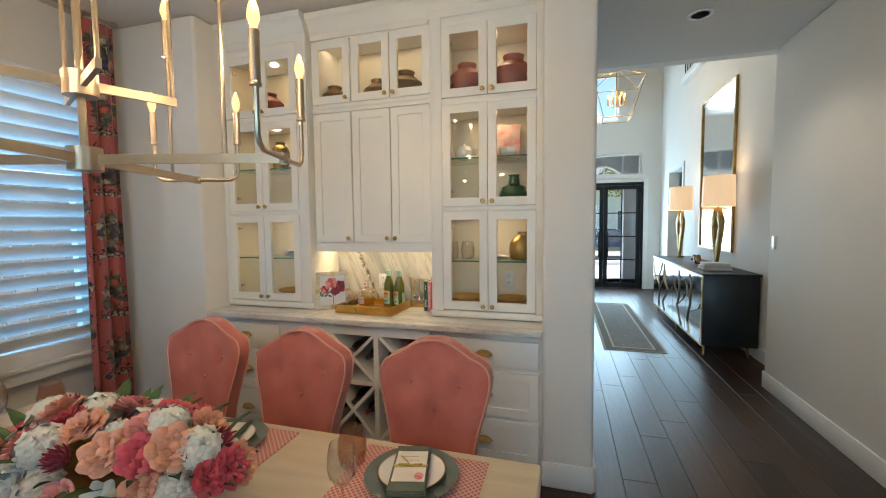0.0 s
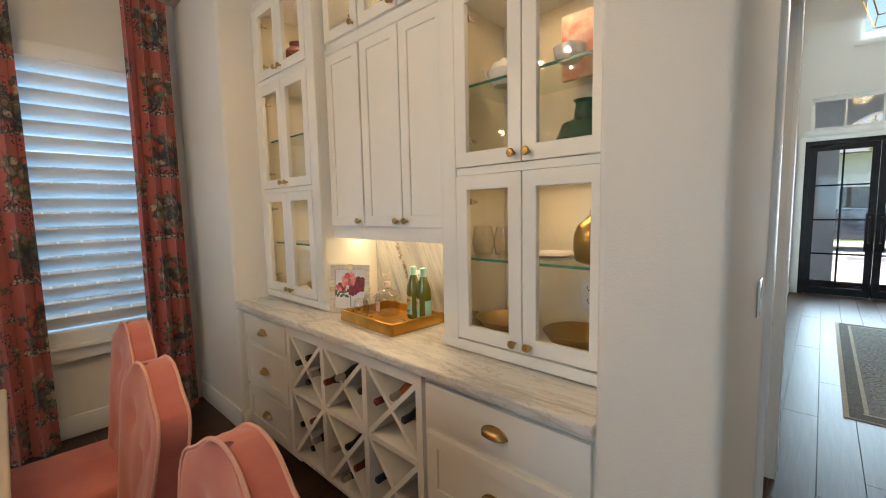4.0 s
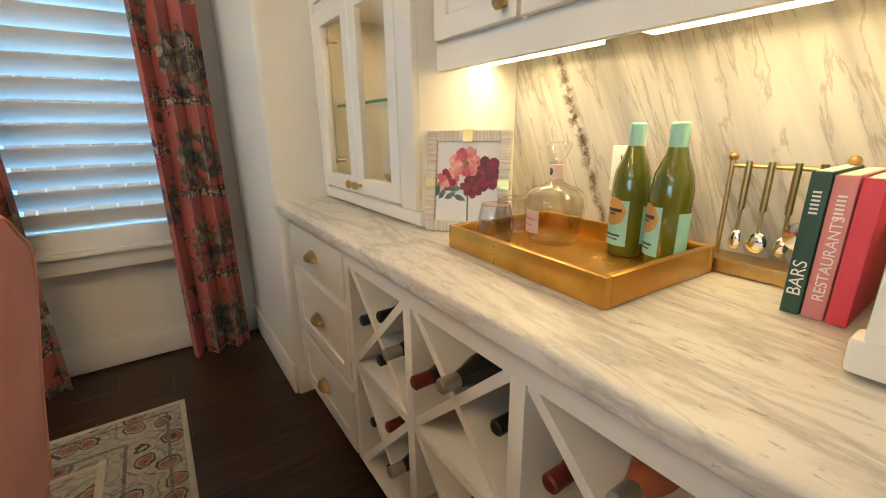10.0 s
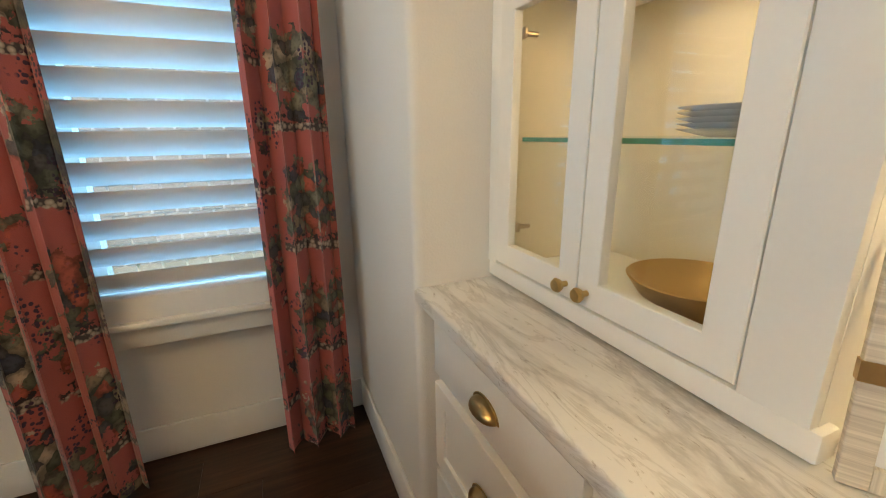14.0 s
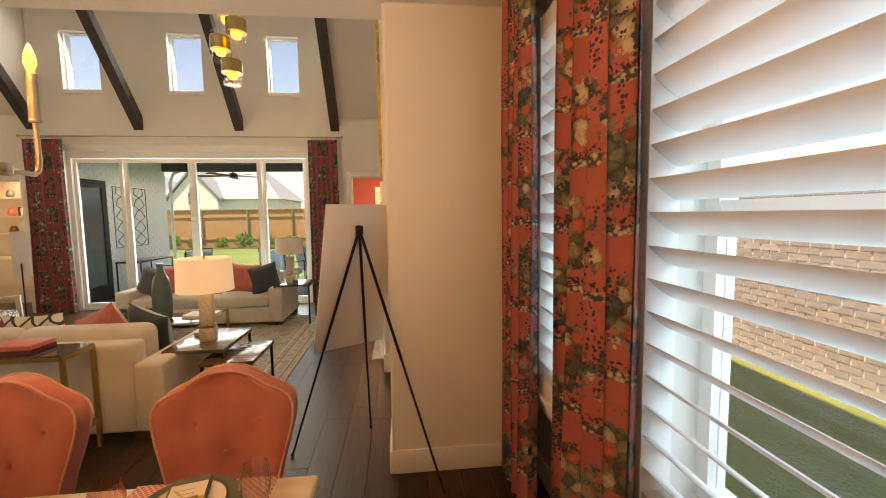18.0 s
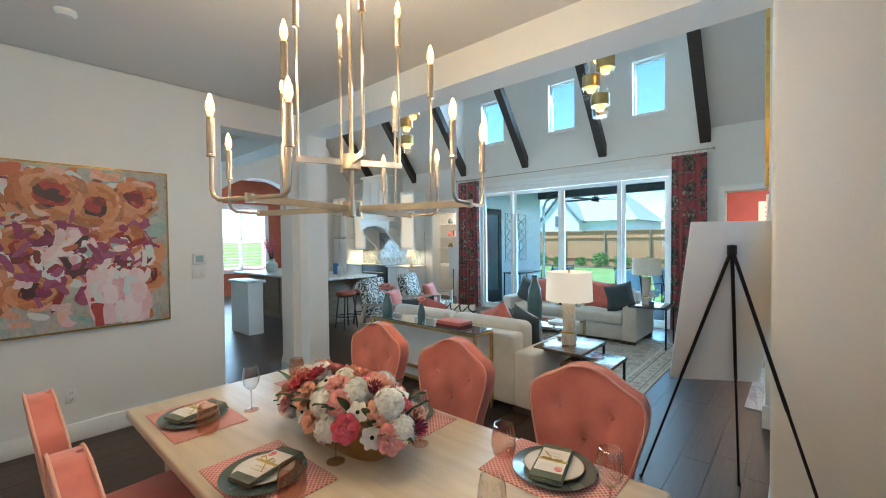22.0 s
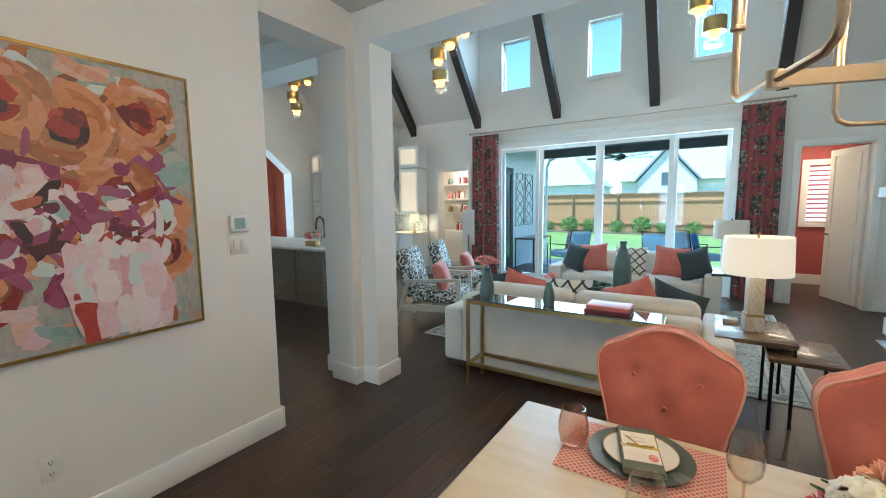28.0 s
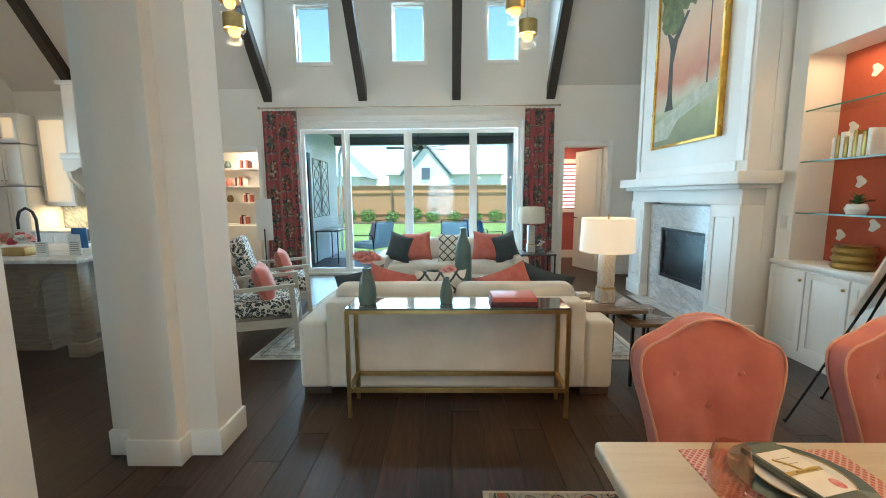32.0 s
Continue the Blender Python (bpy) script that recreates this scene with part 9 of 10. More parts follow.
# rooms beyond the far doorways
bk3 = thing("wall_shelves", (0, 0, 0), "white alcove shelves with books and ornaments", "shelf")
for z in (0.86, 1.32, 1.66, 2.02):
    part("shelf", box(4.42, 5.5, -7.35, -7.1, z, z + 0.025), TRIM, bk3, smooth=0)
part("cupboard", box(4.4, 5.52, -7.35, -7.0, 0, 0.86), CAB, bk3, smooth=0)
for k, z in enumerate((1.345, 1.685, 2.045, 0.885)):
    s = thing("book_row", (4.72 + 0.12 * (k % 2), -7.2, z), "short row of coral and cream books on a shelf", "books", "shelf books")
    for j in range(5):
        part("book", box(-0.12 + 0.04 * j, -0.085 + 0.04 * j, -0.07, 0.07, 0, 0.15 + 0.02 * (j % 3)), (MATS["coral_book"], CARD, MATS["plum_book"])[(j + k) % 3], s, smooth=0)
for k, z in enumerate((1.345, 1.685, 2.045)):
    so = thing("ornament_jar", (5.08, -7.2, z), "small dark glazed jar on the pantry shelf", "ornament", "shelf ornaments")
    part("body", lathe([(0, 0), (0.05, 0), (0.07, 0.05), (0.05, 0.12), (0.03, 0.15), (0, 0.15)], seg=16), (BRONZE, MATS["coral_book"], TEALC)[k], so)
lamp("study_glow", "AREA", 9, look((4.6, -6.8, 2.55), (4.2, -6.8, 0)), (1, 0.85, 0.65), 0.6, 0.4)
# The wall behind is solid; daylight on the slats is emitted by their material.
SLAT_DAYGLOW = glowing_skin((0.75, 0.88, 1.0), 0.5)
bw = thing("window_10", (-2.3, -8.04, 0), "small shuttered window on the rose wall", "window", kind="structure")
part("casing", [box(-0.4, 0.4, 0, 0.03, 1.05, 1.13), box(-0.4, 0.4, 0, 0.03, 2.15, 2.25), box(-0.4, -0.3, 0, 0.03, 1.13, 2.15), box(0.3, 0.4, 0, 0.03, 1.13, 2.15)], TRIM, bw, smooth=0)
for j in range(12):
    part("slat", box(-0.3, 0.3, 0.004, 0.03, 1.15 + j * 0.083, 1.2 + j * 0.083), SLAT_DAYGLOW, bw, smooth=0)
bd4 = thing("door_4", pose(-2.34, -6.17, 0, 0, 0, -70), "white panelled door standing open into the far room", "door", kind="structure")
part("leaf", [box(0, 0.74, -0.018, 0.018, 0.01, 2.28)], TRIM, bd4, smooth=0)
for z0_, z1_ in ((0.2, 1.0), (1.15, 2.2)):
    part("panel_moulding", [box(0.1, 0.12, 0.018, 0.026, z0_, z1_), box(0.62, 0.64, 0.018, 0.026, z0_, z1_), box(0.12, 0.62, 0.018, 0.026, z0_, z0_ + 0.02), box(0.12, 0.62, 0.018, 0.026, z1_ - 0.02, z1_)], TRIM, bd4, smooth=0)
part("door_handle", [rod((0.68, 0.018, 1.0), (0.68, 0.06, 1.0), 0.01), rod((0.68, 0.06, 1.0), (0.58, 0.06, 1.0), 0.009)], BLACK, bd4, "black lever")
lamp("bath_glow", "AREA", 9, look((-2.0, -7.2, 2.58), (-2.0, -7.2, 0)), (1, 0.8, 0.55), 0.7, 0.7)
solid("wainscot_bath", [box(-3.2, -1.3, -8.05, -8.02, 0, 0.18)], TRIM, "white baseboard in the far room", "baseboard", smooth=0)
sgn = thing("easel_sign", pose(3.66, -5.62, 0, 0, 0, 180), "small framed property sign on a stand", "sign")
part("panel", box(-0.14, 0.14, -0.012, 0, 0.70, 1.42), PORC, sgn, smooth=0)
part("photo", [box(-0.13, 0.13, 0.0, 0.002, 1.02, 1.41), ], surf("sign_photo", (0.03, 0.14, 0.25), (0.2, 0.25, 0.15), 9, 0.4), sgn, "blue photo panel", 0)
part("stand", [rod((0, -0.02, 0), (0, -0.02, 0.9), 0.01), box(-0.12, 0.12, -0.14, 0.1, 0, 0.012)], BLACK, sgn)

# ---- outdoors ----
def lawn_mat():
    m, n, l, p = shader("lawn")
    vec = coords(n, l)
    t1, t2 = noise_tex(n, l, vec, 0.6, 5), noise_tex(n, l, vec, 30, 4)
    r = ramp(n, [(0.35, (0.10, 0.17, 0.04)), (0.65, (0.16, 0.23, 0.07))])
    l.new(t1.outputs[0], r.inputs[0])
    l.new(mixc(n, l, 0.4, r.outputs[0], t2.outputs[0], "OVERLAY"), p.inputs["Base Color"])
    p.inputs["Roughness"].default_value = 0.95
    bumped(n, l, p, t2.outputs[0], 0.8, 0.05)
    return m


def ground_sheet(bm):
    bmesh.ops.create_grid(bm, x_segments=40, y_segments=40, size=900, matrix=Matrix.Translation((0, 0, -0.16)))


solid("ground", [ground_sheet], lawn_mat(), "mown green lawn running out to the horizon", "ground", smooth=0)
CONC = surf("patio_concrete", (0.55, 0.54, 0.52), (0.48, 0.47, 0.45), 3, 0.8, bump=0.3, bscale=80)
solid("pavement_patio", [box(-1.6, 5.2, -9.6, -6.24, -0.16, -0.03, 0.01), box(-1.2, 3.6, 10.44, 14.5, -0.16, -0.03, 0.01), box(-9, 12, 17.0, 24.0, -0.16, -0.09), box(0.2, 2.4, 14.5, 17.0, -0.16, -0.06)], CONC, "pale concrete patio slab", "patio")
solid("ceiling_patio", [box(-1.6, 5.2, -9.5, -6.24, 2.95, 3.1)], surf("patio_ceiling", (0.14, 0.135, 0.13), rough=0.7), "dark stained patio ceiling", "ceiling", smooth=0)
pb = thing("patio_roof", (0, 0, 0), "dark patio beam and white posts", "roof", kind="structure")
part("beam", box(-1.6, 5.2, -9.5, -9.28, 2.76, 2.95), BEAM, pb, smooth=0)
part("post", box(-1.43, -1.07, -9.55, -9.25, -0.1, 2.759, 0.01), TRIM, pb)
part("downspout", tube([(3.36, -9.55, 0.0), (3.36, -9.55, 2.5), (3.30, -9.6, 2.72), (3.0, -9.62, 2.86)], 0.04, 8), TRIM, pb, "white downspout")
solid("roof_main", [box(-4.2, 11, -6.8, -6.24, 6.9, 7.1), box(-4.2, 11, -8, 11, 7.1, 7.3)], surf("roof_shingle", (0.08, 0.08, 0.085), rough=0.9), "grey shingle roof over the house", "roof", smooth=0)
BRW = surf("white_painted_brick", (0.8, 0.81, 0.82), (0.74, 0.75, 0.76), 6, 0.8, bump=0.3, bscale=60)
pw_ = thing("wall_patio", (0, 0, 0), "white painted brick patio wall", "wall", kind="structure")
part("backing", box(3.4, 3.6, -9.4, -6.24, -0.1, 2.95), BRW, pw_, smooth=0)
bme = mesh_of("brick", [box(-0.012, 0, -0.105, 0.105, -0.033, 0.033, 0.004, 1)], BRW, 0)
pd = thing("door_3", (3.39, -6.74, 0), "dark glazed patio door in the brick wall", "door", kind="structure")
part("leaf", [box(-0.05, 0.0, -0.45, -0.33, 0, 2.35), box(-0.05, 0, 0.33, 0.45, 0, 2.35), box(-0.05, 0, -0.33, 0.33, 2.2, 2.35), box(-0.05, 0, -0.33, 0.33, 0, 0.3)], BLACK, pd, smooth=0)
part("pane", box(-0.03, -0.02, -0.33, 0.33, 0.3, 2.2), surf("dark_pane", (0.05, 0.08, 0.1), rough=0.05), pd, "dark glass", 0)
part("door_handle", rod((-0.07, 0.38, 0.9), (-0.07, 0.38, 1.2), 0.012), NICKEL, pd)
for k in range(2):
    o = thing("wall_decor_panel", (3.388, -7.66 - k * 0.58, 1.0), "tall wrought iron scroll panel on the brick", "wall decor", "wall panels")
    part("frame", tube([(-0.02, -0.25, 0), (-0.02, 0.25, 0), (-0.02, 0.25, 1.26), (-0.02, -0.25, 1.26)], 0.008, 6, True), BLACK, o)
    part("scroll", [tube([(-0.02, 0.2 * math.sin(t * 1.5), t * 0.126) for t in range(11)], 0.007, 6), tube([(-0.02, -0.2 * math.sin(t * 1.5), t * 0.126) for t in range(11)], 0.007, 6)], BLACK, o)
# The outer can, at y -8.5, is an added source to brighten the patio.
for cx, cy in ((2.25, -7.2), (2.25, -8.5)):
    cn = thing("can_light", (cx, cy, 2.95), "recessed patio ceiling light with a white trim ring, outer one of the pair added", "ceiling light", "patio ceiling lights")
    part("trim_ring", lathe([(0.085, -0.004), (0.085, 0.0), (0.06, 0.0), (0.06, -0.004)], seg=28), TRIM, cn)
    part("lens", lathe([(0, -0.002), (0.06, -0.002), (0.06, 0.0), (0, 0.0)], seg=28), CAN, cn, "glowing lens")
    lamp("can_glow", "SPOT", 22, look((cx, cy, 2.93), (cx, cy, 0)), (1, 0.95, 0.88), 0.05, spot=160)
fan = thing("ceiling_fan", (1.1, -7.7, 2.95), "dark patio ceiling fan at rest", "ceiling fan")
part("rod", rod((0, 0, -0.4), (0, 0, 0), 0.015), BLACK, fan)
part("motor", lathe([(0, -0.52), (0.08, -0.5), (0.1, -0.44), (0.07, -0.4), (0, -0.4)]), BLACK, fan)
for k in range(5):
    o = part("blade", slab([(0.08, -0.04), (0.7, -0.075), (0.72, 0.0), (0.7, 0.075), (0.08, 0.04)], -0.005, 0.005), BEAM, fan, smooth=0)
    o.matrix_basis = pose(0, 0, -0.46, 0, 0, 72 * k) @ pose(0, 0, 0, 10, 0, 0)
WICK = surf("pale_blue_cushion", (0.35, 0.45, 0.55), (0.4, 0.5, 0.58), 8, 0.9)
for k, (x, y, a) in enumerate(((2.25, -7.9, 60), (0.2, -7.9, -20), (-0.4, -8.6, -60))):
    o = thing("patio_chair", (x, y, -0.03, 0, 0, a), "black metal patio chair with pale cushions", "chair", "patio chairs")
    part("frame", [tube([(s * 0.32, -0.35, 0), (s * 0.32, -0.33, 0.6), (s * 0.32, 0.3, 0.62), (s * 0.32, 0.4, 0)], 0.014, 6) for s in (-1, 1)] + [tube([(-0.32, 0.33, 0.4), (-0.3, 0.42, 0.95), (0.3, 0.42, 0.95), (0.32, 0.33, 0.4)], 0.014, 6)], BLACK, o)
    part("seat_cushion", box(-0.29, 0.29, -0.32, 0.3, 0.3, 0.45, 0.05, 3), WICK, o)
    b_ = part("back_cushion", box(-0.29, 0.29, -0.06, 0.06, 0, 0.5, 0.05, 3), WICK, o)
    b_.matrix_basis = pose(0, 0.32, 0.42, -12, 0, 0)
    pillow(pose(x, y, 0.66, 0, 0, a) @ pose(0, 0.18, 0, -14, 0, 0), surf("lilac_pillow", (0.5, 0.3, 0.36), (0.55, 0.36, 0.42), 8, 0.9) if k == 0 else surf("azure_pillow", (0.05, 0.22, 0.4), (0.06, 0.26, 0.45), 8, 0.9), "plain square pillow on a patio chair", 0.45, 0.42)
pt = nest_table((3.08, -7.85, -0.03), 0.5, 1.2, 0.75, SLATE, "iron patio console against the brick wall")
FEN = surf("cedar_fence", (0.46, 0.22, 0.10), (0.54, 0.29, 0.14), 2, 0.8, bump=0.3, bscale=30, stretch=(6, 6, 1))
fe = thing("fence", (0, -24.0, -0.16), "stained cedar board fence along the yard", "fence")
fme = mesh_of("board", [box(-0.084, 0.084, -0.01, 0.01, 0.03, 2.18)], FEN, 0)
for k in range(160):
    o = new("board", fme)
    o.parent = fe
    o.matrix_basis = pose(-9.4 + k * 0.172, 0.003 * (k % 2), 0.01 * (k % 3))
for z in (0.45, 1.75):
    part("rail", box(-9.5, 18, 0.012, 0.06, z, z + 0.09), FEN, fe, smooth=0)
for k in range(11):
    part("post", box(-9.0 + k * 2.6, -8.93 + k * 2.6, 0.06, 0.13, 0, 2.26), NICKEL, fe, "metal post", 0)
part("cap", box(-9.5, 18, -0.04, 0.08, 2.2, 2.24), FEN, fe, smooth=0)


def shrub(bm, r, n_, seed, size=0.06):
    q_ = random.Random(seed)
    for k in range(n_):
        d = Vector((q_.gauss(0, 1), q_.gauss(0, 1), q_.gauss(0, 1))).normalized() * r * q_.uniform(0.5, 1.05)
        m = Matrix.Translation((d.x, d.y, max(d.z * 0.9 + r * 0.8, 0.02))) @ pose(0, 0, 0, q_.random() * 180, q_.random() * 180, q_.random() * 360)
        v = [bm.verts.new(m @ Vector(p)) for p in ((-size * 0.4, 0, 0), (0, -size, 0.01), (size * 0.4, 0, 0), (0, size, 0.01))]
        bm.faces.new(v)


def shrub_at(bm, x, y, z, r, n_, seed):
    k = len(bm.verts)
    shrub(bm, r, n_, seed, 0.09)
    bm.verts.ensure_lookup_table()
    for v in bm.verts[k:]:
        v.co += Vector((x, y, z - r * 0.8))


SHR = surf("shrub_leaves", (0.07, 0.17, 0.03), (0.12, 0.24, 0.05), 5, 0.6)
sme = [mesh_of("foliage", [lambda bm, s=s: shrub(bm, 0.36, 420, s)], SHR, 0) for s in range(3)]
qs = random.Random(8)
for k in range(17):
    o = thing("shrub", (-6 + k * 1.25 + qs.uniform(-0.2, 0.2), -22.9 + qs.uniform(-0.2, 0.2), -0.16), "small leafy green shrub in the border", "shrub", "border shrubs")
    c = new("foliage", sme[k % 3])
    c.parent = o
    s = qs.uniform(1.0, 1.5)
    c.matrix_basis = Matrix.Diagonal((s, s, s, 1))
    part("stems", rod((0, 0, 0), (0, 0, 0.3), 0.02), NAILW, o)
solid("mulch_bed", [box(-9.5, 18, -23.85, -22.1, -0.16, -0.12)], surf("mulch", (0.09, 0.055, 0.035), (0.13, 0.085, 0.06), 20, 0.95, bump=0.6, bscale=60), "brown mulch border before the fence", "border", smooth=0)
ROOF = surf("slate_roof", (0.27, 0.29, 0.32), (0.33, 0.35, 0.385), 3, 0.85)
STUC = surf("pale_house_brick", (0.74, 0.72, 0.69), (0.68, 0.65, 0.62), 3, 0.85)
DPANE = surf("far_window", (0.12, 0.15, 0.18), rough=0.15)
for k, (hx, hy, w, e, h) in enumerate(((0.9, -44, 11, 3.6, 4.4), (-15, -46, 12, 3.4, 4.0), (15, -45, 11, 3.5, 4.2), (28, -50, 12, 3.4, 4.0), (-30, -50, 12, 3.5, 4.2))):
    ho = thing("house", (hx, hy, -0.16), "pale brick house with a steep grey roof beyond the fence", "house", "neighbour houses")
    part("wall", box(-w / 2, w / 2, -5, 5, 0, e), STUC, ho, smooth=0)
    part("roof", lambda bm, w=w, e=e, h=h: (lambda v: [bm.faces.new([v[i] for i in f]) for f in ((0, 1, 5, 4), (1, 2, 5), (2, 3, 4, 5), (3, 0, 4), (3, 2, 1, 0))])([bm.verts.new(p) for p in ((-w / 2 - 0.4, 5.4, e), (w / 2 + 0.4, 5.4, e), (w / 2 + 0.4, -5.4, e), (-w / 2 - 0.4, -5.4, e), (-w / 6, 0, e + h), (w / 6, 0, e + h))]), ROOF, ho, smooth=0)
    gx = -1.5 if k % 2 else 1.8
    part("gable", [slab([(gx - 2.2, e - 1.2), (gx + 2.2, e - 1.2), (gx + 2.2, e), (gx, e + 2.6), (gx - 2.2, e)], 4.0, 5.9, axis="y")], STUC, ho, smooth=0)
    part("gable_roof", [slab([(gx - 2.5, e - 0.15), (gx, e + 2.75), (gx + 2.5, e - 0.15), (gx + 2.5, e + 0.1), (gx, e + 3.0), (gx - 2.5, e + 0.1)], 3.0, 6.1, axis="y")], ROOF, ho, smooth=0)
    for wx in (gx - 0.5, -w / 2 + 1.5, w / 2 - 2.2):
        wi = part("window", box(wx, wx + 1.0, 5.0 if wx != gx - 0.5 else 5.9, 5.05 if wx != gx - 0.5 else 5.95, 1.0 if wx != gx - 0.5 else e - 0.6, 2.4 if wx != gx - 0.5 else e + 0.7), TRIM, ho, "white window frame", 0)
        part("pane", box(wx + 0.08, wx + 0.92, 5.05 if wx != gx - 0.5 else 5.95, 5.06 if wx != gx - 0.5 else 5.96, 1.08 if wx != gx - 0.5 else e - 0.52, 2.32 if wx != gx - 0.5 else e + 0.62), DPANE, wi, smooth=0)
tr2 = thing("tree", (-6.2, -27, -0.16), "young conical tree beyond the fence", "tree")
part("trunk", rod((0, 0, 0), (0, 0, 2.2), 0.12, 8, 0.05), NAILW, tr2)
part("crown", [lambda bm: [shrub_at(bm, 0, 0, 1.2 + 0.55 * j, 1.15 - 0.17 * j, 260, j) for j in range(6)]], SHR, tr2, smooth=0)
front_house = thing("house", (1.6, 33, -0.16), "white brick house with a grey roof across the street", "house", "neighbour houses")
part("wall", box(-8, 8, -0.2, 6, 0, 4.2), STUC, front_house, smooth=0)
part("roof", slab([(-1.0, 4.2), (6.8, 4.2), (2.9, 8.2)], -8.5, 8.5, axis="x"), ROOF, front_house, smooth=0)
for wx_ in (-6.2, -3.0, 2.2, 5.2):
    wi = part("window", box(wx_, wx_ + 1.4, -0.26, -0.2, 0.9, 2.6), TRIM, front_house, "white window frame", 0)
    part("pane", box(wx_ + 0.1, wx_ + 1.3, -0.28, -0.262, 1.0, 2.5), DPANE, wi, smooth=0)
part("door", box(-0.6, 0.6, -0.26, -0.2, 0, 2.4), NAILW, front_house, "dark front door", 0)
car = thing("car", (1.75, 20.5, -0.09), "dark blue parked car on the street", "car")
CARP = surf("dark_car_paint", (0.03, 0.05, 0.09), (0.035, 0.06, 0.10), 3, 0.2, coat=1.0)
part("body", slab([(-2.3, 0.35), (2.3, 0.35), (2.35, 0.75), (2.2, 1.0), (1.2, 1.0), (0.5, 1.32), (-1.0, 1.34), (-1.8, 1.02), (-2.2, 0.98), (-2.35, 0.8)], -0.9, 0.9, 0.05, axis="y"), CARP, car)
part("side_window", slab([(0.45, 1.28), (1.0, 1.02), (-1.6, 1.03), (-0.98, 1.29)], -0.912, -0.9, axis="y"), DPANE, car, smooth=0)
for wx_ in (-1.45, 1.45):
    for wy_ in (-0.8, 0.8):
        wh = part("wheel", rod((wx_, wy_ - 0.1, 0.36), (wx_, wy_ + 0.1, 0.36), 0.36, 24), BLACK, car, "black tyre")
        part("rim", rod((wx_, wy_ - 0.12, 0.36), (wx_, wy_ + 0.12, 0.36), 0.22, 16), NICKEL, wh)
part("headlight", blob(2.28, -0.65, 0.8, 0.06, 0.16, 0.08), PORC, car)
# front porch: an arched white brick front before the doors
ARCH_L, ARCH_R, SPRING, APEX = 0.56, 1.64, 2.78, 3.06
porch = thing("wall_porch", (0, 0, 0), "white painted brick porch front with a shallow arch", "wall", kind="structure")
arch = [(ARCH_R - (ARCH_R - ARCH_L) * k / 16, SPRING + (APEX - SPRING) * math.sin(math.pi * k / 16)) for k in range(17)]
part("arch_wall", slab([(-1.6, -0.16), (-1.6, 4.0), (3.8, 4.0), (3.8, -0.16), (ARCH_R, -0.16)] + arch + [(ARCH_L, -0.16)], 12.1, 12.45, axis="y"), BRW, porch, "", 0)
part("side_wall", box(-1.6, -1.4, 10.44, 12.1, -0.16, 4.0), BRW, porch, "", 0)
part("side_wall", box(3.6, 3.8, 10.44, 12.1, -0.16, 4.0), BRW, porch, "", 0)
solid("ceiling_porch", [box(-1.6, 3.8, 10.44, 12.1, 3.9, 4.0)], CEIL, "white porch ceiling", "ceiling", smooth=0)
solid("pavement_porch", [box(-1.4, 3.6, 10.44, 12.1, -0.16, -0.03), box(0.3, 1.9, 12.1, 17.4, -0.16, -0.04)], surf("pale_concrete", (0.55, 0.54, 0.52), (0.48, 0.47, 0.45), 3, 0.8, bump=0.2, bscale=80), "pale concrete porch floor and front walk", "pavement", smooth=0)
for hx_ in (-0.1, 2.7):
    bush = thing("shrub", (hx_, 15.6, -0.16), "small leafy green shrub by the front walk", "shrub", "front shrubs")
    fo_ = new("foliage", sme[0])
    fo_.parent = bush
fr_tree = thing("tree", (2.9, 17.5, -0.16), "leafy street tree before the house", "tree")
part("trunk", rod((0, 0, 0), (0.1, 0, 2.4), 0.11, 8, 0.06), NAILW, fr_tree)
part("limb", [rod((0.1, 0, 2.0), (0.9, 0.3, 3.2), 0.05, 6, 0.02), rod((0.1, 0, 2.2), (-0.8, -0.2, 3.3), 0.05, 6, 0.02)], NAILW, fr_tree)
part("crown", [lambda bm: [shrub_at(bm, x, y, z, r, 420, s) for s, (x, y, z, r) in enumerate(((0, 0, 3.4, 1.1), (1.0, 0.3, 3.2, 0.9), (-0.9, -0.2, 3.4, 0.9), (0.2, 0.6, 4.2, 0.9)))]], surf("autumn_leaves", (0.14, 0.2, 0.05), (0.3, 0.26, 0.08), 3, 0.7), fr_tree, smooth=0)
nbk = thing("wall_neighbour", (-6.6, 0.6, -0.16), "grey-brown brick neighbour wall outside the dining windows", "wall", kind="structure")
part("core", box(-0.2, -0.02, -7, 7, 0, 2.3), surf("mortar", (0.68, 0.69, 0.70), rough=0.9), nbk, smooth=0)


def courses(bm):
    for j in range(30):
        for k in range(62):
            y0 = -6.95 + k * 0.225 + (0.11 if j % 2 else 0)
            if y0 + 0.2 > 7:
                continue
            box(-0.02, -0.008, y0, y0 + 0.2, 0.005 + j * 0.0765, 0.07 + j * 0.0765)(bm)


def tan_brick():
    m, n, l, p = shader("tan_brick")
    g = n.new("ShaderNodeNewGeometry")
    r = ramp(n, [(0.0, (0.27, 0.28, 0.28)), (0.35, (0.36, 0.36, 0.35)), (0.7, (0.31, 0.31, 0.32)), (1.0, (0.42, 0.42, 0.42))])
    l.new(g.outputs["Random Per Island"], r.inputs[0])
    t = noise_tex(n, l, coords(n, l), 25, 4)
    l.new(mixc(n, l, 0.35, r.outputs[0], t.outputs[0], "OVERLAY"), p.inputs["Base Color"])
    p.inputs["Roughness"].default_value = 0.9
    return m


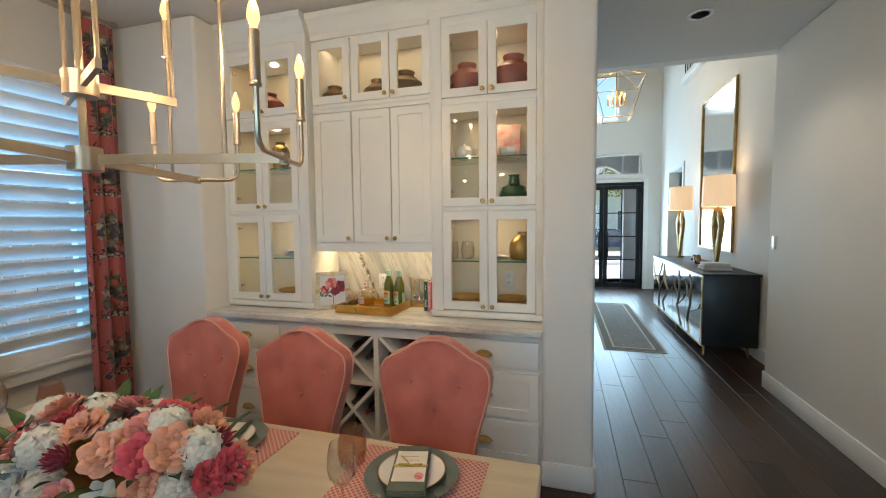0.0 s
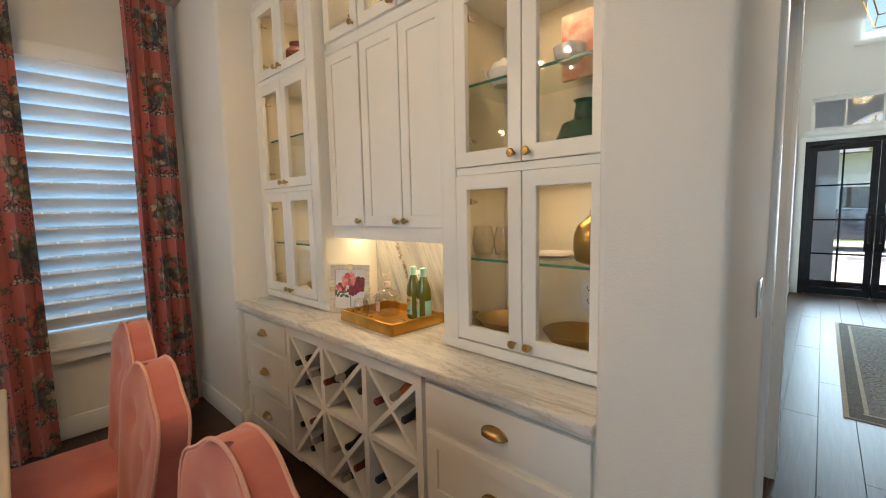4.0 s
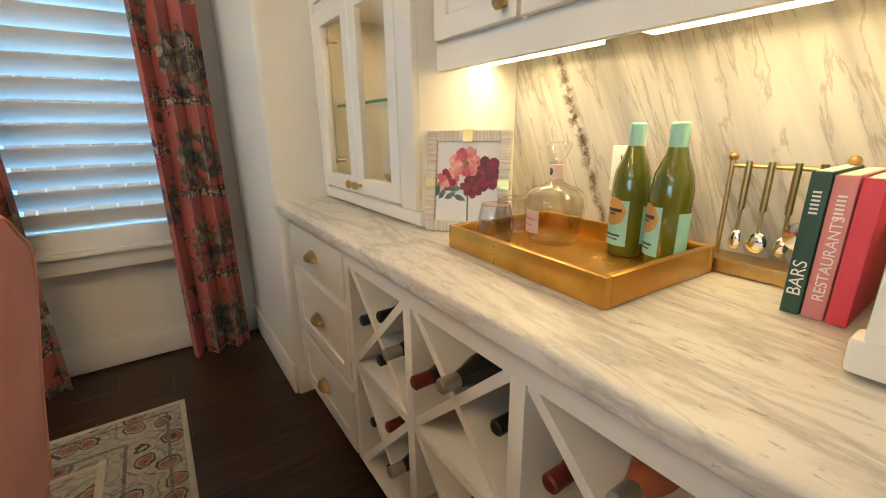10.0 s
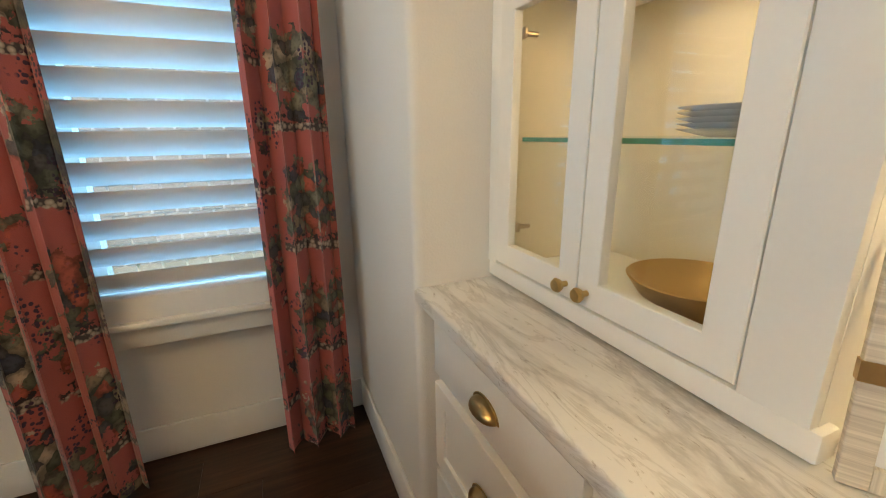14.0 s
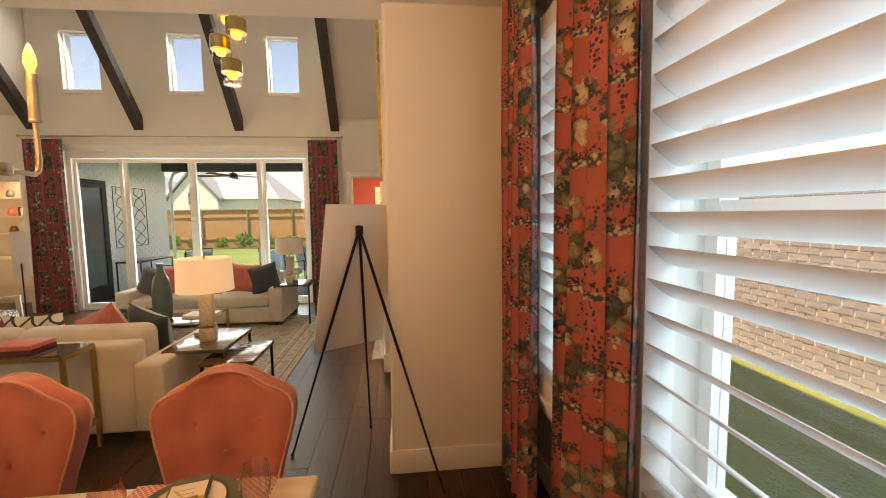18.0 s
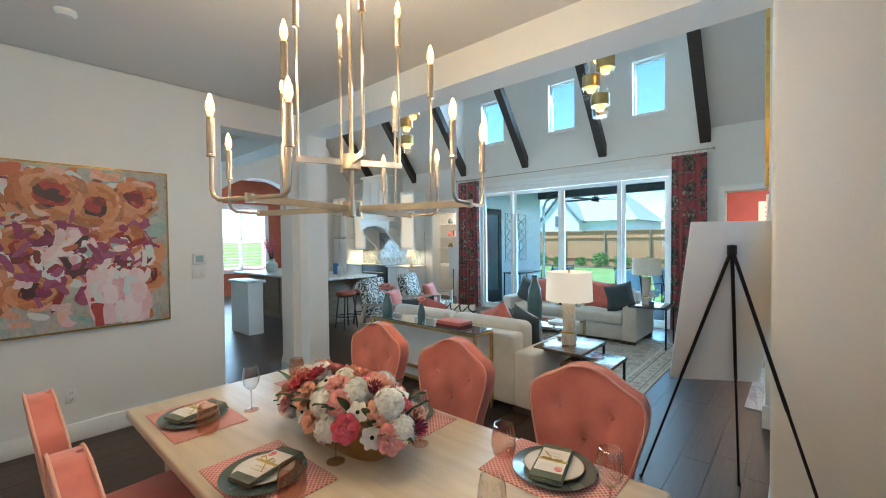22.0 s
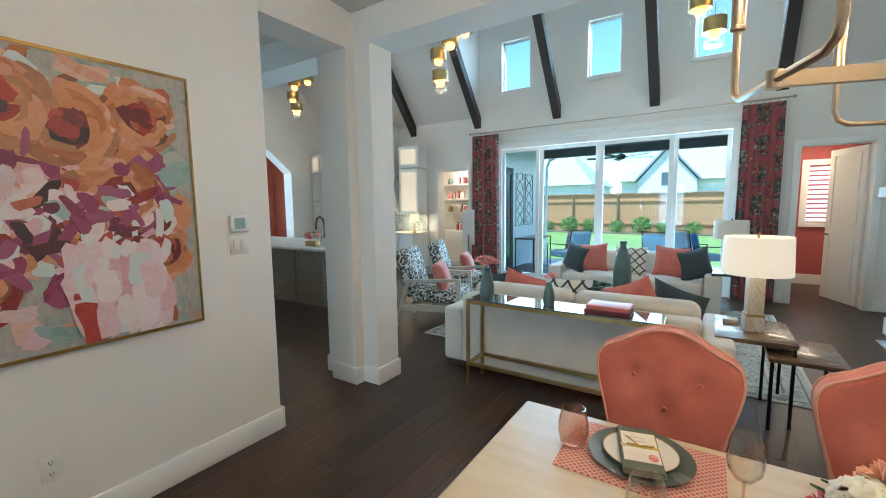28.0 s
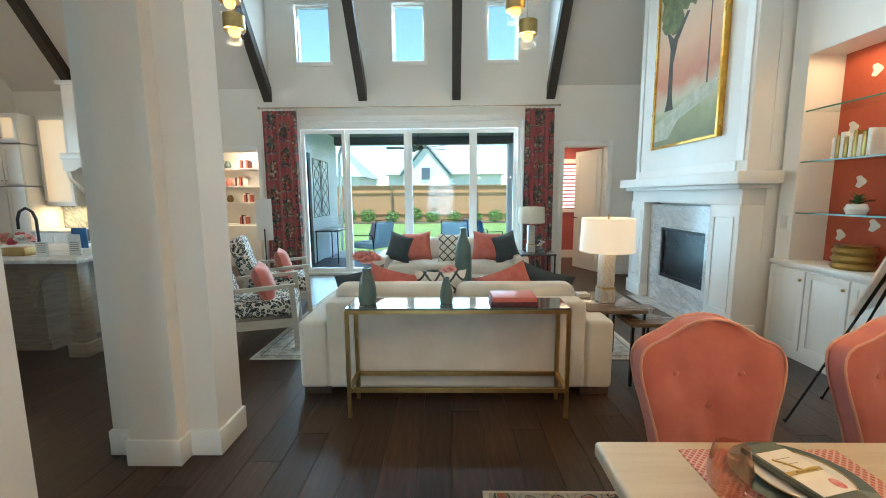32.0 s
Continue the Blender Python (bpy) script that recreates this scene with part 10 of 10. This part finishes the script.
bo = part("brick_courses", [courses], tan_brick(), nbk, smooth=0)
tagged(bo, kind="stuff")
k = 0
for j in range(44):
    for i in range(13):
        y0 = -6.4 - i * 0.222 - (0.11 if j % 2 else 0)
        z0 = -0.06 + j * 0.075
        if z0 > 2.85 or (y0 > -7.33 and z0 < 2.40) or k > 330 or z0 < 0.2:
            continue
        o = new("brick", bme)
        o.parent = pw_
        o.matrix_basis = pose(3.4, y0, z0)
        k += 1
fl_par = bpy.data.objects["floor"]
pme = {}
rp = random.Random(5)
rest, k = [], 0
xs = [-3.18 + i * 0.19 for i in range(72)]
for i, x0 in enumerate(xs):
    y = -8.2 + rp.uniform(-1.6, 0)
    while y < 10.5:
        L_ = rp.choice((1.2, 1.5, 1.8, 2.1))
        y0, y1 = max(y, -8.15), min(y + L_, 10.6)
        y += L_
        if y1 - y0 < 0.1:
            continue
        near = (y0 > -2.2 and x0 < 2.3 and (y1 < 3.2 or x0 > 0.2)) and k < 300
        if near:
            key = round(y1 - y0, 2)
            if key not in pme:
                pme[key] = mesh_of("plank", [box(0.0008, 0.1892, 0.0008, key - 0.0008, -0.012, 0, 0.0015, 1)], WOOD_FLOOR, 0)
            o = new("plank", pme[key])
            o.parent = fl_par
            o.matrix_basis = pose(x0, y0, 0)
            k += 1
        else:
            rest.append((x0, y0, y1))
vs, fs = [], []
for x0, y0, y1 in rest:
    b0 = len(vs)
    for z in (-0.012, -0.0004):
        vs += [(x0 + 0.0008, y0 + 0.0008, z), (x0 + 0.1892, y0 + 0.0008, z), (x0 + 0.1892, y1 - 0.0008, z), (x0 + 0.0008, y1 - 0.0008, z)]
    fs += [(b0 + 4, b0 + 5, b0 + 6, b0 + 7), (b0, b0 + 1, b0 + 5, b0 + 4), (b0 + 1, b0 + 2, b0 + 6, b0 + 5), (b0 + 2, b0 + 3, b0 + 7, b0 + 6), (b0 + 3, b0, b0 + 4, b0 + 7)]
me = bpy.data.meshes.new("planks")
me.from_pydata(vs, [], fs)
me.materials.append(WOOD_FLOOR)
o = new("planks", me)
o.parent = fl_par
tagged(o, "dark oak planks", kind="stuff")
